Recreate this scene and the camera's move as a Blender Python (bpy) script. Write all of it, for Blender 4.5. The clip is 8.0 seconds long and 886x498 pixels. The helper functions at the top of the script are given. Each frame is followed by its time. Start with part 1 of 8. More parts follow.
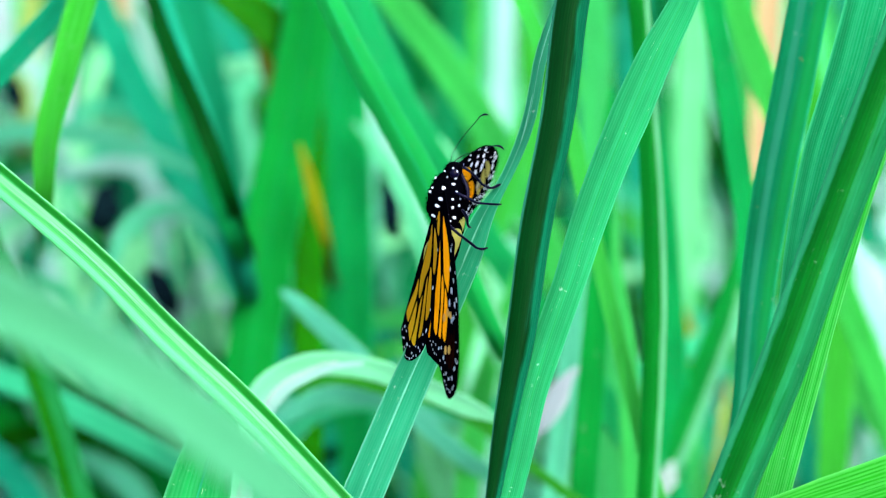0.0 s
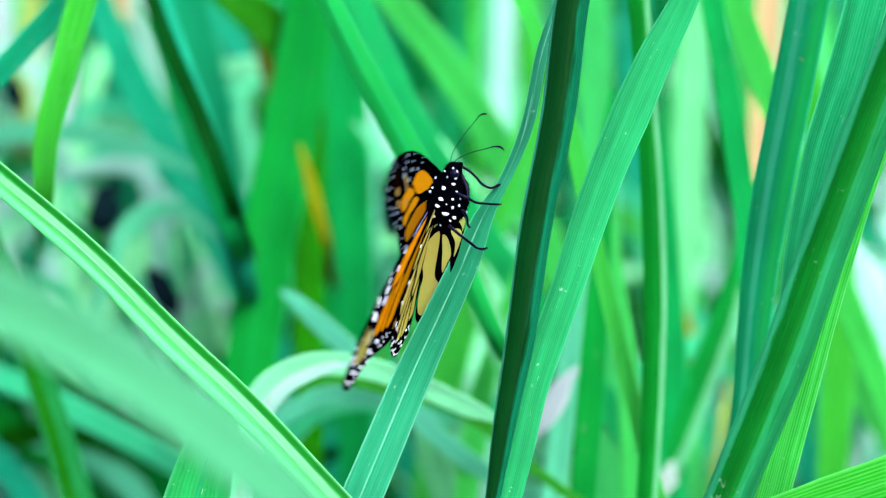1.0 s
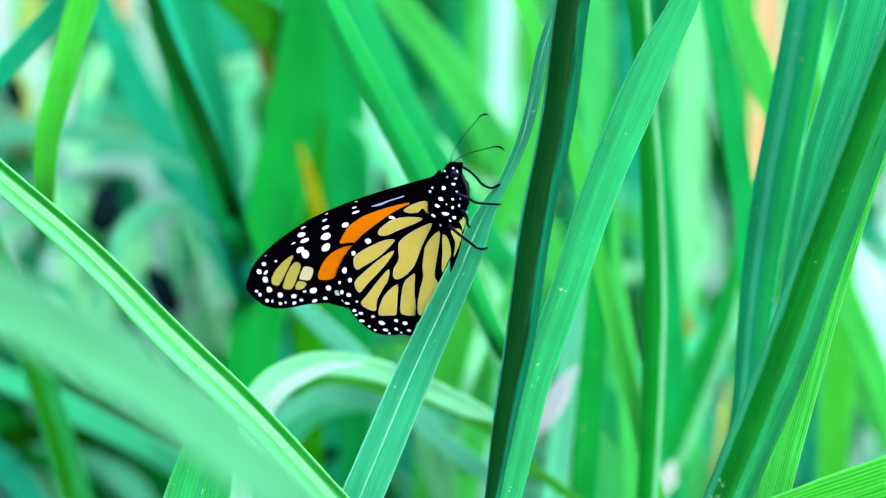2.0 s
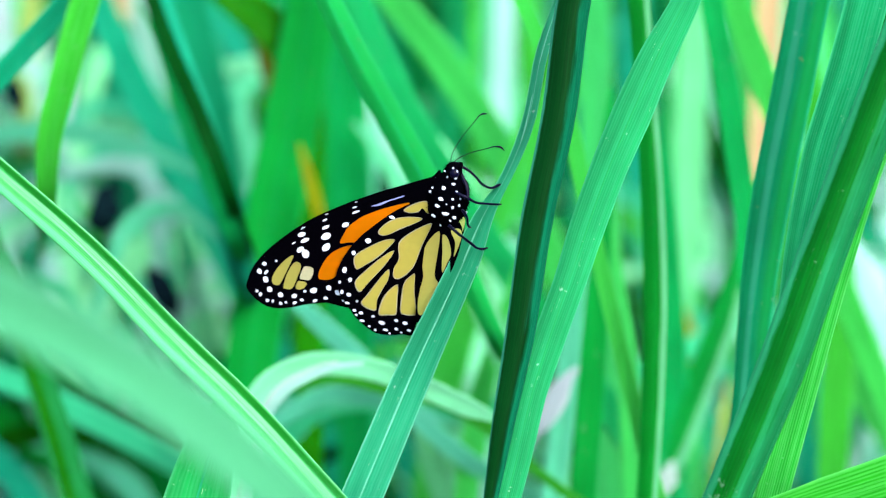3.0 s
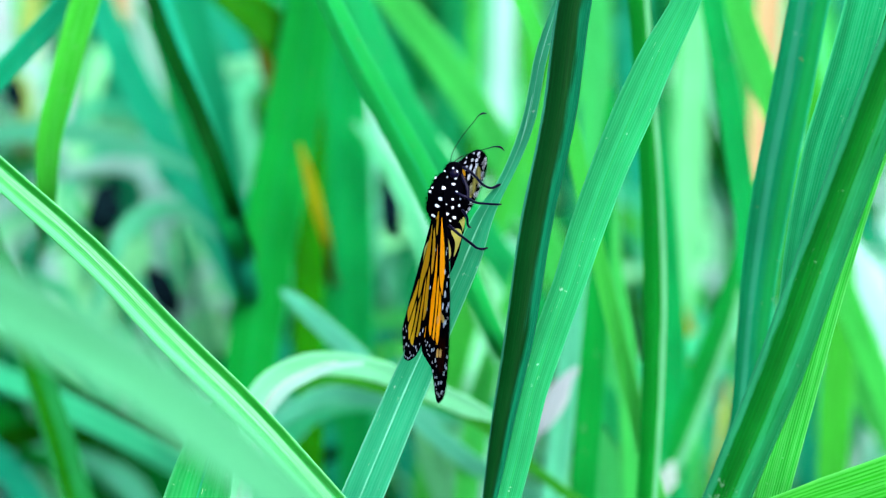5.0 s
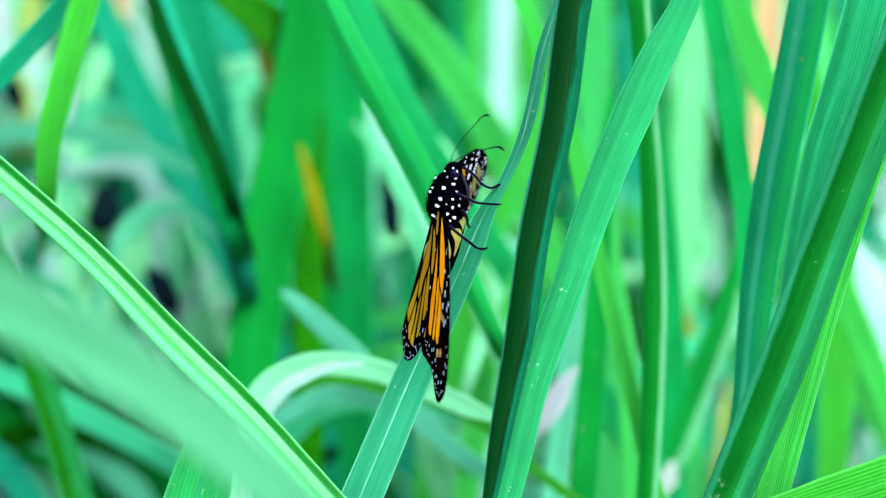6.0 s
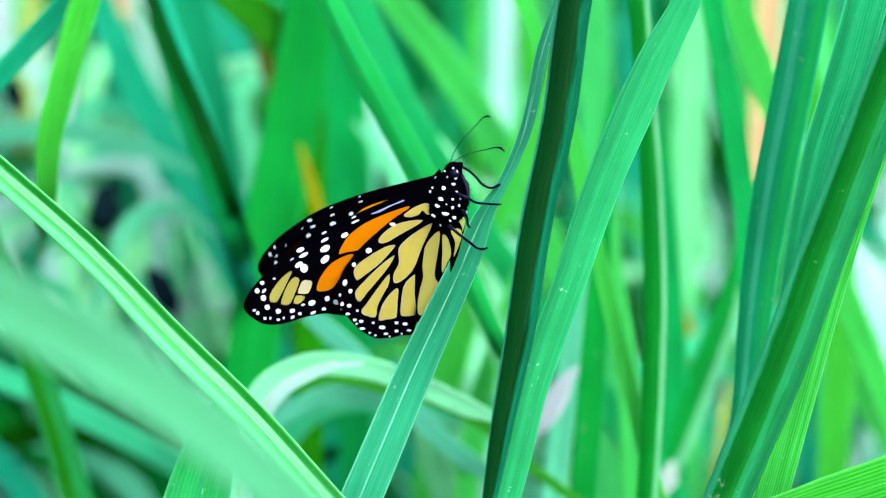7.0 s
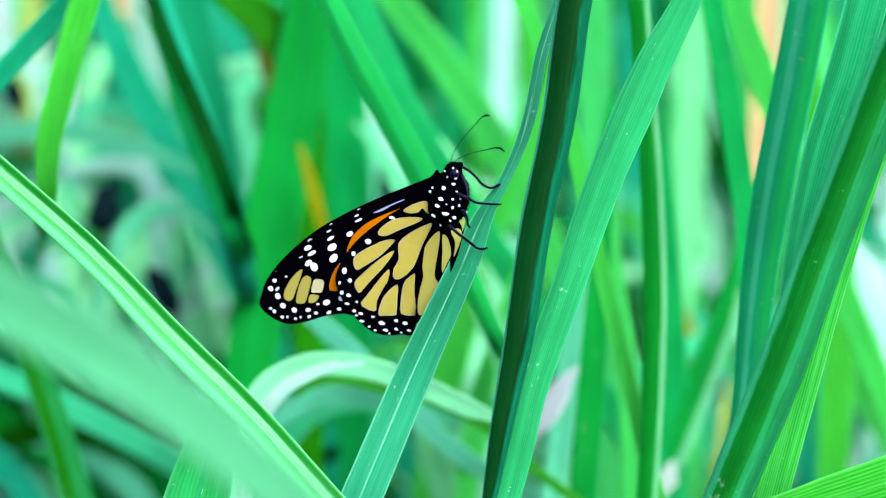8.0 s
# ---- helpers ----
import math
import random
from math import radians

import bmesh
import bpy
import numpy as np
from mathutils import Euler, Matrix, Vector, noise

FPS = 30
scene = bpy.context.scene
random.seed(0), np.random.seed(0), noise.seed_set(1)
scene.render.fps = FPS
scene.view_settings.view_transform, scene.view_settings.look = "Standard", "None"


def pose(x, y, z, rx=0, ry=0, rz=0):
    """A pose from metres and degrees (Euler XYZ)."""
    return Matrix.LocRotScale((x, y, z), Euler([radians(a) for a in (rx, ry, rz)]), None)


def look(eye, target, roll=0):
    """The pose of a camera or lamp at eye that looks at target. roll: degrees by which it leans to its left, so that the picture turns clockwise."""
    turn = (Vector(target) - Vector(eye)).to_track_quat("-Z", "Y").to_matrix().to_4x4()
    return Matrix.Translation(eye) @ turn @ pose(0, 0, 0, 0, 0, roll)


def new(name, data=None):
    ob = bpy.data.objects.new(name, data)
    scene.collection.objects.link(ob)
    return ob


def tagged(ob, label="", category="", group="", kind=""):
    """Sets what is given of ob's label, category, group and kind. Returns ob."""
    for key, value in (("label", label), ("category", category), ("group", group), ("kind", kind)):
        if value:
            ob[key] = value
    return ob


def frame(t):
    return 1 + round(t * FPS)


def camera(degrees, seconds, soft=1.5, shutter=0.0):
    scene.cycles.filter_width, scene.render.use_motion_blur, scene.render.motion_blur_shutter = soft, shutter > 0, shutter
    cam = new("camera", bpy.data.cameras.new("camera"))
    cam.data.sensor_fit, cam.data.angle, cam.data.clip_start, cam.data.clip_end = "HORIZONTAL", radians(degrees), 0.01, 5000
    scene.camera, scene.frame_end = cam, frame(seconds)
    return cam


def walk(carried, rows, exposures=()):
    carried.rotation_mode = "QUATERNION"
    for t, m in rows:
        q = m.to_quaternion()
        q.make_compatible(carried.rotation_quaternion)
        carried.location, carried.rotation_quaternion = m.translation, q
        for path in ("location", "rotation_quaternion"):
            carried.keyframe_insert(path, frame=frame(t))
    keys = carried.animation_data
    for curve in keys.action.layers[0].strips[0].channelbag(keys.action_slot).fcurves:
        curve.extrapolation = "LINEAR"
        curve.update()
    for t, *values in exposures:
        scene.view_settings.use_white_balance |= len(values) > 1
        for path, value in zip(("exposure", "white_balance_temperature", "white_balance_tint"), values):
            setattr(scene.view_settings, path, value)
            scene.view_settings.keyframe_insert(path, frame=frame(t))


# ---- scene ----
# A butterfly on a grass blade, filmed with a long lens from just under a metre away.
cam = camera(12.0, 8.0, soft=1.2, shutter=0.5)
EYE = (0, -0.8983, 0.8007)
AIM = (0.0, 0.0, 0.56)
cam.data.dof.use_dof = True
cam.data.dof.focus_distance = 0.93
cam.data.dof.aperture_fstop = 12.0
walk(cam, [(0.0, look(EYE, AIM)), (8.0, look(EYE, AIM))], exposures=[(0.0, 2.2), (8.0, 2.2)])

# ---- light: bright overcast day ----
world = bpy.data.worlds.new("overcast_sky")
scene.world = world
world.use_nodes = True
_nt = world.node_tree
_sky = _nt.nodes.new("ShaderNodeTexSky")
_sky.sky_type = "NISHITA"
_sky.sun_disc = False
_sky.sun_elevation = radians(45)
_sky.sun_rotation = radians(150)
_sky.air_density = 1.0
_sky.dust_density = 4.0
_nt.links.new(_sky.outputs[0], _nt.nodes["Background"].inputs[0])
_nt.nodes["Background"].inputs[1].default_value = 0.15
sun = new("sun", bpy.data.lights.new("sun", "SUN"))
sun.data.energy = 1.5
sun.data.angle = radians(28)
sun.data.color = (1.0, 0.99, 0.98)
sun.matrix_world = look((0.6, -1.05, 1.2), (0, 0, 0))


# ---- materials ----
def nodes_of(name):
    m = bpy.data.materials.new(name)
    m.use_nodes = True
    nt = m.node_tree
    return m, nt, nt.nodes["Principled BSDF"], nt.nodes["Material Output"]


def node(nt, kind, **values):
    n = nt.nodes.new(kind)
    for key, value in values.items():
        n.inputs[key].default_value = value
    return n


def math_node(nt, op, a, b=0.5):
    n = nt.nodes.new("ShaderNodeMath")
    n.operation = op
    for k, v in enumerate((a, b)):
        if hasattr(v, "links"):
            nt.links.new(v, n.inputs[k])
        else:
            n.inputs[k].default_value = v
    return n.outputs[0]


def mix_colour(nt, fac, a, b, blend="MIX"):
    n = nt.nodes.new("ShaderNodeMix")
    n.data_type = "RGBA"
    n.blend_type = blend
    for k, v in ((0, fac), (6, a), (7, b)):
        if hasattr(v, "links"):
            nt.links.new(v, n.inputs[k])
        elif k == 0:
            n.inputs[k].default_value = v
        else:
            n.inputs[k].default_value = (*v, 1)
    return n.outputs[2]


def leaf_material(name, colour, vein, glow, rough=0.38, see_through=0.35, scars=0.12, gloss=0.22, rib=0.22, rust=0.0, bloom=(), midline=0.0):
    """A grass blade: lengthwise ribs, pale margin, blotches, scratches and light coming through.
    bloom: lengthwise colour bands (waxy bloom, painted shade and highlight), each (place across the blade, half width,
    strength, colour)."""
    m, nt, bsdf, out = nodes_of(name)
    uv = nt.nodes.new("ShaderNodeUVMap")
    sep = nt.nodes.new("ShaderNodeSeparateXYZ")
    nt.links.new(uv.outputs[0], sep.inputs[0])
    u, v = sep.outputs[0], sep.outputs[1]
    info = nt.nodes.new("ShaderNodeObjectInfo")
    # ribs across the blade, not quite evenly spaced
    wob = node(nt, "ShaderNodeTexNoise", Scale=3.0, Detail=2.0)
    wob.noise_dimensions = "1D"
    nt.links.new(math_node(nt, "MULTIPLY", u, 6.0), wob.inputs["W"])
    ribs = math_node(nt, "SINE", math_node(nt, "ADD", math_node(nt, "MULTIPLY", u, 95.0),
                                           math_node(nt, "MULTIPLY", wob.outputs[0], 6.0)))
    ribs01 = math_node(nt, "MULTIPLY_ADD", ribs, 0.5)
    nt.nodes[-1].inputs[2].default_value = 0.5
    # streaks that run along the blade
    comb = nt.nodes.new("ShaderNodeCombineXYZ")
    nt.links.new(math_node(nt, "MULTIPLY", u, 14.0), comb.inputs[0])
    nt.links.new(math_node(nt, "MULTIPLY", v, 9.0), comb.inputs[1])
    nt.links.new(math_node(nt, "MULTIPLY", info.outputs["Random"], 40.0), comb.inputs[2])
    streak = node(nt, "ShaderNodeTexNoise", Scale=1.0, Detail=5.0, Roughness=0.65)
    nt.links.new(comb.outputs[0], streak.inputs["Vector"])
    # blotches and scars
    tc = nt.nodes.new("ShaderNodeTexCoord")
    blot = node(nt, "ShaderNodeTexNoise", Scale=45.0, Detail=4.0, Roughness=0.6)
    nt.links.new(tc.outputs["Object"], blot.inputs["Vector"])
    along = nt.nodes.new("ShaderNodeCombineXYZ")
    nt.links.new(math_node(nt, "MULTIPLY", u, 30.0), along.inputs[0])
    nt.links.new(math_node(nt, "MULTIPLY", v, 22.0), along.inputs[1])
    nt.links.new(math_node(nt, "MULTIPLY", info.outputs["Random"], 70.0), along.inputs[2])
    scar = node(nt, "ShaderNodeTexNoise", Scale=1.0, Detail=3.0, Roughness=0.6)
    nt.links.new(along.outputs[0], scar.inputs["Vector"])
    scar_mask = nt.nodes.new("ShaderNodeMapRange")
    scar_mask.inputs["From Min"].default_value = 0.80
    scar_mask.inputs["From Max"].default_value = 0.86
    nt.links.new(math_node(nt, "MULTIPLY_ADD", blot.outputs[0], 0.2), scar_mask.inputs["Value"])
    nt.links.new(scar.outputs[0], scar_mask.inputs["Value"].links[0].from_node.inputs[2])
    col = mix_colour(nt, math_node(nt, "MULTIPLY", ribs01, rib), colour, vein)
    dark = tuple(c * 0.45 for c in colour)
    st = nt.nodes.new("ShaderNodeMapRange")
    st.inputs["From Min"].default_value = 0.35
    st.inputs["From Max"].default_value = 0.7
    st.inputs["To Max"].default_value = 0.4
    nt.links.new(streak.outputs[0], st.inputs["Value"])
    col = mix_colour(nt, st.outputs[0], col, dark)
    # margin and midrib are paler
    off = math_node(nt, "ABSOLUTE", math_node(nt, "SUBTRACT", u, 0.5))
    edge = nt.nodes.new("ShaderNodeMapRange")
    edge.inputs["From Min"].default_value = 0.455
    edge.inputs["From Max"].default_value = 0.495
    edge.inputs["To Max"].default_value = 0.75
    nt.links.new(off, edge.inputs["Value"])
    col = mix_colour(nt, edge.outputs[0], col, vein)
    if midline:
        crease = nt.nodes.new("ShaderNodeMapRange")
        crease.inputs["From Min"].default_value = 0.022
        crease.inputs["From Max"].default_value = 0.006
        crease.inputs["To Max"].default_value = midline
        nt.links.new(off, crease.inputs["Value"])
        col = mix_colour(nt, crease.outputs[0], col, vein)
    col = mix_colour(nt, math_node(nt, "MULTIPLY", scar_mask.outputs[0], scars), col, (0.45, 0.6, 0.45))
    rusty = node(nt, "ShaderNodeTexNoise", Scale=95.0, Detail=5.0, Roughness=0.65)
    nt.links.new(tc.outputs["Object"], rusty.inputs["Vector"])
    rust_mask = nt.nodes.new("ShaderNodeMapRange")
    rust_mask.inputs["From Min"].default_value = 0.70
    rust_mask.inputs["From Max"].default_value = 0.76
    rust_mask.inputs["To Max"].default_value = rust
    nt.links.new(rusty.outputs[0], rust_mask.inputs["Value"])
    col = mix_colour(nt, rust_mask.outputs[0], col, (0.33, 0.17, 0.03))
    if bloom:
        patch_at = nt.nodes.new("ShaderNodeCombineXYZ")
        nt.links.new(math_node(nt, "MULTIPLY", u, 5.0), patch_at.inputs[0])
        nt.links.new(math_node(nt, "MULTIPLY", v, 5.0), patch_at.inputs[1])
        patches = node(nt, "ShaderNodeTexNoise", Scale=1.0, Detail=5.0, Roughness=0.7)
        nt.links.new(patch_at.outputs[0], patches.inputs["Vector"])
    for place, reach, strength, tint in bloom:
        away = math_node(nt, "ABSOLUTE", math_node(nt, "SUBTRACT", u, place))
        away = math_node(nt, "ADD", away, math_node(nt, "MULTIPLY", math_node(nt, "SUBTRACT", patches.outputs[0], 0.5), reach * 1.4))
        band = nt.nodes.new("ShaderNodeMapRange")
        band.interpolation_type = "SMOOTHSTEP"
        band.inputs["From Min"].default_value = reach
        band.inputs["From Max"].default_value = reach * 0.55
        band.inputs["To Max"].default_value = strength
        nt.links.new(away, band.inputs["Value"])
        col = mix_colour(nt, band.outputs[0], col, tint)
    # tiny pale specks in loose clusters
    speck = node(nt, "ShaderNodeTexNoise", Scale=620.0, Detail=2.0)
    cluster = node(nt, "ShaderNodeTexNoise", Scale=70.0, Detail=2.0)
    for n in (speck, cluster):
        nt.links.new(tc.outputs["Object"], n.inputs["Vector"])
    speck_mask = nt.nodes.new("ShaderNodeMapRange")
    speck_mask.inputs["From Min"].default_value = 0.945
    speck_mask.inputs["From Max"].default_value = 1.03
    speck_mask.inputs["To Max"].default_value = scars
    nt.links.new(math_node(nt, "ADD", speck.outputs[0], math_node(nt, "MULTIPLY", cluster.outputs[0], 0.45)), speck_mask.inputs["Value"])
    col = mix_colour(nt, speck_mask.outputs[0], col, (0.40, 0.62, 0.52))
    hsv = nt.nodes.new("ShaderNodeHueSaturation")
    nt.links.new(math_node(nt, "MULTIPLY_ADD", info.outputs["Random"], 0.035), hsv.inputs["Hue"])
    nt.nodes[-1].inputs[2].default_value = 0.4825
    # broad lengthwise bands of lighter and darker green
    lane_at = nt.nodes.new("ShaderNodeCombineXYZ")
    nt.links.new(math_node(nt, "MULTIPLY", u, 4.0), lane_at.inputs[0])
    nt.links.new(math_node(nt, "MULTIPLY", v, 0.6), lane_at.inputs[1])
    nt.links.new(math_node(nt, "MULTIPLY", info.outputs["Random"], 55.0), lane_at.inputs[2])
    lane = node(nt, "ShaderNodeTexNoise", Scale=1.0, Detail=2.0)
    nt.links.new(lane_at.outputs[0], lane.inputs["Vector"])
    tone = math_node(nt, "ADD", math_node(nt, "MULTIPLY", blot.outputs[0], 0.7), math_node(nt, "MULTIPLY", lane.outputs[0], 1.1))
    nt.links.new(math_node(nt, "ADD", tone, 0.10), hsv.inputs["Value"])
    nt.links.new(col, hsv.inputs["Color"])
    nt.links.new(hsv.outputs[0], bsdf.inputs["Base Color"])
    ro = math_node(nt, "MULTIPLY_ADD", streak.outputs[0], 0.25)
    nt.nodes[-1].inputs[2].default_value = rough - 0.1
    nt.links.new(ro, bsdf.inputs["Roughness"])
    bsdf.inputs["Specular IOR Level"].default_value = gloss
    bump = node(nt, "ShaderNodeBump", Strength=0.25, Distance=0.0003)
    nt.links.new(math_node(nt, "ADD", ribs01, math_node(nt, "MULTIPLY", streak.outputs[0], 0.8)), bump.inputs["Height"])
    nt.links.new(bump.outputs[0], bsdf.inputs["Normal"])
    tr = nt.nodes.new("ShaderNodeBsdfTranslucent")
    nt.links.new(mix_colour(nt, 0.75, hsv.outputs[0], glow), tr.inputs[0])
    nt.links.new(bump.outputs[0], tr.inputs["Normal"])
    mx = nt.nodes.new("ShaderNodeMixShader")
    mx.inputs[0].default_value = see_through
    nt.links.new(bsdf.outputs[0], mx.inputs[1])
    nt.links.new(tr.outputs[0], mx.inputs[2])
    nt.links.new(mx.outputs[0], out.inputs[0])
    return m


def plain_material(name, colour, rough=0.6, vary=0.3, scale=900.0, sheen=0.0, bump_height=0.00005, through_light=0.0, gloss=0.3, glow=None):
    m, nt, bsdf, out = nodes_of(name)
    tc = nt.nodes.new("ShaderNodeTexCoord")
    fine = node(nt, "ShaderNodeTexNoise", Scale=scale, Detail=4.0)
    wide = node(nt, "ShaderNodeTexNoise", Scale=scale / 7, Detail=2.0)
    for n in (fine, wide):
        nt.links.new(tc.outputs["Object"], n.inputs["Vector"])
    low = tuple(c * (1 - vary) for c in colour)
    high = tuple(min(1.0, c * (1 + vary * 0.5)) for c in colour)
    col = mix_colour(nt, fine.outputs[0], low, high)
    col = mix_colour(nt, math_node(nt, "MULTIPLY", wide.outputs[0], 0.5), col, low)
    nt.links.new(col, bsdf.inputs["Base Color"])
    bsdf.inputs["Roughness"].default_value = rough
    bsdf.inputs["Specular IOR Level"].default_value = gloss
    bsdf.inputs["Sheen Weight"].default_value = sheen
    bump = node(nt, "ShaderNodeBump", Strength=0.5, Distance=bump_height)
    nt.links.new(fine.outputs[0], bump.inputs["Height"])
    nt.links.new(bump.outputs[0], bsdf.inputs["Normal"])
    if through_light:
        tr = nt.nodes.new("ShaderNodeBsdfTranslucent")
        nt.links.new(mix_colour(nt, 0.8, col, glow or colour), tr.inputs[0])
        mx = nt.nodes.new("ShaderNodeMixShader")
        mx.inputs[0].default_value = through_light
        nt.links.new(bsdf.outputs[0], mx.inputs[1])
        nt.links.new(tr.outputs[0], mx.inputs[2])
        nt.links.new(mx.outputs[0], out.inputs[0])
    return m


LEAF = leaf_material("grass_green", (0.003, 0.22, 0.055), (0.03, 0.44, 0.19), (0.008, 0.48, 0.07), gloss=0.01)
# Dark band: painted shade of the folded side; pale middle band: painted highlight.
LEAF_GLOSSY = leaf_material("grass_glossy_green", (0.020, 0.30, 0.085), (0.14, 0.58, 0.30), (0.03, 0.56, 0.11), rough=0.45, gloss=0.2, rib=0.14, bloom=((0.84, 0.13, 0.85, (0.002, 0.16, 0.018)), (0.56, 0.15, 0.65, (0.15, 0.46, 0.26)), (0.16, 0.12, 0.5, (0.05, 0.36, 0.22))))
LEAF_MID = leaf_material("grass_mid_green", (0.0012, 0.17, 0.025), (0.010, 0.36, 0.09), (0.003, 0.42, 0.035), gloss=0.01)
LEAF_BLUE = leaf_material("grass_blue_green", (0.0015, 0.175, 0.085), (0.03, 0.42, 0.26), (0.004, 0.40, 0.15), gloss=0.01)
LEAF_HOST = leaf_material("grass_sea_green", (0.016, 0.34, 0.165), (0.12, 0.58, 0.40), (0.03, 0.64, 0.22), see_through=0.4, scars=0.3, gloss=0.01, rib=0.25)
LEAF_RIB = leaf_material("grass_ribbed_green", (0.004, 0.19, 0.058), (0.045, 0.35, 0.17), (0.010, 0.40, 0.085), scars=0.5, gloss=0.05, rib=0.25, rust=0.6)
LEAF_SOFT = leaf_material("grass_soft_green", (0.065, 0.36, 0.12), (0.20, 0.54, 0.30), (0.11, 0.50, 0.16), gloss=0.01)
LEAF_STRIPED = leaf_material("grass_striped_green", (0.003, 0.21, 0.070), (0.045, 0.42, 0.20), (0.010, 0.44, 0.11), scars=0.2, gloss=0.01, rib=0.40)
LEAF_LIGHT = leaf_material("grass_light_green", (0.15, 0.60, 0.30), (0.32, 0.74, 0.46), (0.18, 0.72, 0.34), rough=0.4, gloss=0.01)
LEAF_KEEN = leaf_material("grass_vivid_green", (0.005, 0.185, 0.015), (0.08, 0.46, 0.12), (0.016, 0.40, 0.014), gloss=0.01, rib=0.38, rust=0.15)
LEAF_SEA = leaf_material("grass_sea_green_pale", (0.010, 0.215, 0.090), (0.14, 0.50, 0.34), (0.014, 0.44, 0.13), see_through=0.4, scars=0.5, gloss=0.06, rib=0.10, midline=0.7)
LEAF_DEEP = leaf_material("grass_deep_green", (0.0004, 0.090, 0.0015), (0.006, 0.20, 0.05), (0.0008, 0.22, 0.002), see_through=0.10, scars=0.05, gloss=0.01, rib=0.15, rust=0.1)
RIM_TINT = (0.035, 0.27, 0.15)
# Near-black green, paler towards one edge, with a thin pale rim.
LEAF_STEM = leaf_material("grass_stem_green", (0.0002, 0.018, 0.0008), (0.001, 0.05, 0.012), (0.0002, 0.03, 0.001), see_through=0.03, scars=0.0, gloss=0.02, rib=0.10, bloom=((1.0, 0.50, 0.8, (0.0015, 0.078, 0.032)), (0.0, 0.05, 0.4, RIM_TINT)))
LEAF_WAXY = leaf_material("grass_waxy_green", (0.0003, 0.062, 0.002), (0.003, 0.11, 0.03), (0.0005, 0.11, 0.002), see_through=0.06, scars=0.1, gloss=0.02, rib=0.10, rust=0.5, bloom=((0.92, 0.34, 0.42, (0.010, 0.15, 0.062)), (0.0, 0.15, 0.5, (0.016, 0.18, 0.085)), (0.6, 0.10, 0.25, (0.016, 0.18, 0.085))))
LEAF_TEAL = leaf_material("grass_teal_green", (0.0008, 0.155, 0.068), (0.016, 0.32, 0.19), (0.003, 0.34, 0.11), scars=0.15, gloss=0.03, rib=0.22, rust=0.3, bloom=((0.80, 0.18, 0.5, (0.003, 0.18, 0.034)), (0.36, 0.12, 0.3, (0.05, 0.30, 0.25))))
LEAF_EDGED = leaf_material("grass_pale_edged_green", (0.0012, 0.16, 0.025), (0.010, 0.36, 0.09), (0.003, 0.38, 0.035), gloss=0.02, bloom=((0.88, 0.20, 0.8, (0.10, 0.38, 0.22)),))
# Very dark green that carries the thicket's deep shade in its base colour.
LEAF_SHADE = leaf_material("grass_shade_green", (0.0002, 0.026, 0.0006), (0.001, 0.085, 0.014), (0.0003, 0.06, 0.001), see_through=0.04, scars=0.0, gloss=0.01, rib=0.12)
# Near-black colour for blades that stand in for shade in the gaps.
GAP_SHADE = leaf_material("grass_gap_shade", (0.0012, 0.006, 0.009), (0.003, 0.012, 0.016), (0.002, 0.008, 0.008), rough=0.7, see_through=0.03, scars=0.0, gloss=0.01)
LEAF_STRAW = leaf_material("grass_straw", (0.19, 0.32, 0.07), (0.34, 0.45, 0.16), (0.24, 0.36, 0.08), gloss=0.01)
LEAF_LIME = leaf_material("grass_yellow_green", (0.016, 0.28, 0.036), (0.10, 0.54, 0.18), (0.05, 0.56, 0.045), see_through=0.4, gloss=0.01)
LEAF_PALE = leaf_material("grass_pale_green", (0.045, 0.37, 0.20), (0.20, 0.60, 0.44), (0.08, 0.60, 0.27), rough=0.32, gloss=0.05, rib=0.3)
# Sky sheen on the blades is put into this pale base colour.
LEAF_SHEEN = leaf_material("grass_sky_sheen", (0.22, 0.50, 0.42), (0.42, 0.66, 0.62), (0.28, 0.62, 0.52), rough=0.3, gloss=0.1)
LEAF_MINT = leaf_material("grass_mint", (0.045, 0.275, 0.125), (0.15, 0.44, 0.27), (0.07, 0.41, 0.16), rough=0.45, gloss=0.01)
WITHERED = leaf_material("grass_bleached", (0.27, 0.40, 0.37), (0.34, 0.46, 0.44), (0.27, 0.40, 0.37), rough=0.6, gloss=0.01)
LEAF_YELLOW = leaf_material("grass_yellowed", (0.16, 0.18, 0.002), (0.22, 0.26, 0.02), (0.18, 0.22, 0.004), gloss=0.01)
BROWNED = leaf_material("grass_browned", (0.050, 0.045, 0.001), (0.09, 0.08, 0.01), (0.06, 0.05, 0.002), gloss=0.01)
DRY = leaf_material("grass_dead_tan", (0.25, 0.195, 0.095), (0.38, 0.31, 0.18), (0.26, 0.21, 0.10), rough=0.6, see_through=0.15, gloss=0.02)
LILAC = leaf_material("grass_lilac_dry", (0.40, 0.49, 0.54), (0.46, 0.55, 0.60), (0.40, 0.49, 0.54), rough=0.6, gloss=0.01)
SOIL = plain_material("damp_soil", (0.035, 0.03, 0.022), 0.9, 0.6, 60.0, bump_height=0.004)
BLACK = plain_material("black_scales", (0.0006, 0.0005, 0.0014), 0.7, 0.5, 2500.0, gloss=0.0)
FUR = plain_material("black_hair", (0.0005, 0.0005, 0.0012), 0.8, 0.5, 3000.0, gloss=0.0)
LEG = plain_material("blue_black_cuticle", (0.0010, 0.0010, 0.010), 0.35, 0.4, 2500.0, gloss=0.06)
WHITE = plain_material("white_scales", (0.58, 0.66, 0.82), 0.6, 0.2, 2500.0, gloss=0.1)
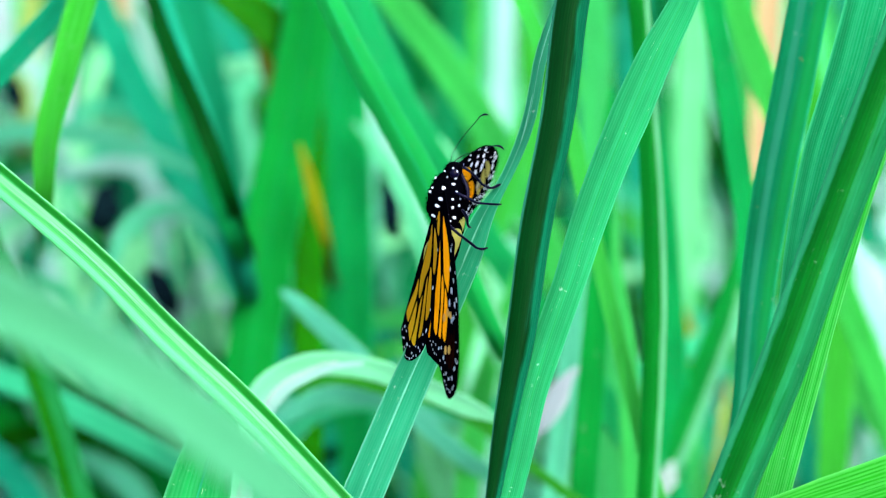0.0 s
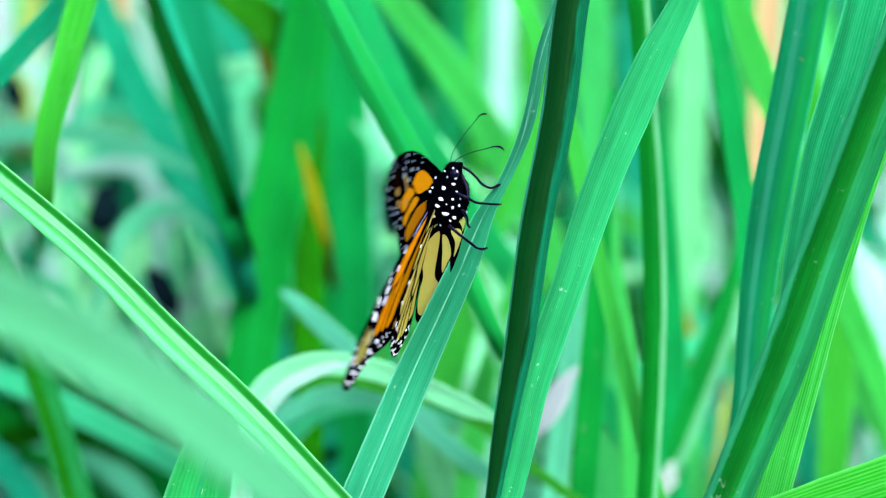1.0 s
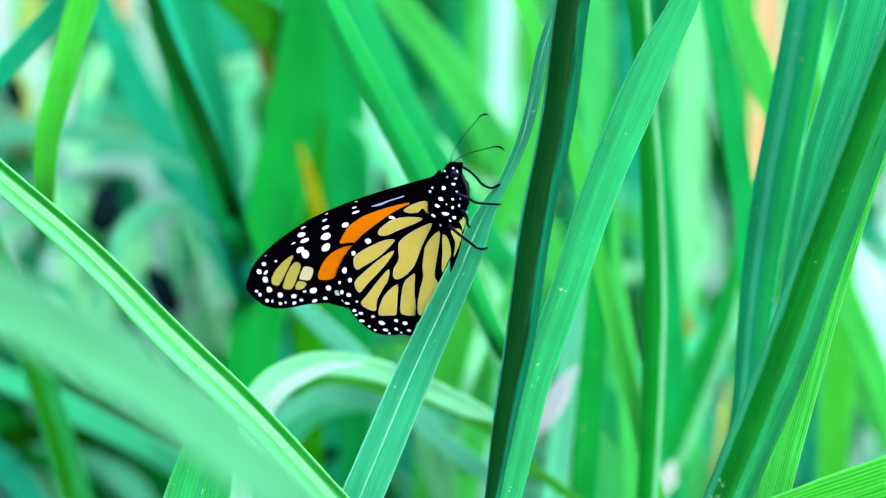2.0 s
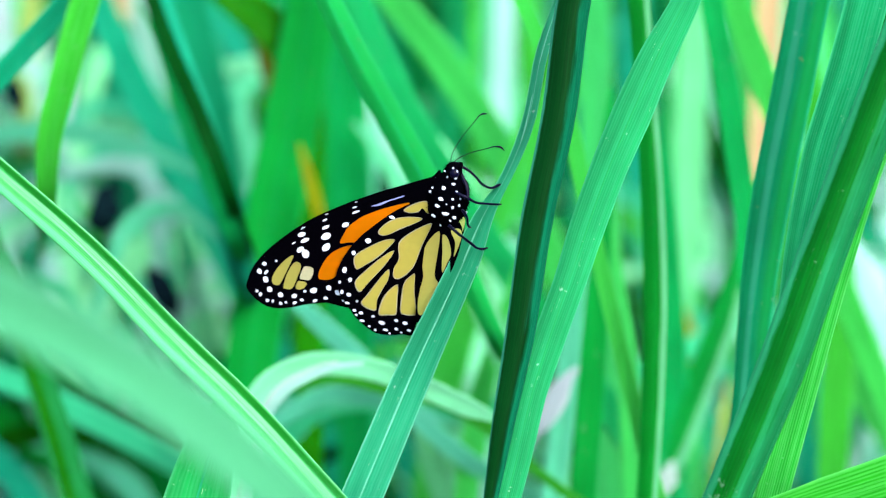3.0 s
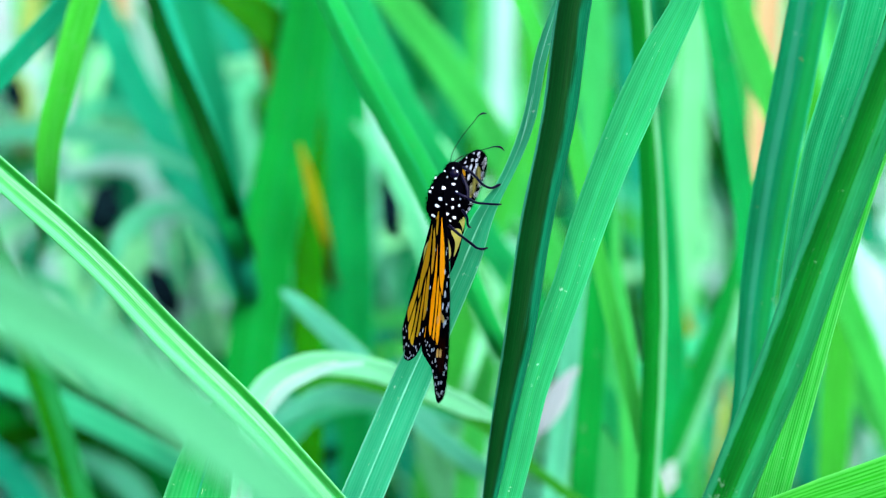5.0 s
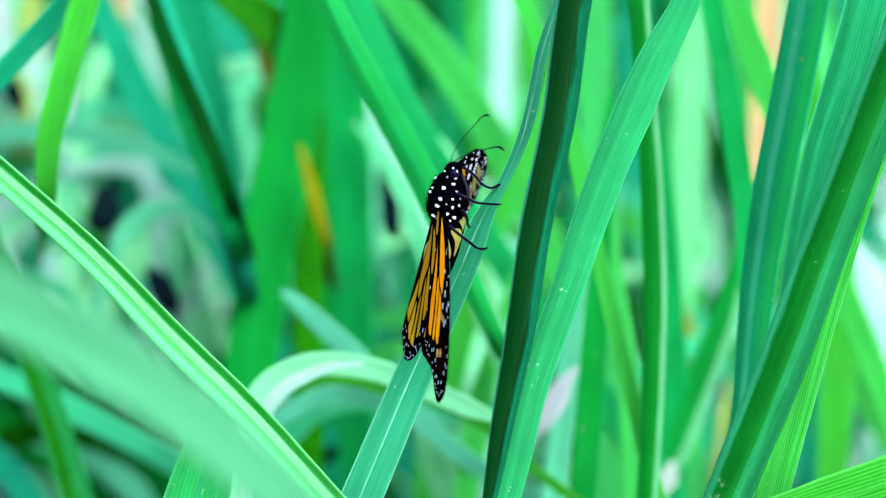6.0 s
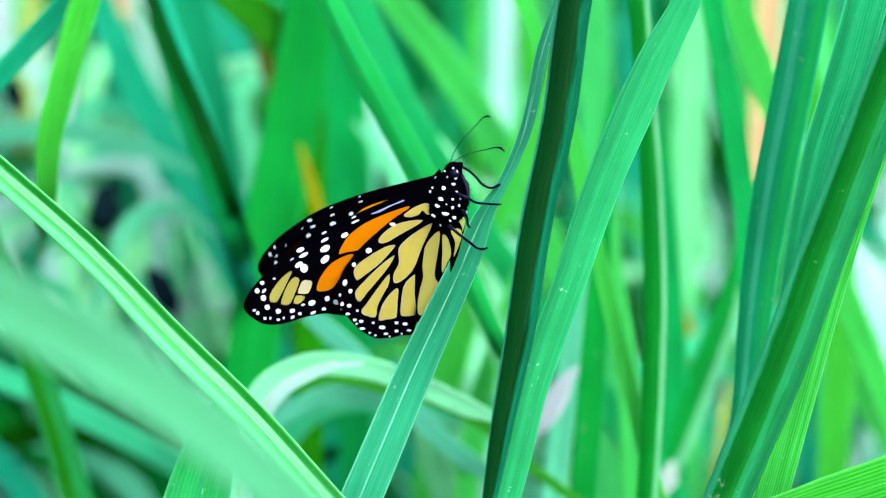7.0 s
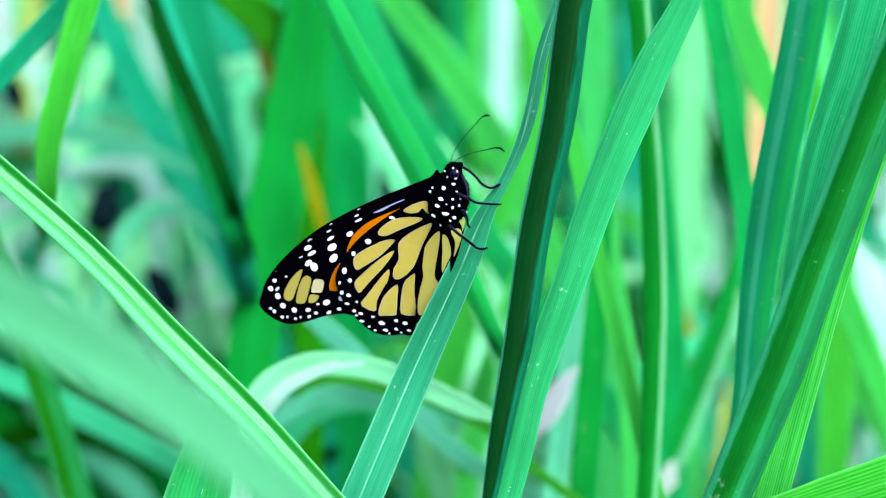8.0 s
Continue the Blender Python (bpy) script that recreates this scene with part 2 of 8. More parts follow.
DUSTY = plain_material("dusty_blue_scales", (0.40, 0.48, 0.56), 0.6, 0.2, 2500.0, gloss=0.05)
CREAM = plain_material("cream_scales", (0.50, 0.48, 0.11), 0.6, 0.25, 700.0, through_light=0.55, gloss=0.05, glow=(0.90, 0.82, 0.22))
IVORY = plain_material("ivory_scales", (0.66, 0.66, 0.42), 0.6, 0.25, 900.0, through_light=0.5)
AMBER = plain_material("amber_scales", (0.66, 0.25, 0.002), 0.55, 0.3, 700.0, through_light=0.7, gloss=0.03, glow=(0.92, 0.64, 0.004))
ORANGE = plain_material("orange_scales", (0.86, 0.30, 0.003), 0.55, 0.3, 700.0, through_light=0.65, gloss=0.03, glow=(1.0, 0.66, 0.004))
STEEL = plain_material("steel_blue_scales", (0.22, 0.26, 0.55), 0.4, 0.3, 900.0)
PEARL = plain_material("pearl_scales", (0.60, 0.64, 0.54), 0.6, 0.2, 900.0, through_light=0.7)
GOLD = plain_material("gold_scales", (0.90, 0.40, 0.006), 0.55, 0.25, 900.0, through_light=0.65, gloss=0.03, glow=(1.0, 0.80, 0.10))
UMBER = plain_material("dark_umber_scales", (0.004, 0.0010, 0.0006), 0.6, 0.3, 900.0, through_light=0.12, gloss=0.0, glow=(0.05, 0.004, 0.001))
OCHRE = plain_material("ochre_scales", (0.75, 0.45, 0.10), 0.6, 0.25, 900.0, through_light=0.5, gloss=0.03)


# ---- building helpers ----
from mathutils.geometry import tessellate_polygon

def mesh_object(name, verts, faces, material, uvs=None, smooth=True):
    me = bpy.data.meshes.new(name)
    me.from_pydata(verts, [], faces)
    if uvs is not None:
        layer = me.uv_layers.new(name="UVMap")
        order = np.empty(len(me.loops), dtype=np.int32)
        me.loops.foreach_get("vertex_index", order)
        layer.data.foreach_set("uv", np.asarray(uvs, dtype=np.float32)[order].ravel())
    me.materials.append(material)
    if smooth:
        me.polygons.foreach_set("use_smooth", [True] * len(me.polygons))
    me.update()
    return new(name, me)


def part(name, verts, faces, material, parent, label="", uvs=None, smooth=True):
    ob = mesh_object(name, verts, faces, material, uvs, smooth)
    ob.parent = parent
    if label:
        ob["label"] = label
    return ob


def spline(points, count):
    """A smooth line through points of any dimension, evenly sampled along its length."""
    p = np.array(points, dtype=float)
    u = np.concatenate([[0], np.cumsum(np.linalg.norm(np.diff(p[:, :3], axis=0), axis=1) + 1e-9)])
    h = np.diff(u)[:, None]
    slope = np.diff(p, axis=0) / h
    m = np.vstack([slope[:1], (slope[:-1] * h[1:] + slope[1:] * h[:-1]) / (h[1:] + h[:-1]), slope[-1:]])
    s = np.linspace(0, u[-1], count)
    i = np.clip(np.searchsorted(u, s, side="right") - 1, 0, len(h) - 1)
    g = h[i]
    f = (s[:, None] - u[i][:, None]) / g
    return ((2 * f ** 3 - 3 * f ** 2 + 1) * p[i] + (f ** 3 - 2 * f ** 2 + f) * g * m[i]
            + (3 * f ** 2 - 2 * f ** 3) * p[i + 1] + (f ** 3 - f ** 2) * g * m[i + 1])


def blade_shell(line, half, turn, fold, across=8, thick=0.00022, pleat=0.0, roll=0.0):
    """Vertices, faces and uvs of a grass blade: a creased, slightly thick strip along a line."""
    n = len(line)
    tang = np.gradient(line, axis=0)
    tang /= np.linalg.norm(tang, axis=1)[:, None]
    run = np.concatenate([[0], np.cumsum(np.linalg.norm(np.diff(line, axis=0), axis=1))])
    faces = []
    cross = np.linspace(-1, 1, across + 1)
    nrm = np.array([0.0, -1.0, 0.0]) + tang * tang[:, 1:2]
    nrm /= np.linalg.norm(nrm, axis=1)[:, None] + 1e-9
    wid = np.cross(tang, nrm)
    a = radians(turn)
    nrm, wid = nrm * math.cos(a) + wid * math.sin(a), wid * math.cos(a) - nrm * math.sin(a)
    lift = (np.abs(cross) - 0.5)[None, :] * half[:, None] * math.tan(radians(fold))
    lift = lift + pleat * half[:, None] * np.cos(2.6 * math.pi * cross)[None, :] + roll * half[:, None] * (1 - cross ** 2)[None, :]
    rim = thick * 0.5 * (1.4 - np.abs(cross))[None, :]
    flat = line[:, None, :] + wid[:, None, :] * (cross[None, :] * half[:, None])[:, :, None]
    verts = np.concatenate([(flat + nrm[:, None, :] * (lift + s * rim)[:, :, None]).reshape(-1, 3) for s in (1, -1)]).tolist()
    grid = np.stack(np.broadcast_arrays(0.5 + 0.5 * cross[None, :], run[:, None] * 10), axis=-1).reshape(-1, 2)
    uvs = np.concatenate([grid, grid]).tolist()
    w = across + 1
    base = n * w
    for k in range(n - 1):
        for j in range(across):
            a = k * w + j
            faces.append((a, a + 1, a + w + 1, a + w))
            a += base
            faces.append((a, a + w, a + w + 1, a + 1))
        a, b = k * w, k * w + across
        faces.append((a, a + w, a + w + base, a + base))
        faces.append((b, b + base, b + w + base, b + w))
    return verts, faces, uvs


def tube(points, radii, sides=8, count=24):
    """Vertices and faces of a round, tapered rod along a smooth line."""
    line = spline([(*p, r) for p, r in zip(points, radii)], count)
    pos, rad = line[:, :3], np.abs(line[:, 3])
    tang = np.gradient(pos, axis=0)
    verts, faces = [], []
    ref = Vector((0.3, 0.2, 0.9))
    for k in range(count):
        t = Vector(tang[k]).normalized()
        a = t.cross(ref).normalized()
        b = t.cross(a)
        for j in range(sides):
            g = 2 * math.pi * j / sides
            verts.append(Vector(pos[k]) + (a * math.cos(g) + b * math.sin(g)) * rad[k])
    for k in range(count - 1):
        for j in range(sides):
            j2 = (j + 1) % sides
            faces.append((k * sides + j, k * sides + j2, (k + 1) * sides + j2, (k + 1) * sides + j))
    faces.append(tuple(range(sides))[::-1])
    faces.append(tuple((count - 1) * sides + j for j in range(sides)))
    return verts, faces


def grown_line(points, tip, back=0.0):
    """The whole blade from a few points of its visible run: rooted in the ground below, tapering to a drooping tip."""
    p = [np.array(q, dtype=float) for q in points]
    down = p[0] - p[1]
    down[:3] /= np.linalg.norm(down[:3])
    low = p[0][:3]
    lean = np.array([down[0], down[1], min(down[2], -0.15)])
    lean /= np.linalg.norm(lean)
    h = low[2]
    mid = low + lean * min(0.12, h * 0.3) + np.array([0.0, back * 0.4, 0.0])
    root = np.array([mid[0] + lean[0] * 0.10, mid[1] + lean[1] * 0.10 + 0.01 + back, 0.0])
    wid = p[0][3]
    start = [np.array([*root, wid * 0.7]), np.array([*(root * 0.5 + mid * 0.5 + np.array([0, 0, 0.02])), wid * 0.95]), np.array([*mid, wid])]
    up = p[-1][:3] - p[-2][:3]
    up /= np.linalg.norm(up)
    e1 = p[-1][:3] + up * tip * 0.5 + np.array([0, 0, -0.05 * tip])
    e2 = e1 + (up + np.array([0, 0, -0.35])) * tip * 0.5
    end = [np.array([*e1, p[-1][3] * 0.6]), np.array([*e2, 0.0003])]
    rows = np.array(start + p + end)
    line = spline(rows, 100 + 12 * len(p))
    gone = np.concatenate([[0], np.cumsum(np.linalg.norm(np.diff(rows[:, :3], axis=0), axis=1))])
    line[:, 3] = np.interp(np.linspace(0, gone[-1], len(line)), gone, rows[:, 3])
    return line, root


def grass_blade(points, material, turn, fold, tip, label, pivot=None, back=0.0, pleat=0.0, roll=0.0):
    """One blade as a thing: points are (x, y, z, half width) along its run, root to tip."""
    line, root = grown_line(points, tip, back)
    at = np.array(points[pivot][:3]) if pivot is not None else root
    v, f, uv = blade_shell(line[:, :3] - at, np.abs(line[:, 3]) + 0.0002, turn, fold, 24 if pleat or roll else 8, pleat=pleat, roll=roll)
    thing = new("grass_blade")
    thing.location = at
    tagged(thing, label, "grass blade", "grass blades round the butterfly")
    part("leaf", v, f, material, thing, "", uv)
    half = np.abs(line[:, 3])
    a = radians(turn)
    n = len(line)
    tang = np.gradient(line[:, :3], axis=0)
    tang /= np.linalg.norm(tang, axis=1)[:, None]
    nrm = np.array([0.0, -1.0, 0.0]) + tang * tang[:, 1:2]
    nrm /= np.linalg.norm(nrm, axis=1)[:, None] + 1e-9
    nrm = nrm * math.cos(a) + np.cross(tang, nrm) * math.sin(a)
    keel = line[:, :3] - at + nrm * ((pleat + roll - 0.5 * math.tan(radians(fold))) * half)[:, None]
    shift, mf = tube([tuple(q) for q in keel[::5]], [0.00012 + 0.03 * h for h in half[::5]], 6, n)
    part("midrib", shift, mf, material, thing, "", [(0.5, 0.02 * (k // 6)) for k in range(len(shift))])
    return thing


# ---- ground ----
def ground_sheet():
    n = 60
    xs = np.sign(np.linspace(-1, 1, n)) * np.abs(np.linspace(-1, 1, n)) ** 4 * 400
    verts, faces = [], []
    for j in range(n):
        for i in range(n):
            x, y = xs[i], xs[j] + 1.0
            z = 0.012 * noise.noise(Vector((x * 6, y * 6, 0))) if abs(x) < 4 and abs(y) < 5 else 0.0
            verts.append((x, y, z - 0.012))
    for j in range(n - 1):
        for i in range(n - 1):
            a = j * n + i
            faces.append((a, a + 1, a + n + 1, a + n))
    ob = mesh_object("ground", verts, faces, SOIL)
    tagged(ob, "dark damp soil under the tall grass", "ground", kind="structure")


ground_sheet()

# ---- single blades of grass, from the butterfly's own outwards ----
grass_blade([(-0.0187, 0.0028, 0.501, 0.0047), (-0.0068, 0.0082, 0.5287, 0.00425), (0.0055, 0.0055, 0.5574, 0.00312), (0.0097, 0.0055, 0.5676, 0.00185), (0.0128, 0.0062, 0.5727, 0.00105), (0.0185, 0.0118, 0.5849, 0.0013), (0.0221, 0.0192, 0.6006, 0.00125), (0.0258, 0.024, 0.6111, 0.00085)],
            LEAF_SEA, 12, 16, 0.12, "long blue-green grass blade that the butterfly clings to")
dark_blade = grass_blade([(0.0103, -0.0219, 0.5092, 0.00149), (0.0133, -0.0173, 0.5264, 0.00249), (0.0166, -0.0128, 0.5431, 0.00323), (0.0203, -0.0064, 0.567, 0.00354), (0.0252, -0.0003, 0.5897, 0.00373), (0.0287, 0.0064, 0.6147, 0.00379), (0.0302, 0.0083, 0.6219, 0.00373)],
            LEAF_STEM, 14, 0, 0.16, "dark green rolled grass blade with a paler flank", 3, roll=0.8)
rib_blade = grass_blade([(0.0141, -0.0124, 0.506, 0.00288), (0.0167, -0.0097, 0.5162, 0.00301), (0.0196, -0.0064, 0.5282, 0.00301), (0.0235, -0.0032, 0.5403, 0.00338), (0.028, 0, 0.5524, 0.00338), (0.032, 0.0033, 0.5644, 0.00376), (0.0366, 0.0065, 0.5765, 0.00388), (0.0419, 0.0097, 0.5886, 0.00426), (0.0474, 0.013, 0.6006, 0.00376), (0.0539, 0.0162, 0.6127, 0.00288), (0.057, 0.0181, 0.6199, 0.00251)],
            LEAF_RIB, -4, -7, 0.14, "broad ribbed green grass blade with pale scratches", 3)
grass_blade([(0.071, 0.0438, 0.5129, 0.00326), (0.0742, 0.0516, 0.5422, 0.00408), (0.0771, 0.0565, 0.56, 0.00449), (0.0813, 0.0619, 0.5805, 0.00462), (0.0855, 0.0677, 0.6022, 0.00462), (0.0872, 0.0698, 0.6098, 0.00435)],
            LEAF_TEAL, -14, -8, 0.1651, "broad blue-green grass blade with faint ribs")
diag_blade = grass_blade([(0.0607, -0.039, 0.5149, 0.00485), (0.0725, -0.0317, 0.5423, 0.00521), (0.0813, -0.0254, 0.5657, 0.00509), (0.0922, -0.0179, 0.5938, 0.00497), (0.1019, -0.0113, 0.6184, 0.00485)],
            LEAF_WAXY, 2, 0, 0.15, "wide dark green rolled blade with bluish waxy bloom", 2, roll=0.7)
lime_blade = grass_blade([(0.0721, -0.0143, 0.5066, 0.00375), (0.0787, -0.008, 0.53, 0.00375), (0.0855, -0.0019, 0.5529, 0.0035), (0.0943, 0.005, 0.5788, 0.00313), (0.1042, 0.0116, 0.6035, 0.00275)],
            LEAF_KEEN, 5, 10, 0.14, "bright yellow-green ribbed blade with a white edge", 2)
grass_blade([(0.0672, -0.0015, 0.5003, 0.00197), (0.0731, 0.0044, 0.5223, 0.00223), (0.0773, 0.0096, 0.5418, 0.00262), (0.0797, 0.0136, 0.5565, 0.00341), (0.0849, 0.0195, 0.5785, 0.00445), (0.0906, 0.024, 0.5956, 0.00498), (0.0947, 0.028, 0.6103, 0.00498), (0.0969, 0.0299, 0.6176, 0.00459)],
            LEAF_STRIPED, 15, 18, 0.16, "pale green grass blade with strong lengthwise ribs")
grass_blade([(0.0672, -0.027, 0.5056, 0.00339), (0.0844, -0.0259, 0.5097, 0.0057), (0.1004, -0.0246, 0.5145, 0.00625), (0.1189, -0.023, 0.5204, 0.00543)],
            LEAF_KEEN, -25, 6, 0.12, "arching green blade with a brown torn spot")
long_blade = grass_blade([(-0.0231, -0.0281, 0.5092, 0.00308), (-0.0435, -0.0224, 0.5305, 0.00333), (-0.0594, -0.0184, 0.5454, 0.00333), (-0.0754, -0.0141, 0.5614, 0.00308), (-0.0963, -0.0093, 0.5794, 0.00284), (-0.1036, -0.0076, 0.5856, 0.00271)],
            LEAF_GLOSSY, 5, 17, 0.2, "long folded pale grass blade with painted shade and highlight bands", 2, pleat=0.04)
blur_blade = grass_blade([(-0.0184, -0.3152, 0.6027, 0.00335), (-0.0333, -0.3118, 0.6154, 0.00435), (-0.0481, -0.309, 0.6258, 0.00468), (-0.0646, -0.3067, 0.6345, 0.00468), (-0.0712, -0.3056, 0.6385, 0.00460)],
            LEAF_MINT, 10, 6, 0.1246, "wide pale grass blade close to the camera", 2)
grass_blade([(-0.055, -0.011, 0.5035, 0.0075), (-0.0523, -0.0082, 0.5141, 0.0061), (-0.0496, -0.0062, 0.5216, 0.00445), (-0.0478, -0.0049, 0.5262, 0.00254)],
            LEAF_RIB, 10, 6, 0.003, "broad short green blade with tiny pale specks")
grass_blade([(-0.051, 0.1089, 0.4633, 0.00313), (-0.0492, 0.114, 0.4825, 0.00313), (-0.0449, 0.1167, 0.4924, 0.00295), (-0.0347, 0.1182, 0.4979, 0.00295), (-0.0205, 0.1181, 0.4976, 0.00277), (-0.0062, 0.1169, 0.4932, 0.00277), (0.0066, 0.1154, 0.4877, 0.00241), (0.0123, 0.1149, 0.4855, 0.00111)],
            LEAF_LIGHT, 0, 8, 0.0086, "pale arching blade bent over at its end")
grass_blade([(-0.0464, 0.095, 0.4797, 0.00090), (-0.0439, 0.0981, 0.4911, 0.00134), (-0.0383, 0.0999, 0.4979, 0.00127), (-0.0313, 0.1008, 0.501, 0.00075)],
            LEAF_SHEEN, -20, 4, 0.0128, "narrow twisted silvery leaf edge")
grass_blade([(-0.0452, 0.0876, 0.4908, 0.00022), (-0.0435, 0.0892, 0.4967, 0.00037), (-0.0393, 0.0905, 0.5015, 0.00045), (-0.0331, 0.0913, 0.5047, 0.00030)],
            WITHERED, -20, 4, 0.0085, "thin bleached edge of a torn leaf")
tl1_blade = grass_blade([(-0.134, 0.4526, 0.4331, 0.00019), (-0.1059, 0.1857, 0.5189, 0.00135), (-0.0983, 0.1152, 0.5453, 0.00246), (-0.0973, 0.113, 0.5573, 0.00301), (-0.0934, 0.1148, 0.5726, 0.00330), (-0.0882, 0.1199, 0.5914, 0.00359), (-0.0861, 0.1217, 0.5981, 0.00344)],
            LEAF_KEEN, 14, 8, 0.1596, "bright green grass blade, out of focus", back=0.12)
tl2_blade = grass_blade([(-0.1214, 0.134, 0.5573, 0.00288), (-0.1114, 0.137, 0.5683, 0.00288), (-0.1015, 0.1398, 0.5789, 0.00288), (-0.093, 0.1423, 0.5882, 0.00274)],
            LEAF_BLUE, 10, 8, 0.1615, "dark blue-green blade leaning across")
grass_blade([(-0.0692, 0.5402, 0.3738, 0.00020), (-0.062, 0.3538, 0.4509, 0.00139), (-0.0594, 0.2317, 0.5046, 0.00366), (-0.0679, 0.2394, 0.5333, 0.00329), (-0.075, 0.2447, 0.5529, 0.00313), (-0.0802, 0.2488, 0.5681, 0.00297)],
            LEAF_BLUE, 0, -34, 0.2051, "blue-green folded grass blade, out of focus")
grass_blade([(-0.0617, 0.3896, 0.4334, 0.00449), (-0.0681, 0.4003, 0.4734, 0.00557), (-0.0734, 0.4077, 0.5011, 0.00557), (-0.0806, 0.4157, 0.5306, 0.00574), (-0.0833, 0.4185, 0.5409, 0.00538)],
            LEAF_BLUE, 0, 8, 0.248, "blue-green blade, leaning and blurred")
grass_blade([(-0.039, 0.2748, 0.4731, 0.00450), (-0.039, 0.2842, 0.5077, 0.00505), (-0.0407, 0.2905, 0.5314, 0.00522), (-0.048, 0.2943, 0.5455, 0.00576), (-0.0579, 0.2964, 0.5537, 0.00540), (-0.0659, 0.2981, 0.5598, 0.00450)],
            LEAF_DEEP, 25, 8, 0.1753, "dark green leaf bent over sideways")
grass_blade([(-0.0576, 0.2589, 0.437, 0.00699), (-0.0535, 0.2674, 0.4683, 0.00731), (-0.0494, 0.2741, 0.4935, 0.00780), (-0.0425, 0.2834, 0.528, 0.00780), (-0.0376, 0.291, 0.5562, 0.00714), (-0.0364, 0.2934, 0.5656, 0.00650)],
            LEAF_MID, 0, 8, 0.2331, "wide mid-green grass blade, out of focus")
grass_blade([(-0.0263, 0.3161, 0.4119, 0.00520), (-0.0267, 0.3267, 0.4514, 0.00572), (-0.0276, 0.3382, 0.4943, 0.00572), (-0.0293, 0.347, 0.5273, 0.00537), (-0.0314, 0.3532, 0.5504, 0.00485)],
            LEAF_MID, -10, 8, 0.2403, "upright deep plain green grass blade, out of focus")
grass_blade([(-0.0367, 0.4103, 0.3778, 0.00467), (-0.0372, 0.4226, 0.4241, 0.00523), (-0.0376, 0.4351, 0.4703, 0.00523), (-0.0357, 0.4446, 0.5058, 0.00467), (-0.0339, 0.4513, 0.5308, 0.00430)],
            LEAF_MID, -10, 8, 0.252, "upright plain green grass blade, out of focus")
grass_blade([(-0.0324, 0.2901, 0.4773, 0.00016), (-0.0338, 0.2612, 0.4949, 0.00152), (-0.0371, 0.2621, 0.5074, 0.00177), (-0.0397, 0.2645, 0.5167, 0.00080)],
            LEAF_YELLOW, 0, 8, 0.0046, "yellowed narrow tip of a leaf", back=0.3)
grass_blade([(-0.0497, 0.3727, 0.4984, 0.00223), (-0.0532, 0.3767, 0.5137, 0.00279), (-0.0564, 0.3799, 0.5255, 0.00242), (-0.0593, 0.3826, 0.5356, 0.00187)],
            BROWNED, 20, 8, 0.0122, "yellow-brown narrow withered leaf", back=0.4)
grass_blade([(0.0211, 0.348, 0.4291, 0.00070), (0.0132, 0.1779, 0.4899, 0.00135), (0.0105, 0.0901, 0.5189, 0.00193), (0.0022, 0.0947, 0.5362, 0.00317), (-0.006, 0.0993, 0.5535, 0.00346), (-0.0144, 0.1032, 0.5681, 0.00317), (-0.0233, 0.1076, 0.5841, 0.00290), (-0.0292, 0.1108, 0.5961, 0.00262)],
            LEAF, 4, -24, 0.1692, "slanting green grass blade with a darker side")
grass_blade([(0.0121, 0.2447, 0.4978, 0.00396), (-0.0038, 0.2509, 0.5208, 0.00444), (-0.0149, 0.2562, 0.5408, 0.00412), (-0.0228, 0.2611, 0.5591, 0.00365)],
            LEAF, 0, 10, 0.1837, "slanting plain green grass blade, out of focus")
grass_blade([(0.03, 0.3328, 0.4745, 0.00512), (0.0181, 0.339, 0.4977, 0.00512), (0.0028, 0.3456, 0.5223, 0.00495), (-0.0161, 0.3519, 0.5455, 0.00443)],
            LEAF_LIME, 0, 8, 0.2403, "pale lime grass blade, out of focus")
grass_blade([(0.0386, 0.108, 0.5283, 0.00193), (0.0351, 0.1121, 0.5432, 0.00208), (0.0309, 0.1169, 0.5614, 0.00208), (0.0246, 0.1214, 0.5782, 0.00208), (0.0183, 0.1254, 0.5931, 0.00193)],
            LEAF_LIME, 20, 10, 0.1492, "narrow olive-green blade, slightly out of focus")
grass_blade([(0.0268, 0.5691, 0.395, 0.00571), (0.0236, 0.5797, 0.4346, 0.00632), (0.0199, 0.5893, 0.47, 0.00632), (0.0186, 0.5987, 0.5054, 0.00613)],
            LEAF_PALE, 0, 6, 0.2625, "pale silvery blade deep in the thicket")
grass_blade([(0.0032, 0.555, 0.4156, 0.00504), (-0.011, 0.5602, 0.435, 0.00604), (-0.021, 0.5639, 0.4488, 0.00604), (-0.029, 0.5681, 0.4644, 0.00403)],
            LEAF_SHEEN, 0, 6, 0.0399, "pale bent blade deep in the thicket", back=0.4)
grass_blade([(0.0501, 0.083, 0.4734, 0.00236), (0.0515, 0.0898, 0.4988, 0.00264), (0.0521, 0.097, 0.5256, 0.00279), (0.051, 0.1042, 0.5523, 0.00264), (0.0493, 0.1105, 0.5764, 0.00250), (0.0479, 0.1156, 0.5951, 0.00236)],
            LEAF_EDGED, 6, -32, 0.1696, "upright blue-green blade with a pale edge")
grass_blade([(0.0477, 0.3926, 0.4438, 0.00449), (0.0481, 0.4019, 0.4785, 0.00485), (0.0486, 0.4112, 0.5133, 0.00485), (0.0477, 0.4181, 0.5392, 0.00449)],
            LEAF_LIME, 0, 8, 0.248, "upright soft green grass blade")
grass_blade([(0.0815, 0.1719, 0.4956, 0.00270), (0.0803, 0.1773, 0.5157, 0.00318), (0.0764, 0.1851, 0.5445, 0.00333), (0.0713, 0.1927, 0.5734, 0.00318), (0.0695, 0.1955, 0.5835, 0.00301)],
            LEAF_MID, 20, 12, 0.1771, "green grass blade leaning, out of focus")
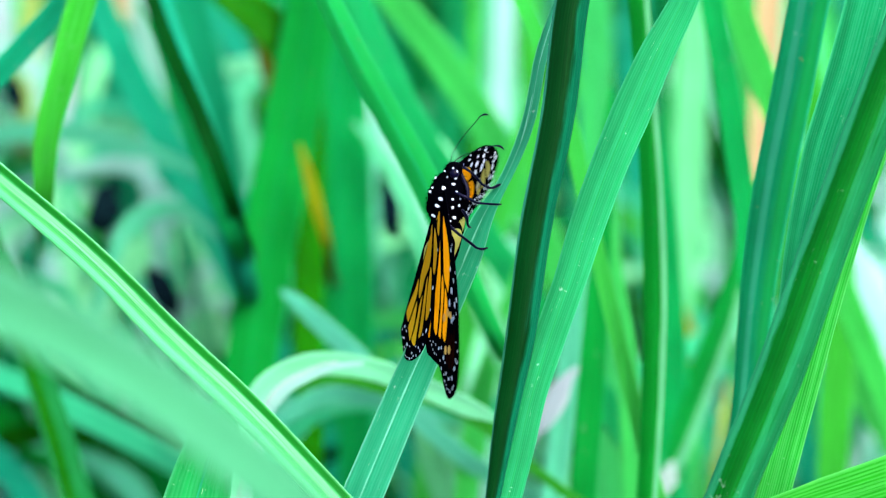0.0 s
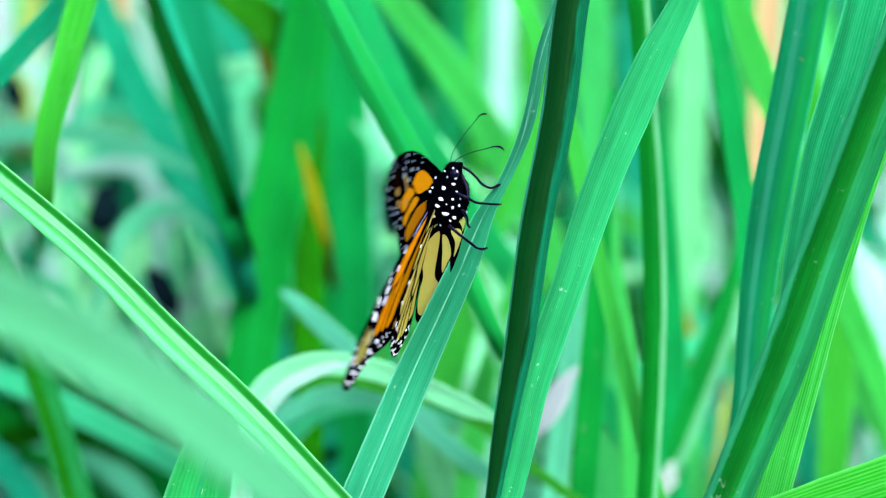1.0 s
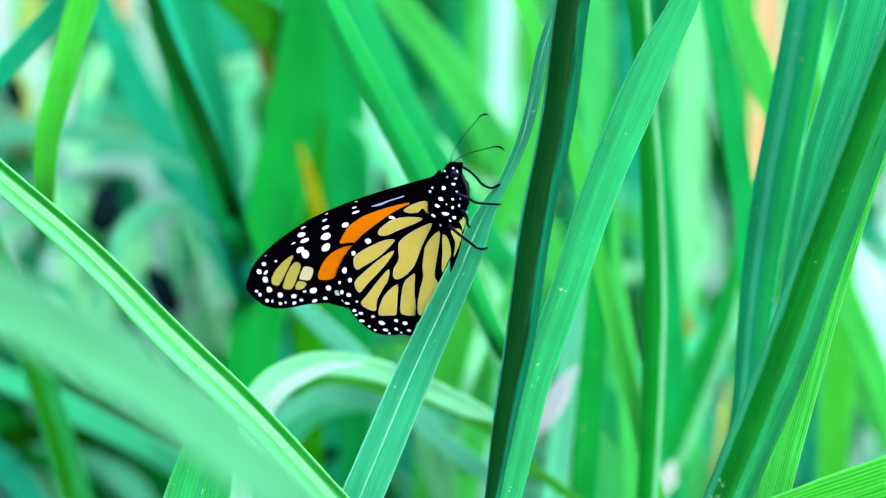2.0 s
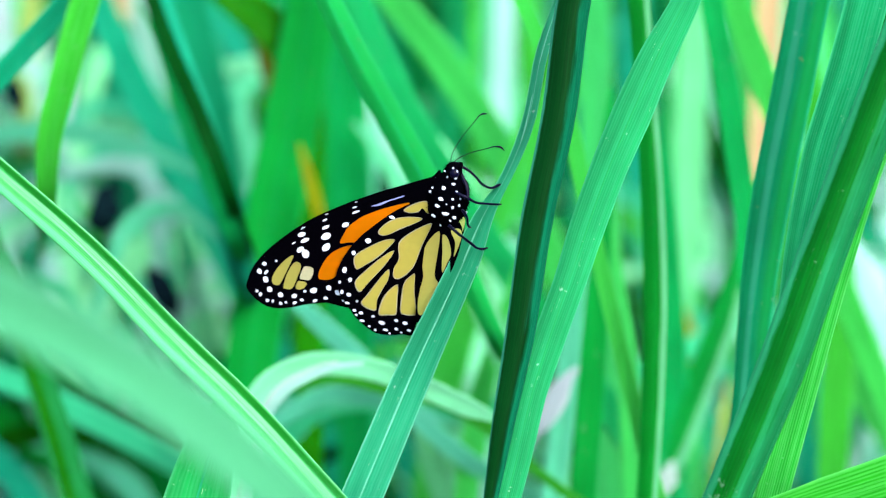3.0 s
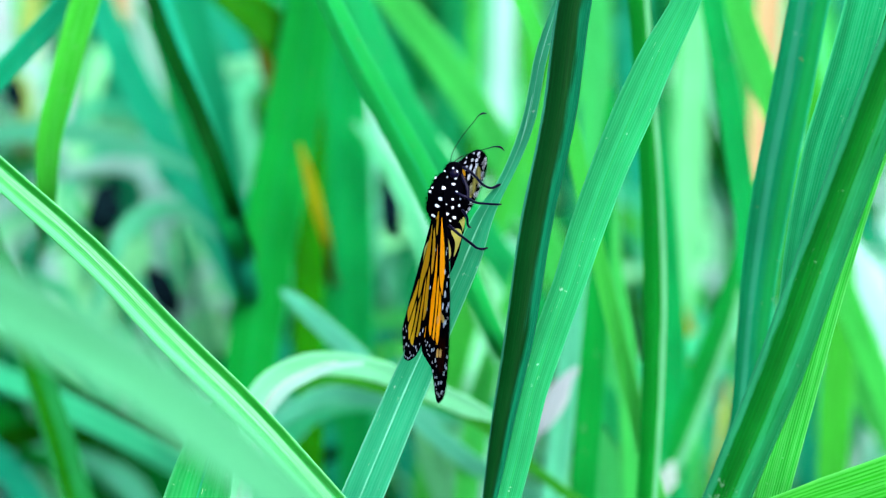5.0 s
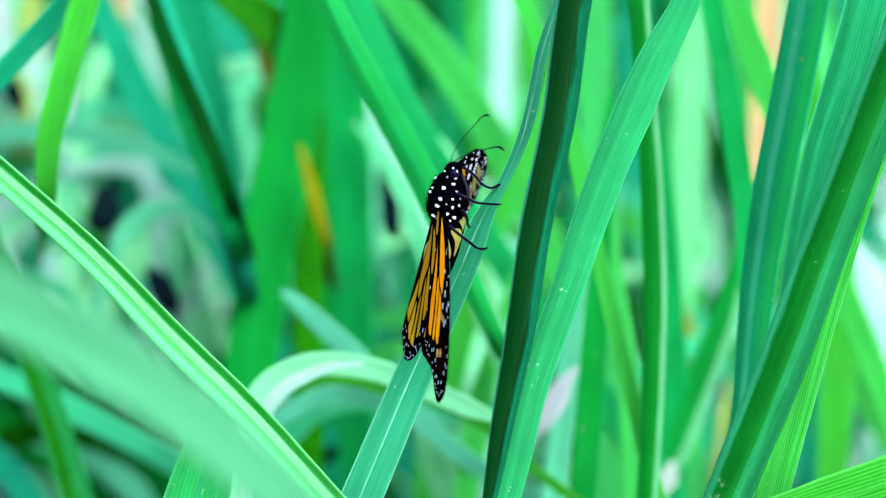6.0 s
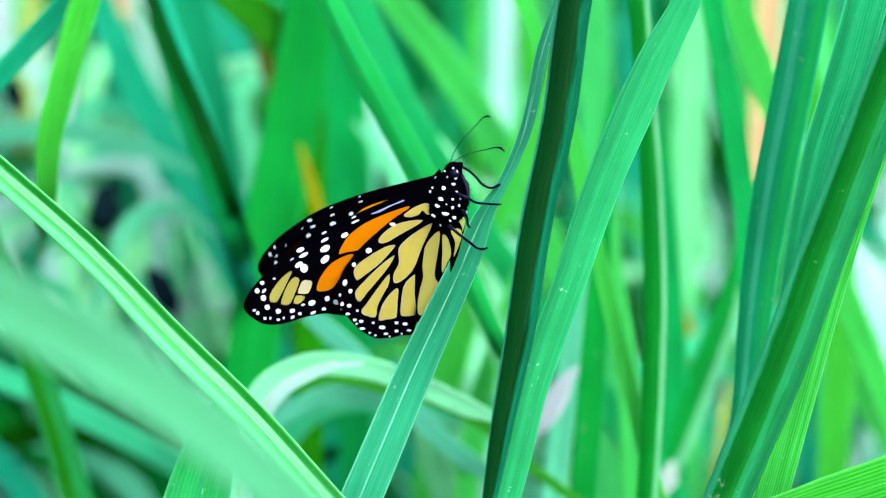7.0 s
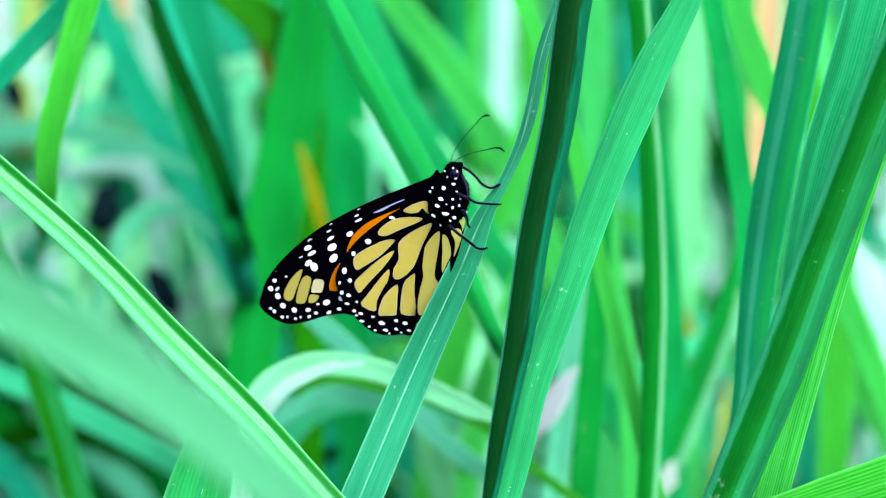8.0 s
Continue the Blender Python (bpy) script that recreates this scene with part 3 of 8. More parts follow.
grass_blade([(0.0972, 0.2072, 0.5221, 0.00336), (0.0895, 0.2127, 0.5427, 0.00367), (0.0834, 0.2171, 0.5589, 0.00352), (0.0781, 0.221, 0.5737, 0.00321)],
            LEAF_LIME, 0, 8, 0.1797, "lime green blade crossing a dry stalk")
grass_blade([(0.0998, 0.3915, 0.4404, 0.00360), (0.1009, 0.4018, 0.4786, 0.00377), (0.1027, 0.4101, 0.5098, 0.00377), (0.1042, 0.4176, 0.5375, 0.00377)],
            DRY, 0, 20, 0.248, "dry tan dead stem among the green")
grass_blade([(0.0869, 0.5446, 0.3767, 0.00564), (0.0862, 0.5561, 0.4196, 0.00604), (0.0866, 0.5664, 0.4585, 0.00604), (0.0879, 0.5748, 0.4896, 0.00564)],
            LEAF_LIME, 0, 6, 0.2661, "pale lime blade, upright and blurred")
grass_blade([(0.0363, 0.1463, 0.4522, 0.00324), (0.038, 0.152, 0.4737, 0.00339), (0.0395, 0.1574, 0.4936, 0.00310), (0.041, 0.1631, 0.5149, 0.00251), (0.0421, 0.1678, 0.532, 0.00191)],
            LEAF_MID, 0, 10, 0.033, "dark green upright blade, out of focus")
grass_blade([(0.0493, 0.2254, 0.4259, 0.00444), (0.0488, 0.2324, 0.4519, 0.00459), (0.047, 0.239, 0.4764, 0.00412), (0.0462, 0.2447, 0.4978, 0.00317)],
            LEAF_LIME, 0, 8, 0.0689, "green upright blade, out of focus")
grass_blade([(0.0555, 0.2389, 0.4197, 0.00423), (0.0651, 0.2431, 0.4352, 0.00440), (0.0748, 0.2494, 0.4584, 0.00407), (0.0812, 0.254, 0.4756, 0.00359), (0.0861, 0.2585, 0.4926, 0.00278)],
            LEAF_EDGED, -10, -10, 0.0463, "green grass blade slanting up, out of focus")
grass_blade([(0.0651, 0.2394, 0.4212, 0.00407), (0.0651, 0.2457, 0.4446, 0.00457), (0.0649, 0.2507, 0.4631, 0.00407), (0.0643, 0.2564, 0.4848, 0.00326)],
            LEAF_MID, 10, 10, 0.0578, "deep green upright blade, out of focus")
grass_blade([(0.139, 0.262, 0.4479, 0.00407), (0.1313, 0.2654, 0.4605, 0.00423), (0.1238, 0.2691, 0.4746, 0.00390), (0.1171, 0.2728, 0.4887, 0.00244)],
            LEAF_SHEEN, 0, 6, 0.035, "pale cyan-white drooping blade", back=0.2)
grass_blade([(-0.0984, 0.1847, 0.4379, 0.00428), (-0.1046, 0.1903, 0.4586, 0.00412), (-0.1106, 0.195, 0.4762, 0.00367), (-0.116, 0.1989, 0.491, 0.00306), (-0.1198, 0.2017, 0.5014, 0.00275)],
            LEAF_WAXY, 0, 8, 0.1685, "dark green blade low in the thicket")
grass_blade([(-0.0835, 0.4055, 0.36, 0.00552), (-0.1038, 0.4113, 0.3813, 0.00607), (-0.1241, 0.4165, 0.4009, 0.00607), (-0.1444, 0.4208, 0.4169, 0.00552), (-0.1554, 0.4229, 0.4248, 0.00515)],
            LEAF_DEEP, 0, 8, 0.126, "deep green blade low in the thicket")
grass_blade([(-0.1033, 0.4218, 0.3526, 0.00466), (-0.122, 0.4256, 0.367, 0.00503), (-0.1387, 0.4296, 0.3813, 0.00503), (-0.1574, 0.4329, 0.394, 0.00466)],
            LEAF_DEEP, 0, 8, 0.127, "deep green blade leaning low in the thicket")
grass_blade([(-0.0546, 0.2966, 0.4003, 0.00379), (-0.0765, 0.2998, 0.4121, 0.00379), (-0.1001, 0.3029, 0.4241, 0.00362), (-0.1204, 0.3055, 0.4337, 0.00345), (-0.1389, 0.3073, 0.4403, 0.00310)],
            LEAF_HOST, 12, 8, 0.1192, "pale leaf arching low down")
grass_blade([(-0.0068, 0.2098, 0.4556, 0.00248), (-0.0224, 0.2138, 0.4707, 0.00264), (-0.0332, 0.2164, 0.4803, 0.00264), (-0.0423, 0.2185, 0.4881, 0.00171)],
            LEAF_PALE, 0, 8, 0.0034, "pale green blade, slanting and out of focus", back=0.4)
grass_blade([(0.0241, 0.2053, 0.4604, 0.00309), (0.018, 0.2084, 0.4723, 0.00356), (0.0121, 0.2116, 0.4843, 0.00341), (0.0079, 0.2149, 0.4962, 0.00232)],
            LEAF_SOFT, 0, 8, 0.0339, "lime green blade beside the main blade")
grass_blade([(-0.004, 0.282, 0.4053, 0.00499), (-0.0024, 0.2872, 0.4245, 0.00499), (0.0027, 0.2932, 0.4471, 0.00466), (0.011, 0.3001, 0.4728, 0.00417)],
            LEAF_LIME, 0, 8, 0.1775, "light green upright blade, out of focus")
grass_blade([(0.0176, 0.4066, 0.3636, 0.00552), (0.0149, 0.4123, 0.3848, 0.00552), (0.0121, 0.4189, 0.4098, 0.00460), (0.0112, 0.4247, 0.4311, 0.00368)],
            LEAF_LIGHT, 0, 8, 0.0504, "pale plain green grass blade, out of focus")
grass_blade([(0.1114, 0.2531, 0.4149, 0.00407), (0.113, 0.2615, 0.4463, 0.00455), (0.1147, 0.2691, 0.4746, 0.00423), (0.1114, 0.2751, 0.4965, 0.00358)],
            LEAF_KEEN, 0, 8, 0.1748, "light green blade beside the wide ones")
grass_blade([(0.1373, 0.3486, 0.4088, 0.00438), (0.127, 0.3532, 0.4257, 0.00438), (0.1218, 0.3577, 0.4426, 0.00386), (0.1201, 0.3627, 0.4612, 0.00262)],
            LEAF_KEEN, 0, 8, 0.0366, "plain green grass blade, out of focus")
grass_blade([(-0.007, 0.2325, 0.4519, 0.00304), (-0.0228, 0.2332, 0.4542, 0.00338), (-0.0355, 0.2325, 0.4519, 0.00371), (-0.0466, 0.2296, 0.4412, 0.00371)],
            LEAF_HOST, 20, 8, 0.0115, "arching green blade below a pale one", back=0.4)
grass_blade([(0.0294, 0.1927, 0.4352, 0.00317), (0.032, 0.1982, 0.4561, 0.00349), (0.0342, 0.203, 0.4739, 0.00317), (0.0363, 0.207, 0.4888, 0.00206)],
            LEAF_PALE, 14, 8, 0.0338, "pale upright grass blade, out of focus")
grass_blade([(0.0507, 0.1716, 0.4423, 0.00264), (0.0502, 0.1771, 0.4627, 0.00295), (0.049, 0.1818, 0.4802, 0.00280), (0.0469, 0.1865, 0.4977, 0.00186)],
            LEAF_LIME, 14, 8, 0.0446, "lime green upright blade, out of focus")
grass_blade([(0.0056, 0.2114, 0.4289, 0.00323), (0.0081, 0.2155, 0.4441, 0.00356), (0.0106, 0.2196, 0.4591, 0.00323), (0.015, 0.2236, 0.4743, 0.00210)],
            LEAF_LIME, 14, 8, 0.0456, "light lime blade beside the dark one")
grass_blade([(-0.0689, 0.3944, 0.4508, 0.00456), (-0.0833, 0.4018, 0.4786, 0.00511), (-0.0958, 0.4078, 0.5011, 0.00511), (-0.1066, 0.4138, 0.5237, 0.00456)],
            LEAF_BLUE, 10, 8, 0.248, "blurred blue-green grass blade deep in the thicket")
grass_blade([(-0.0856, 0.5506, 0.3877, 0.00616), (-0.0876, 0.5564, 0.409, 0.00718), (-0.0918, 0.561, 0.4265, 0.00677), (-0.0977, 0.5647, 0.4402, 0.00410)],
            LEAF_LIGHT, 10, 8, 0.0398, "pale sea-green blade end, far out of focus", back=0.3)
grass_blade([(-0.1344, 0.5536, 0.3867, 0.00621), (-0.1364, 0.5599, 0.4102, 0.00662), (-0.1348, 0.5656, 0.4316, 0.00621), (-0.1303, 0.5704, 0.4493, 0.00413)],
            LEAF_LIGHT, 12, 8, 0.0662, "pale blade behind the folded one, out of focus", back=0.2)
grass_blade([(-0.1097, 0.5446, 0.3767, 0.00613), (-0.1076, 0.5488, 0.3922, 0.00716), (-0.1087, 0.5523, 0.4059, 0.00613), (-0.1052, 0.555, 0.4156, 0.00368)],
            LEAF_HOST, 10, 8, 0.0399, "sea-green blade end low in the thicket", back=0.3)
grass_blade([(-0.0793, 0.5158, 0.4199, 0.00491), (-0.0969, 0.5164, 0.4219, 0.00588), (-0.1107, 0.5149, 0.4161, 0.00588), (-0.1206, 0.5103, 0.399, 0.00491)],
            LEAF_LIGHT, 0, 8, 0.0263, "pale curled leaf deep in the thicket", back=0.4)
grass_blade([(-0.0608, 0.5037, 0.4473, 0.00485), (-0.0706, 0.5082, 0.4641, 0.00581), (-0.0706, 0.5123, 0.4791, 0.00485), (-0.0608, 0.5147, 0.4885, 0.00388)],
            LEAF_PALE, 0, 8, 0.026, "pale curled grass blade end, blurred", back=0.4)
grass_blade([(-0.0981, 0.5724, 0.4446, 0.00609), (-0.1184, 0.5734, 0.4487, 0.00609), (-0.1407, 0.5736, 0.4495, 0.00609), (-0.163, 0.5739, 0.4505, 0.00609)],
            LEAF_MINT, 0, 8, 0.1321, "pale grass blade bent level in the thicket", back=0.4)
grass_blade([(-0.1491, 0.5991, 0.4529, 0.00411), (-0.1495, 0.6037, 0.4709, 0.00514), (-0.1522, 0.6091, 0.4909, 0.00474), (-0.1532, 0.6124, 0.5027, 0.00411)],
            LEAF_SHEEN, 0, 8, 0.1302, "pale yellowish stem deep in the thicket", back=0.5)
grass_blade([(0.0249, 0.1715, 0.4626, 0.00016), (0.0277, 0.1729, 0.4679, 0.00300), (0.0309, 0.1745, 0.4738, 0.00286), (0.0334, 0.1755, 0.4777, 0.00120)],
            LILAC, 0, 4, 0.0044, "bleached withered leaf scrap, out of focus", back=0.3)
grass_blade([(0.0614, 0.2128, 0.4337, 0.00017), (0.0619, 0.2133, 0.4362, 0.00333), (0.0625, 0.2139, 0.4383, 0.00383), (0.0631, 0.2145, 0.4401, 0.00199)],
            WITHERED, 20, 4, 0.0023, "small bleached leaf scrap, out of focus", back=0.5)
grass_blade([(0.115, 0.6435, 0.2843, 0.00497), (0.1024, 0.6568, 0.3341, 0.00497), (0.0914, 0.6703, 0.384, 0.00497), (0.0832, 0.6836, 0.4339, 0.00423), (0.0768, 0.6969, 0.4839, 0.00299)],
            LEAF, -31, 17, 0.1524, "green grass blade, far out of focus")
grass_blade([(0.057, 0.6295, 0.2888, 0.00659), (0.0382, 0.6427, 0.3384, 0.00659), (0.0248, 0.656, 0.3878, 0.00659), (0.0195, 0.6692, 0.4372, 0.00561), (0.0203, 0.6825, 0.4867, 0.00396)],
            LEAF_BLUE, 0, 13, 0.1527, "blue-green grass blade, far out of focus")
grass_blade([(0.142, 0.5703, 0.3087, 0.00580), (0.1357, 0.5815, 0.3506, 0.00580), (0.1282, 0.5928, 0.3928, 0.00580), (0.1181, 0.6041, 0.4348, 0.00494), (0.1039, 0.6153, 0.4768, 0.00348)],
            LEAF_LIME, -20, 9, 0.0389, "lime green grass blade, far out of focus")
grass_blade([(0.1113, 0.5867, 0.3032, 0.00584), (0.0905, 0.5997, 0.3513, 0.00584), (0.0761, 0.6126, 0.3994, 0.00584), (0.0705, 0.6254, 0.4474, 0.00497), (0.0719, 0.6384, 0.4955, 0.00350)],
            LEAF_BLUE, 20, 11, 0.1544, "blue-green grass blade, far out of focus")
grass_blade([(0.0025, 0.5696, 0.3089, 0.00723), (-0.015, 0.5803, 0.3491, 0.00723), (-0.0327, 0.591, 0.3893, 0.00723), (-0.0516, 0.6019, 0.4294, 0.00614), (-0.0741, 0.6126, 0.4695, 0.00434)],
            LEAF_BLUE, 31, 10, 0.0389, "blue-green grass blade, far out of focus")
grass_blade([(0.1598, 0.5997, 0.2988, 0.00575), (0.1685, 0.6072, 0.3266, 0.00575), (0.1773, 0.6146, 0.3543, 0.00575), (0.1863, 0.622, 0.382, 0.00490), (0.1956, 0.6294, 0.4097, 0.00345)],
            LEAF_BLUE, 9, 6, 0.0384, "blue-green grass blade, far out of focus")
grass_blade([(-0.0453, 0.6606, 0.2785, 0.00681), (-0.0457, 0.6742, 0.329, 0.00681), (-0.0492, 0.6877, 0.3794, 0.00681), (-0.0572, 0.7013, 0.4299, 0.00580), (-0.0689, 0.7147, 0.4804, 0.00408)],
            LEAF, 14, 16, 0.1522, "green grass blade, far out of focus")
grass_blade([(-0.1233, 0.5768, 0.3066, 0.00623), (-0.1243, 0.5832, 0.3305, 0.00623), (-0.1256, 0.5897, 0.3544, 0.00623), (-0.1273, 0.5961, 0.3781, 0.00528), (-0.1295, 0.6024, 0.402, 0.00373)],
            LEAF_LIME, -16, 11, 0.0387, "lime green grass blade, far out of focus")
grass_blade([(0.0212, 0.7141, 0.2605, 0.00451), (0.0096, 0.7282, 0.3127, 0.00451), (-0.002, 0.7422, 0.3649, 0.00451), (-0.0137, 0.7561, 0.4171, 0.00383), (-0.0254, 0.7701, 0.4693, 0.00271)],
            LEAF, -11, 17, 0.1523, "green grass blade, far out of focus")
grass_blade([(0.1458, 0.6323, 0.2879, 0.00558), (0.1463, 0.6457, 0.3374, 0.00558), (0.1504, 0.6589, 0.387, 0.00558), (0.1602, 0.6723, 0.4366, 0.00474), (0.1744, 0.6855, 0.4861, 0.00336)],
            LEAF_DEEP, -7, 12, 0.1526, "deep green grass blade, far out of focus")
grass_blade([(-0.0322, 0.6954, 0.2667, 0.00711), (-0.019, 0.7053, 0.3034, 0.00711), (-0.0078, 0.715, 0.34, 0.00711), (0.0005, 0.7249, 0.3767, 0.00604), (0.0058, 0.7347, 0.4133, 0.00426)],
            LEAF_DEEP, -18, 16, 0.0381, "deep green grass blade, far out of focus")
grass_blade([(0.0022, 0.6466, 0.2831, 0.00438), (-0.0098, 0.6554, 0.3159, 0.00438), (-0.0218, 0.6642, 0.3486, 0.00438), (-0.0349, 0.6729, 0.3815, 0.00372), (-0.0495, 0.6817, 0.4143, 0.00263)],
            LEAF, 2, 11, 0.0381, "green grass blade, far out of focus")
grass_blade([(0.1263, 0.6507, 0.2816, 0.00500), (0.1284, 0.6642, 0.3319, 0.00500), (0.1303, 0.6777, 0.3821, 0.00500), (0.1317, 0.6911, 0.4322, 0.00425), (0.1326, 0.7046, 0.4823, 0.00299)],
            LEAF_PALE, 0, 12, 0.1523, "pale green grass blade, far out of focus")
grass_blade([(-0.0753, 0.6023, 0.298, 0.00342), (-0.0583, 0.6153, 0.3465, 0.00342), (-0.0482, 0.6283, 0.3952, 0.00342), (-0.0476, 0.6413, 0.4437, 0.00291), (-0.0548, 0.6544, 0.4923, 0.00205)],
            LEAF, 13, 8, 0.1536, "green grass blade, far out of focus")
grass_blade([(-0.004, 0.594, 0.3008, 0.00649), (-0.0065, 0.607, 0.3491, 0.00649), (-0.0059, 0.6199, 0.3973, 0.00649), (-0.0005, 0.6327, 0.4457, 0.00552), (0.0086, 0.6457, 0.494, 0.00390)],
            LEAF, 30, 9, 0.154, "green grass blade, far out of focus")
grass_blade([(0.1489, 0.6607, 0.2785, 0.00670), (0.1591, 0.6719, 0.3207, 0.00670), (0.1718, 0.6832, 0.3629, 0.00670), (0.1895, 0.6946, 0.4052, 0.00568), (0.2142, 0.7059, 0.4474, 0.00402)],
            LEAF_DEEP, -12, 13, 0.0381, "deep green grass blade, far out of focus")
grass_blade([(0.0029, 0.6903, 0.2685, 0.00638), (0.0158, 0.6994, 0.3025, 0.00638), (0.0306, 0.7085, 0.3365, 0.00638), (0.0492, 0.7177, 0.3704, 0.00542), (0.0734, 0.7268, 0.4044, 0.00383)],
            LEAF_SHEEN, -8, 16, 0.038, "silvery pale grass blade, far out of focus")
grass_blade([(-0.03, 0.6172, 0.293, 0.00341), (-0.0446, 0.6271, 0.33, 0.00341), (-0.0608, 0.6371, 0.3671, 0.00341), (-0.0806, 0.6471, 0.4042, 0.00291), (-0.1057, 0.657, 0.4413, 0.00205)],
            LEAF_LIME, -4, 5, 0.0383, "lime green grass blade, far out of focus")
grass_blade([(0.1416, 0.5768, 0.3066, 0.00501), (0.1409, 0.5896, 0.3542, 0.00501), (0.1394, 0.6025, 0.402, 0.00501), (0.1366, 0.6152, 0.4498, 0.00426), (0.1326, 0.628, 0.4975, 0.00301)],
            LEAF_PALE, 14, 7, 0.155, "pale green grass blade, far out of focus")
grass_blade([(-0.0621, 0.6219, 0.2914, 0.00563), (-0.0576, 0.635, 0.3407, 0.00563), (-0.0568, 0.6483, 0.3898, 0.00563), (-0.0614, 0.6614, 0.4391, 0.00479), (-0.07, 0.6746, 0.4883, 0.00337)],
            LEAF, -9, 17, 0.1529, "green grass blade, far out of focus")
grass_blade([(0.001, 0.6595, 0.2788, 0.00593), (0.0053, 0.673, 0.3293, 0.00593), (0.01, 0.6865, 0.3796, 0.00593), (0.0154, 0.7001, 0.4301, 0.00505), (0.0212, 0.7136, 0.4806, 0.00357)],
            LEAF_BLUE, 27, 11, 0.1522, "blue-green grass blade, far out of focus")
grass_blade([(0.1792, 0.6954, 0.2667, 0.00531), (0.1786, 0.7046, 0.3011, 0.00531), (0.1779, 0.7138, 0.3354, 0.00531), (0.1769, 0.723, 0.3697, 0.00451), (0.1754, 0.7321, 0.4039, 0.00318)],
            LEAF_LIME, -17, 9, 0.0381, "lime green grass blade, far out of focus")
grass_blade([(0.1236, 0.6954, 0.2667, 0.00366), (0.1197, 0.7012, 0.2885, 0.00366), (0.1159, 0.707, 0.3102, 0.00366), (0.1126, 0.7129, 0.332, 0.00312), (0.1098, 0.7187, 0.3537, 0.00219)],
            LEAF_PALE, -21, 13, 0.0381, "pale green grass blade, far out of focus")
grass_blade([(0.1173, 0.5754, 0.307, 0.00384), (0.1219, 0.5882, 0.3547, 0.00384), (0.124, 0.601, 0.4024, 0.00384), (0.1219, 0.6138, 0.4501, 0.00326), (0.1168, 0.6264, 0.4978, 0.00230)],
            LEAF, 30, 7, 0.1552, "green grass blade, far out of focus")
grass_blade([(0.0893, 0.6573, 0.2795, 0.00364), (0.0826, 0.6708, 0.3299, 0.00364), (0.0745, 0.6843, 0.3802, 0.00364), (0.0642, 0.6978, 0.4306, 0.00310), (0.0521, 0.7113, 0.481, 0.00218)],
            LEAF_LIME, 10, 8, 0.1522, "lime green grass blade, far out of focus")
grass_blade([(-0.1026, 0.7467, 0.2496, 0.00684), (-0.0963, 0.7609, 0.3029, 0.00684), (-0.094, 0.7752, 0.3561, 0.00684), (-0.0979, 0.7894, 0.4094, 0.00581), (-0.1062, 0.8037, 0.4626, 0.00410)],
            LEAF_PALE, 5, 6, 0.1529, "pale green grass blade, far out of focus")
grass_blade([(0.0727, 0.6445, 0.2839, 0.00609), (0.0625, 0.6559, 0.3262, 0.00609), (0.0552, 0.6672, 0.3686, 0.00609), (0.0527, 0.6786, 0.411, 0.00518), (0.0544, 0.6899, 0.4533, 0.00366)],
            LEAF_BLUE, -17, 5, 0.0381, "blue-green grass blade, far out of focus")
grass_blade([(0.1728, 0.6304, 0.2886, 0.00363), (0.1751, 0.6438, 0.338, 0.00363), (0.1773, 0.657, 0.3875, 0.00363), (0.18, 0.6702, 0.437, 0.00308), (0.1827, 0.6834, 0.4865, 0.00217)],
            LEAF_PALE, 17, 16, 0.1527, "pale green grass blade, far out of focus")
grass_blade([(-0.0119, 0.7255, 0.2566, 0.00721), (-0.0106, 0.7396, 0.3092, 0.00721), (-0.0043, 0.7537, 0.3619, 0.00721), (0.0089, 0.7678, 0.4144, 0.00613), (0.0277, 0.7819, 0.467, 0.00432)],
            LEAF_PALE, 22, 17, 0.1525, "pale green grass blade, far out of focus")
grass_blade([(-0.0047, 0.5964, 0.3, 0.00563), (-0.0045, 0.6028, 0.3239, 0.00563), (-0.0045, 0.6093, 0.3479, 0.00563), (-0.0051, 0.6158, 0.3719, 0.00479), (-0.0066, 0.6222, 0.3959, 0.00337)],
            LEAF, 1, 6, 0.0384, "green grass blade, far out of focus")
grass_blade([(0.1726, 0.7073, 0.2628, 0.00577), (0.1861, 0.7213, 0.3147, 0.00577), (0.196, 0.7351, 0.3667, 0.00577), (0.2006, 0.7491, 0.4188, 0.00490), (0.201, 0.763, 0.4707, 0.00346)],
            LEAF, -32, 13, 0.1522, "green grass blade, far out of focus")
grass_blade([(0.0117, 0.5899, 0.3021, 0.00599), (0.0235, 0.6029, 0.3503, 0.00599), (0.0315, 0.6157, 0.3985, 0.00599), (0.0341, 0.6287, 0.4467, 0.00509), (0.0322, 0.6416, 0.4949, 0.00359)],
            LEAF_LIME, 1, 6, 0.1543, "lime green grass blade, far out of focus")
grass_blade([(0.0269, 0.6841, 0.2706, 0.00592), (0.036, 0.6978, 0.3218, 0.00592), (0.0454, 0.7115, 0.373, 0.00592), (0.055, 0.7253, 0.4242, 0.00503), (0.0648, 0.739, 0.4755, 0.00355)],
            LEAF, 32, 13, 0.1521, "green grass blade, far out of focus")
grass_blade([(0.1179, 0.5731, 0.3077, 0.00566), (0.1258, 0.5808, 0.336, 0.00566), (0.1325, 0.5882, 0.3642, 0.00566), (0.1373, 0.5959, 0.3924, 0.00480), (0.1396, 0.6034, 0.4207, 0.00339)],
            LEAF_LIME, 30, 5, 0.0388, "lime green grass blade, far out of focus")
grass_blade([(0.099, 0.6363, 0.2866, 0.00730), (0.0932, 0.646, 0.3223, 0.00730), (0.0854, 0.6555, 0.3581, 0.00730), (0.0741, 0.6652, 0.3939, 0.00620), (0.0579, 0.6747, 0.4296, 0.00437)],
            LEAF_LIME, 31, 10, 0.0382, "lime green grass blade, far out of focus")
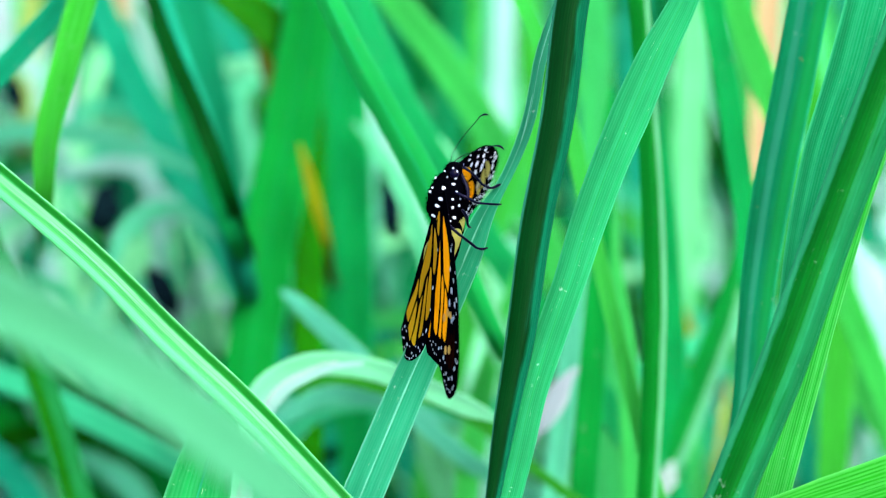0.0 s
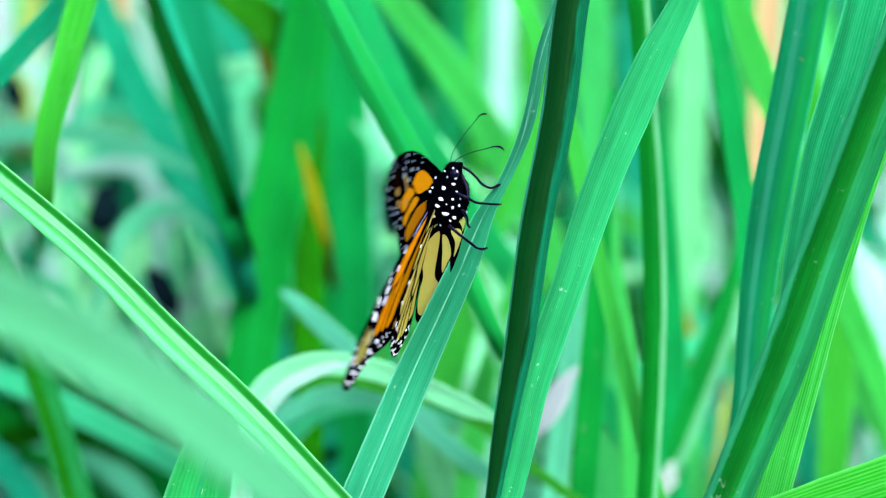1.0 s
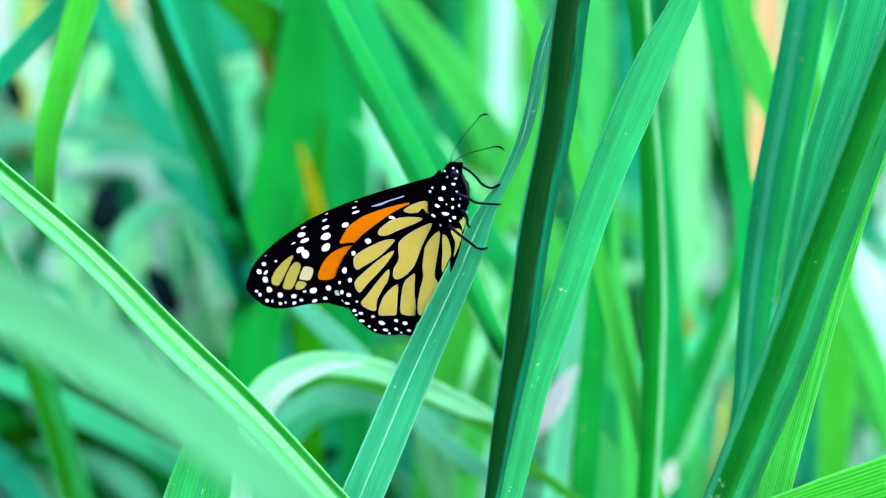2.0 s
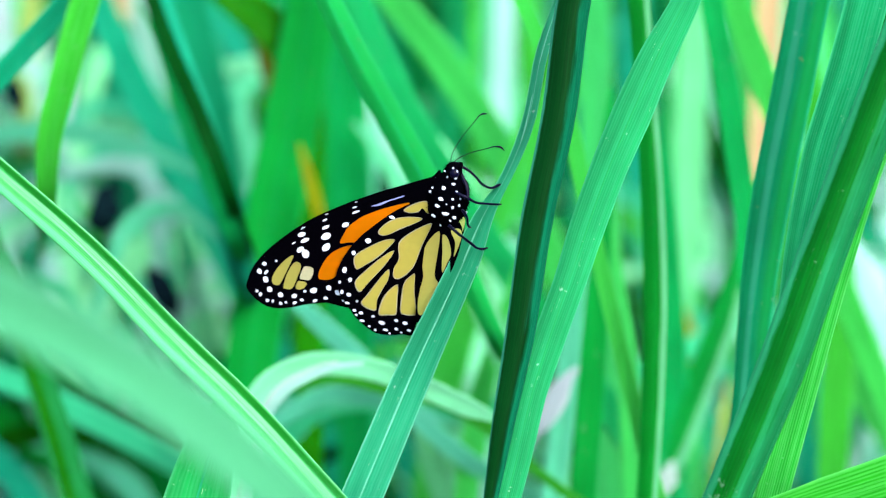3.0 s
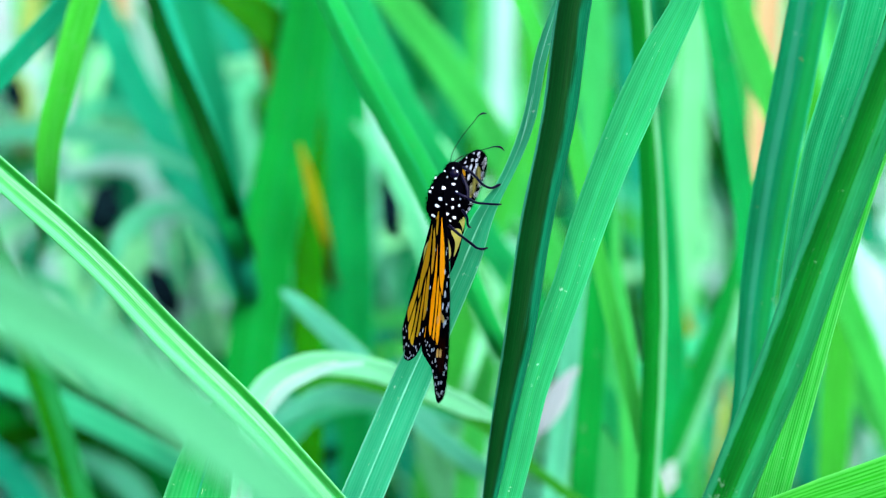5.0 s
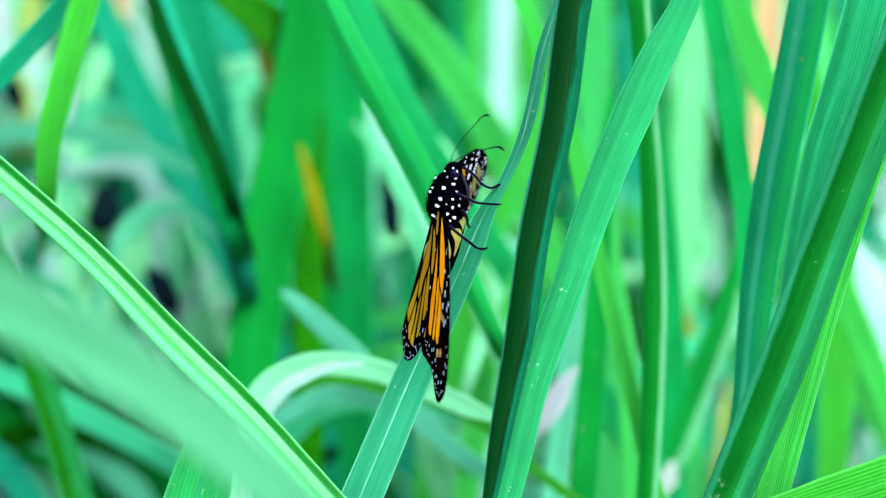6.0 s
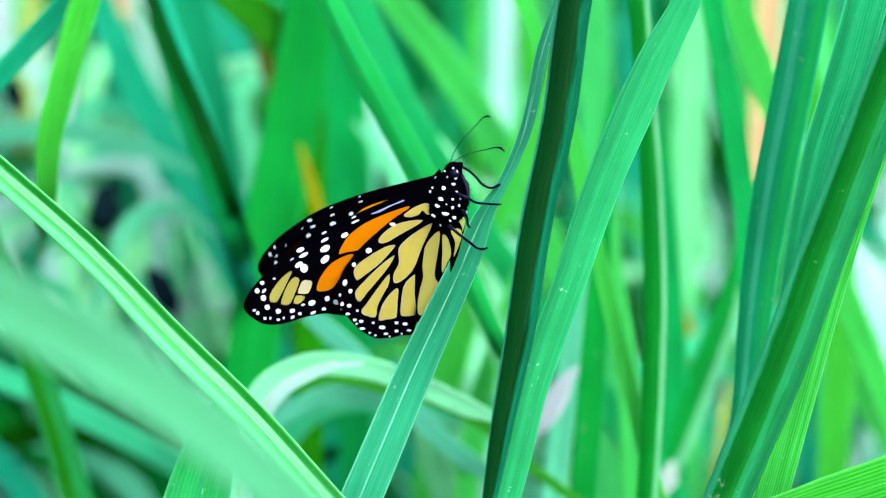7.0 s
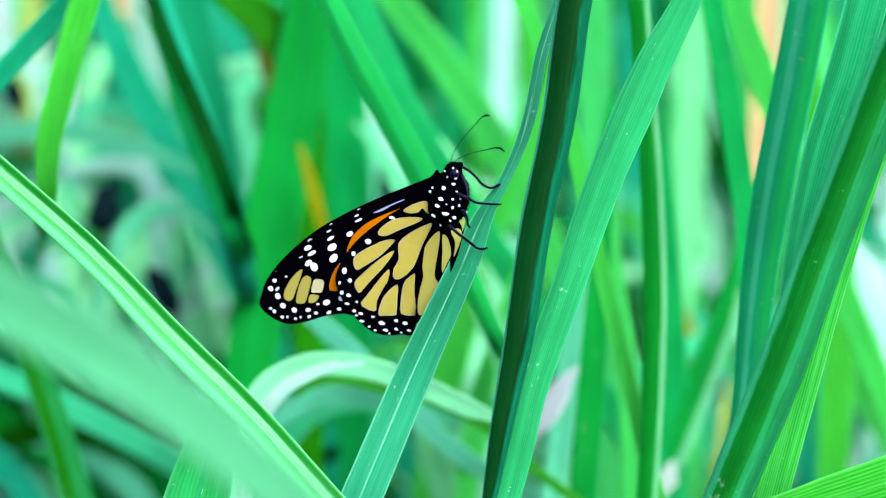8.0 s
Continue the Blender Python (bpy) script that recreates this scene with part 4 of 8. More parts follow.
grass_blade([(0.1194, 0.6146, 0.2939, 0.00378), (0.1242, 0.6237, 0.3281, 0.00378), (0.1284, 0.6328, 0.3621, 0.00378), (0.1318, 0.6419, 0.3963, 0.00321), (0.1348, 0.6512, 0.4305, 0.00227)],
            LEAF_BLUE, 12, 12, 0.0383, "blue-green grass blade, far out of focus")
grass_blade([(0.1505, 0.6841, 0.2706, 0.00487), (0.1511, 0.6978, 0.3218, 0.00487), (0.1511, 0.7115, 0.373, 0.00487), (0.1504, 0.7253, 0.4242, 0.00413), (0.149, 0.739, 0.4755, 0.00292)],
            LEAF, 0, 10, 0.1521, "green grass blade, far out of focus")
grass_blade([(0.0251, 0.6755, 0.2734, 0.00407), (0.0288, 0.6815, 0.2953, 0.00407), (0.032, 0.6873, 0.3172, 0.00407), (0.0341, 0.6932, 0.3391, 0.00346), (0.0348, 0.6991, 0.3611, 0.00243)],
            LEAF_BLUE, 28, 17, 0.038, "blue-green grass blade, far out of focus")
grass_blade([(0.0186, 0.7032, 0.2641, 0.00429), (0.0263, 0.7172, 0.316, 0.00429), (0.0321, 0.731, 0.3679, 0.00429), (0.0355, 0.745, 0.4198, 0.00366), (0.0372, 0.7588, 0.4715, 0.00257)],
            LEAF, 29, 15, 0.1522, "green grass blade, far out of focus")
grass_blade([(-0.0877, 0.5724, 0.308, 0.00387), (-0.0818, 0.5837, 0.3499, 0.00387), (-0.0796, 0.5949, 0.3917, 0.00387), (-0.0834, 0.6061, 0.4336, 0.00329), (-0.0934, 0.6172, 0.4754, 0.00232)],
            LEAF_PALE, -24, 15, 0.0389, "pale green grass blade, far out of focus")
grass_blade([(-0.0045, 0.6709, 0.275, 0.00424), (-0.017, 0.6778, 0.301, 0.00424), (-0.0297, 0.6848, 0.3269, 0.00424), (-0.0427, 0.6918, 0.3531, 0.00360), (-0.0566, 0.6987, 0.3791, 0.00254)],
            LEAF, -17, 10, 0.038, "green grass blade, far out of focus")
grass_blade([(0.1664, 0.6343, 0.2872, 0.00636), (0.1694, 0.6477, 0.3369, 0.00636), (0.1717, 0.661, 0.3865, 0.00636), (0.173, 0.6742, 0.4361, 0.00540), (0.1737, 0.6876, 0.4856, 0.00381)],
            LEAF, -30, 9, 0.1526, "green grass blade, far out of focus")
grass_blade([(0.0092, 0.7141, 0.2605, 0.00755), (-0.0007, 0.7256, 0.303, 0.00755), (-0.0062, 0.737, 0.3457, 0.00755), (-0.0043, 0.7484, 0.3882, 0.00643), (0.0052, 0.7598, 0.4309, 0.00453)],
            LEAF_PALE, -31, 8, 0.0381, "pale green grass blade, far out of focus")
grass_blade([(0.0378, 0.6828, 0.2709, 0.00693), (0.0403, 0.6966, 0.3222, 0.00693), (0.0358, 0.7103, 0.3734, 0.00693), (0.0212, 0.724, 0.4246, 0.00589), (-0.0013, 0.7377, 0.4758, 0.00415)],
            LEAF, -6, 14, 0.1521, "green grass blade, far out of focus")
grass_blade([(0.0969, 0.5892, 0.3024, 0.00448), (0.0876, 0.602, 0.3505, 0.00448), (0.0761, 0.615, 0.3987, 0.00448), (0.0612, 0.6279, 0.4468, 0.00382), (0.0437, 0.6407, 0.495, 0.00270)],
            LEAF_LIME, -14, 12, 0.1543, "lime green grass blade, far out of focus")
grass_blade([(0.0402, 0.6585, 0.2792, 0.00702), (0.0437, 0.6719, 0.3295, 0.00702), (0.047, 0.6854, 0.38, 0.00702), (0.0502, 0.6989, 0.4304, 0.00596), (0.053, 0.7125, 0.4809, 0.00421)],
            LEAF_BLUE, -32, 5, 0.1522, "blue-green grass blade, far out of focus")
grass_blade([(0.0311, 0.6476, 0.2828, 0.00406), (0.0407, 0.6592, 0.326, 0.00406), (0.0528, 0.6708, 0.3693, 0.00406), (0.0697, 0.6824, 0.4125, 0.00345), (0.0934, 0.694, 0.4557, 0.00244)],
            LEAF_SHEEN, -24, 15, 0.0381, "silvery pale grass blade, far out of focus")
grass_blade([(0.1825, 0.6606, 0.2785, 0.00637), (0.169, 0.6742, 0.329, 0.00637), (0.1561, 0.6877, 0.3794, 0.00637), (0.1441, 0.7013, 0.4299, 0.00540), (0.1325, 0.7147, 0.4804, 0.00382)],
            LEAF_PALE, -34, 5, 0.1522, "pale green grass blade, far out of focus")
grass_blade([(-0.0079, 0.5814, 0.3049, 0.00316), (-0.0111, 0.588, 0.3297, 0.00316), (-0.0146, 0.5947, 0.3544, 0.00316), (-0.0186, 0.6012, 0.3792, 0.00270), (-0.0235, 0.608, 0.404, 0.00189)],
            LEAF_PALE, -3, 11, 0.0387, "pale green grass blade, far out of focus")
grass_blade([(0.1315, 0.5806, 0.3053, 0.00556), (0.1424, 0.5935, 0.3531, 0.00556), (0.1478, 0.6063, 0.401, 0.00556), (0.1455, 0.6191, 0.4489, 0.00472), (0.1373, 0.6319, 0.4967, 0.00332)],
            LEAF_LIME, 15, 15, 0.1547, "lime green grass blade, far out of focus")
grass_blade([(0.181, 0.7032, 0.2641, 0.00679), (0.1767, 0.7172, 0.316, 0.00679), (0.1755, 0.731, 0.3679, 0.00679), (0.179, 0.745, 0.4198, 0.00577), (0.1859, 0.7588, 0.4715, 0.00407)],
            LEAF, -3, 5, 0.1522, "green grass blade, far out of focus")
grass_blade([(0.1106, 0.6954, 0.2667, 0.00773), (0.1082, 0.7016, 0.2896, 0.00773), (0.1055, 0.7077, 0.3124, 0.00773), (0.1024, 0.7137, 0.3352, 0.00656), (0.0988, 0.7199, 0.3579, 0.00463)],
            LEAF, 29, 5, 0.0381, "green grass blade, far out of focus")
grass_blade([(-0.0774, 0.5973, 0.2997, 0.00499), (-0.0692, 0.6102, 0.348, 0.00499), (-0.0623, 0.6232, 0.3965, 0.00499), (-0.0573, 0.6361, 0.4449, 0.00423), (-0.0538, 0.6492, 0.4933, 0.00299)],
            LEAF_LIME, 23, 13, 0.1539, "lime green grass blade, far out of focus")
grass_blade([(0.0427, 0.6191, 0.2923, 0.00667), (0.0355, 0.6272, 0.3228, 0.00667), (0.0286, 0.6354, 0.3532, 0.00667), (0.0216, 0.6435, 0.3837, 0.00567), (0.0148, 0.6517, 0.4142, 0.00400)],
            LEAF_DEEP, -7, 6, 0.0382, "deep green grass blade, far out of focus")
grass_blade([(0.1903, 0.7226, 0.2577, 0.00746), (0.1945, 0.732, 0.2926, 0.00746), (0.197, 0.7414, 0.3277, 0.00746), (0.1963, 0.7508, 0.3626, 0.00634), (0.1917, 0.7602, 0.3977, 0.00447)],
            LEAF_LIME, 20, 17, 0.0381, "lime green grass blade, far out of focus")
grass_blade([(0.0348, 0.6891, 0.2689, 0.00387), (0.047, 0.7027, 0.3204, 0.00387), (0.0556, 0.7166, 0.3717, 0.00387), (0.0593, 0.7304, 0.4231, 0.00330), (0.0588, 0.7441, 0.4745, 0.00232)],
            LEAF, 7, 5, 0.1521, "green grass blade, far out of focus")
grass_blade([(0.1379, 0.7314, 0.2547, 0.00450), (0.1449, 0.7456, 0.3076, 0.00450), (0.1518, 0.7597, 0.3602, 0.00450), (0.1587, 0.7738, 0.4129, 0.00383), (0.1655, 0.788, 0.4657, 0.00270)],
            LEAF_BLUE, -31, 11, 0.1526, "blue-green grass blade, far out of focus")
grass_blade([(-0.0368, 0.5899, 0.3021, 0.00471), (-0.0214, 0.6029, 0.3503, 0.00471), (-0.0074, 0.6157, 0.3985, 0.00471), (0.0049, 0.6287, 0.4467, 0.00401), (0.0158, 0.6416, 0.4949, 0.00283)],
            LEAF, 2, 10, 0.1543, "green grass blade, far out of focus")
grass_blade([(0.1565, 0.6519, 0.2813, 0.00381), (0.1553, 0.6653, 0.3316, 0.00381), (0.1563, 0.6788, 0.3817, 0.00381), (0.1603, 0.6923, 0.432, 0.00324), (0.1665, 0.7057, 0.482, 0.00228)],
            LEAF, -5, 9, 0.1523, "green grass blade, far out of focus")
grass_blade([(-0.1789, 0.6374, 0.2863, 0.00700), (-0.1994, 0.6507, 0.336, 0.00700), (-0.2127, 0.6641, 0.3856, 0.00700), (-0.2151, 0.6773, 0.4353, 0.00596), (-0.2093, 0.6906, 0.4852, 0.00420)],
            LEAF_SHEEN, 29, 14, 0.1525, "silvery pale grass blade, far out of focus")
grass_blade([(0.0573, 0.6841, 0.2706, 0.00469), (0.0487, 0.6978, 0.3218, 0.00469), (0.0388, 0.7115, 0.373, 0.00469), (0.0272, 0.7253, 0.4242, 0.00398), (0.0143, 0.739, 0.4755, 0.00281)],
            LEAF_SHEEN, 31, 15, 0.1521, "silvery pale grass blade, far out of focus")
grass_blade([(0.0201, 0.604, 0.2974, 0.00392), (0.0249, 0.6108, 0.3227, 0.00392), (0.0306, 0.6175, 0.3481, 0.00392), (0.0376, 0.6244, 0.3734, 0.00333), (0.0467, 0.6311, 0.3987, 0.00234)],
            LEAF_PALE, 6, 15, 0.0384, "pale green grass blade, far out of focus")
grass_blade([(0.104, 0.6182, 0.2926, 0.00686), (0.1087, 0.6313, 0.3417, 0.00686), (0.1112, 0.6444, 0.3909, 0.00686), (0.1103, 0.6576, 0.44, 0.00583), (0.1069, 0.6708, 0.4891, 0.00412)],
            LEAF_SHEEN, -15, 11, 0.153, "silvery pale grass blade, far out of focus")
grass_blade([(0.0362, 0.6792, 0.2722, 0.00581), (0.0456, 0.6929, 0.3233, 0.00581), (0.0494, 0.7066, 0.3744, 0.00581), (0.0452, 0.7203, 0.4255, 0.00493), (0.0348, 0.734, 0.4764, 0.00349)],
            LEAF_PALE, 5, 16, 0.1521, "pale green grass blade, far out of focus")
grass_blade([(0.1787, 0.6285, 0.2891, 0.00390), (0.1891, 0.6417, 0.3386, 0.00390), (0.1986, 0.6551, 0.388, 0.00390), (0.2069, 0.6683, 0.4375, 0.00332), (0.2143, 0.6815, 0.4869, 0.00234)],
            LEAF_PALE, 4, 17, 0.1527, "pale green grass blade, far out of focus")
grass_blade([(0.1107, 0.5899, 0.3021, 0.00607), (0.1105, 0.6029, 0.3503, 0.00607), (0.1113, 0.6157, 0.3985, 0.00607), (0.1137, 0.6287, 0.4467, 0.00515), (0.1174, 0.6416, 0.4949, 0.00363)],
            LEAF_LIME, -34, 10, 0.1543, "lime green grass blade, far out of focus")
grass_blade([(0.1369, 0.6444, 0.2839, 0.00705), (0.135, 0.6504, 0.3058, 0.00705), (0.133, 0.6563, 0.3276, 0.00705), (0.1305, 0.6621, 0.3495, 0.00600), (0.1275, 0.668, 0.3714, 0.00423)],
            LEAF_BLUE, -21, 17, 0.0381, "blue-green grass blade, far out of focus")
grass_blade([(0.1109, 0.6219, 0.2914, 0.00582), (0.1141, 0.635, 0.3407, 0.00582), (0.1165, 0.6483, 0.3898, 0.00582), (0.1174, 0.6614, 0.4391, 0.00495), (0.1171, 0.6746, 0.4883, 0.00349)],
            LEAF_BLUE, -18, 16, 0.1529, "blue-green grass blade, far out of focus")
grass_blade([(0.1219, 0.6891, 0.2689, 0.00437), (0.1286, 0.7027, 0.3204, 0.00437), (0.1292, 0.7166, 0.3717, 0.00437), (0.1212, 0.7304, 0.4231, 0.00372), (0.1064, 0.7441, 0.4745, 0.00263)],
            LEAF_SHEEN, -16, 14, 0.1521, "silvery pale grass blade, far out of focus")
grass_blade([(-0.0389, 0.7128, 0.2609, 0.00598), (-0.0231, 0.7268, 0.3131, 0.00598), (-0.0094, 0.7407, 0.3653, 0.00598), (0.0015, 0.7547, 0.4175, 0.00508), (0.0102, 0.7686, 0.4697, 0.00359)],
            LEAF, 13, 9, 0.1523, "green grass blade, far out of focus")
grass_blade([(0.1599, 0.6014, 0.2983, 0.00381), (0.1621, 0.6144, 0.3468, 0.00381), (0.1668, 0.6275, 0.3954, 0.00381), (0.1754, 0.6404, 0.444, 0.00324), (0.1869, 0.6535, 0.4925, 0.00229)],
            LEAF_SHEEN, 21, 8, 0.1536, "silvery pale grass blade, far out of focus")
grass_blade([(0.0378, 0.5852, 0.3038, 0.00586), (0.0425, 0.5929, 0.3322, 0.00586), (0.0465, 0.6005, 0.3608, 0.00586), (0.049, 0.6082, 0.3894, 0.00499), (0.0499, 0.6158, 0.4178, 0.00351)],
            LEAF_BLUE, -25, 12, 0.0387, "blue-green grass blade, far out of focus")
grass_blade([(0.1307, 0.5948, 0.3005, 0.00353), (0.1292, 0.6002, 0.3211, 0.00353), (0.1271, 0.6059, 0.3418, 0.00353), (0.1242, 0.6114, 0.3625, 0.00299), (0.1197, 0.6169, 0.3831, 0.00211)],
            LEAF_DEEP, -4, 5, 0.0385, "deep green grass blade, far out of focus")
grass_blade([(0.0966, 0.6902, 0.2685, 0.00507), (0.1043, 0.6969, 0.2927, 0.00507), (0.1112, 0.7033, 0.3169, 0.00507), (0.1161, 0.7098, 0.3411, 0.00431), (0.1188, 0.7163, 0.3653, 0.00304)],
            LEAF, 31, 14, 0.038, "green grass blade, far out of focus")
grass_blade([(0.138, 0.698, 0.2659, 0.00667), (0.1265, 0.7119, 0.3177, 0.00667), (0.1177, 0.7257, 0.3693, 0.00667), (0.1122, 0.7396, 0.421, 0.00567), (0.1097, 0.7534, 0.4726, 0.00400)],
            LEAF_PALE, -3, 16, 0.1522, "pale green grass blade, far out of focus")
grass_blade([(-0.0855, 0.5734, 0.4164, 0.00272), (-0.0844, 0.5781, 0.4337, 0.00350), (-0.0805, 0.5792, 0.4379, 0.00409), (-0.075, 0.5797, 0.4398, 0.00434), (-0.0693, 0.5795, 0.4386, 0.00419), (-0.0649, 0.5784, 0.435, 0.00130)],
            LEAF_PALE, 20, 8, 0.0132, "pale green blade curled over, far out of focus", back=0.3)
grass_blade([(-0.1612, 0.5817, 0.3942, 0.00266), (-0.1603, 0.5866, 0.4122, 0.00344), (-0.1564, 0.588, 0.4172, 0.00407), (-0.1505, 0.5885, 0.4195, 0.00437), (-0.1442, 0.5883, 0.4186, 0.00426), (-0.1392, 0.5873, 0.4148, 0.00132)],
            LEAF_PALE, 20, 8, 0.013, "pale green blade curled over, far out of focus", back=0.3)
grass_blade([(-0.1031, 0.577, 0.4498, 0.00363), (-0.1074, 0.5812, 0.4654, 0.00415), (-0.1131, 0.5815, 0.4667, 0.00432), (-0.1188, 0.5811, 0.4648, 0.00409), (-0.1227, 0.5799, 0.4608, 0.00350), (-0.124, 0.5785, 0.4551, 0.00129)],
            LEAF_BLUE, -20, 8, 0.0132, "blue-green blade curled over, far out of focus", back=0.3)
grass_blade([(-0.1139, 0.5735, 0.3741, 0.00247), (-0.1141, 0.578, 0.3912, 0.00326), (-0.1168, 0.5792, 0.3957, 0.00394), (-0.1215, 0.5799, 0.3982, 0.00432), (-0.1269, 0.5798, 0.3982, 0.00432), (-0.1315, 0.5792, 0.3955, 0.00131)],
            LEAF_PALE, -20, 8, 0.0131, "pale green blade curled over, far out of focus", back=0.3)
grass_blade([(-0.0702, 0.5595, 0.397, 0.00378), (-0.0665, 0.5634, 0.4112, 0.00423), (-0.0622, 0.5635, 0.4116, 0.00430), (-0.0582, 0.563, 0.4098, 0.00396), (-0.0558, 0.5621, 0.4063, 0.00333), (-0.0554, 0.5609, 0.4021, 0.00130)],
            LEAF_PALE, 20, 8, 0.0132, "pale green blade curled over, far out of focus", back=0.3)
grass_blade([(0.0802, 0.5458, 0.3855, 0.00369), (0.0862, 0.5501, 0.4017, 0.00416), (0.0936, 0.5503, 0.4028, 0.00427), (0.1006, 0.5497, 0.4, 0.00399), (0.1052, 0.548, 0.3943, 0.00337), (0.1063, 0.546, 0.387, 0.00129)],
            LEAF_SHEEN, 20, 8, 0.0133, "silvery blade curled over, far out of focus", back=0.3)
grass_blade([(0.1326, 0.5657, 0.3426, 0.00305), (0.1355, 0.5708, 0.3613, 0.00378), (0.1416, 0.5719, 0.3656, 0.00426), (0.1491, 0.5722, 0.3667, 0.00435), (0.1561, 0.5714, 0.3638, 0.00406), (0.1607, 0.5699, 0.358, 0.00132)],
            LEAF_BLUE, 20, 8, 0.013, "blue-green blade curled over, far out of focus", back=0.3)
grass_blade([(0.0752, 0.5527, 0.4091, 0.00350), (0.0713, 0.5568, 0.4246, 0.00406), (0.066, 0.5572, 0.4262, 0.00428), (0.0606, 0.5569, 0.425, 0.00412), (0.0566, 0.5558, 0.4214, 0.00358), (0.055, 0.5545, 0.4161, 0.00130)],
            LEAF_PALE, -20, 8, 0.0134, "pale green blade curled over, far out of focus", back=0.3)
grass_blade([(-0.0461, 0.5474, 0.3446, 0.00377), (-0.0391, 0.5519, 0.3611, 0.00422), (-0.0304, 0.5522, 0.3619, 0.00431), (-0.0227, 0.5513, 0.3584, 0.00397), (-0.0178, 0.5494, 0.3517, 0.00334), (-0.0169, 0.5472, 0.3435, 0.00129)],
            LEAF_PALE, 20, 8, 0.0132, "pale green blade curled over, far out of focus", back=0.3)
grass_blade([(0.0037, 0.537, 0.3177, 0.00306), (0.0062, 0.5416, 0.3348, 0.00377), (0.0112, 0.5426, 0.3383, 0.00422), (0.0175, 0.5427, 0.3388, 0.00430), (0.023, 0.542, 0.3365, 0.00397), (0.0266, 0.5407, 0.3316, 0.00129)],
            LEAF_SHEEN, 20, 8, 0.0132, "silvery blade curled over, far out of focus", back=0.3)
grass_blade([(0.1364, 0.5687, 0.3201, 0.00372), (0.1319, 0.5729, 0.3356, 0.00424), (0.1265, 0.5731, 0.3366, 0.00439), (0.1212, 0.5726, 0.3348, 0.00413), (0.1174, 0.5715, 0.3306, 0.00352), (0.1165, 0.5701, 0.3253, 0.00133)],
            LEAF_BLUE, -20, 8, 0.013, "blue-green blade curled over, far out of focus", back=0.3)
grass_blade([(-0.0593, 0.5555, 0.4486, 0.00276), (-0.0579, 0.5599, 0.4653, 0.00352), (-0.0542, 0.5608, 0.469, 0.00406), (-0.049, 0.5612, 0.4703, 0.00426), (-0.0438, 0.561, 0.469, 0.00407), (-0.0401, 0.5599, 0.4654, 0.00128)],
            LEAF_PALE, 20, 8, 0.0133, "pale green blade curled over, far out of focus", back=0.3)
grass_blade([(0.1673, 0.5365, 0.4078, 0.00227), (0.1677, 0.5414, 0.4259, 0.00304), (0.1648, 0.543, 0.4319, 0.00373), (0.1591, 0.5439, 0.4356, 0.00417), (0.1523, 0.544, 0.4362, 0.00422), (0.1461, 0.5432, 0.4332, 0.00127)],
            LEAF_SHEEN, -20, 8, 0.0133, "silvery blade curled over, far out of focus", back=0.3)
grass_blade([(-0.0728, 0.5493, 0.3158, 0.00506), (-0.0673, 0.5588, 0.3514, 0.00506), (-0.0613, 0.5684, 0.3871, 0.00506), (-0.0543, 0.578, 0.4229, 0.00405), (-0.0466, 0.5876, 0.4586, 0.00253)],
            LEAF_MINT, -14, 8, 0.0262, "mint green grass blade, far out of focus")
grass_blade([(-0.0783, 0.6334, 0.2876, 0.00668), (-0.087, 0.6466, 0.3371, 0.00668), (-0.0964, 0.6599, 0.3867, 0.00668), (-0.1073, 0.6732, 0.4363, 0.00534), (-0.1192, 0.6866, 0.4859, 0.00333)],
            LEAF_SHEEN, -24, 8, 0.1526, "silvery pale grass blade, far out of focus")
grass_blade([(-0.0797, 0.6227, 0.2912, 0.00616), (-0.071, 0.636, 0.3403, 0.00616), (-0.063, 0.6493, 0.3897, 0.00616), (-0.0569, 0.6624, 0.4388, 0.00493), (-0.052, 0.6756, 0.4881, 0.00309)],
            LEAF_SHEEN, -6, 8, 0.1529, "silvery pale grass blade, far out of focus")
grass_blade([(-0.1344, 0.571, 0.3085, 0.00506), (-0.144, 0.5837, 0.356, 0.00506), (-0.1531, 0.5965, 0.4035, 0.00506), (-0.1614, 0.6092, 0.4512, 0.00406), (-0.169, 0.6219, 0.4988, 0.00254)],
            LEAF_HOST, 12, 8, 0.1554, "sea-green grass blade, far out of focus")
grass_blade([(-0.1215, 0.5571, 0.3131, 0.00612), (-0.1352, 0.5698, 0.3602, 0.00612), (-0.1465, 0.5823, 0.4074, 0.00612), (-0.154, 0.595, 0.4545, 0.00489), (-0.1588, 0.6076, 0.5016, 0.00306)],
            LEAF_HOST, -4, 8, 0.1566, "sea-green grass blade, far out of focus")
grass_blade([(-0.078, 0.5915, 0.3016, 0.00588), (-0.0803, 0.6002, 0.3338, 0.00588), (-0.0821, 0.6088, 0.3661, 0.00588), (-0.0829, 0.6175, 0.3983, 0.00472), (-0.0831, 0.6261, 0.4304, 0.00294)],
            LEAF_SHEEN, 16, 8, 0.0257, "silvery pale grass blade, far out of focus")
grass_blade([(-0.1789, 0.6154, 0.2936, 0.00580), (-0.1796, 0.6285, 0.3426, 0.00580), (-0.1762, 0.6417, 0.3916, 0.00580), (-0.1666, 0.6548, 0.4405, 0.00465), (-0.1523, 0.6679, 0.4895, 0.00291)],
            LEAF_PALE, -2, 8, 0.1531, "pale green grass blade, far out of focus")
grass_blade([(-0.0839, 0.5442, 0.3174, 0.00459), (-0.0775, 0.5568, 0.3641, 0.00459), (-0.0699, 0.5693, 0.4109, 0.00459), (-0.0608, 0.5817, 0.4575, 0.00367), (-0.0504, 0.5943, 0.5042, 0.00230)],
            LEAF_MINT, 10, 8, 0.1579, "mint green grass blade, far out of focus")
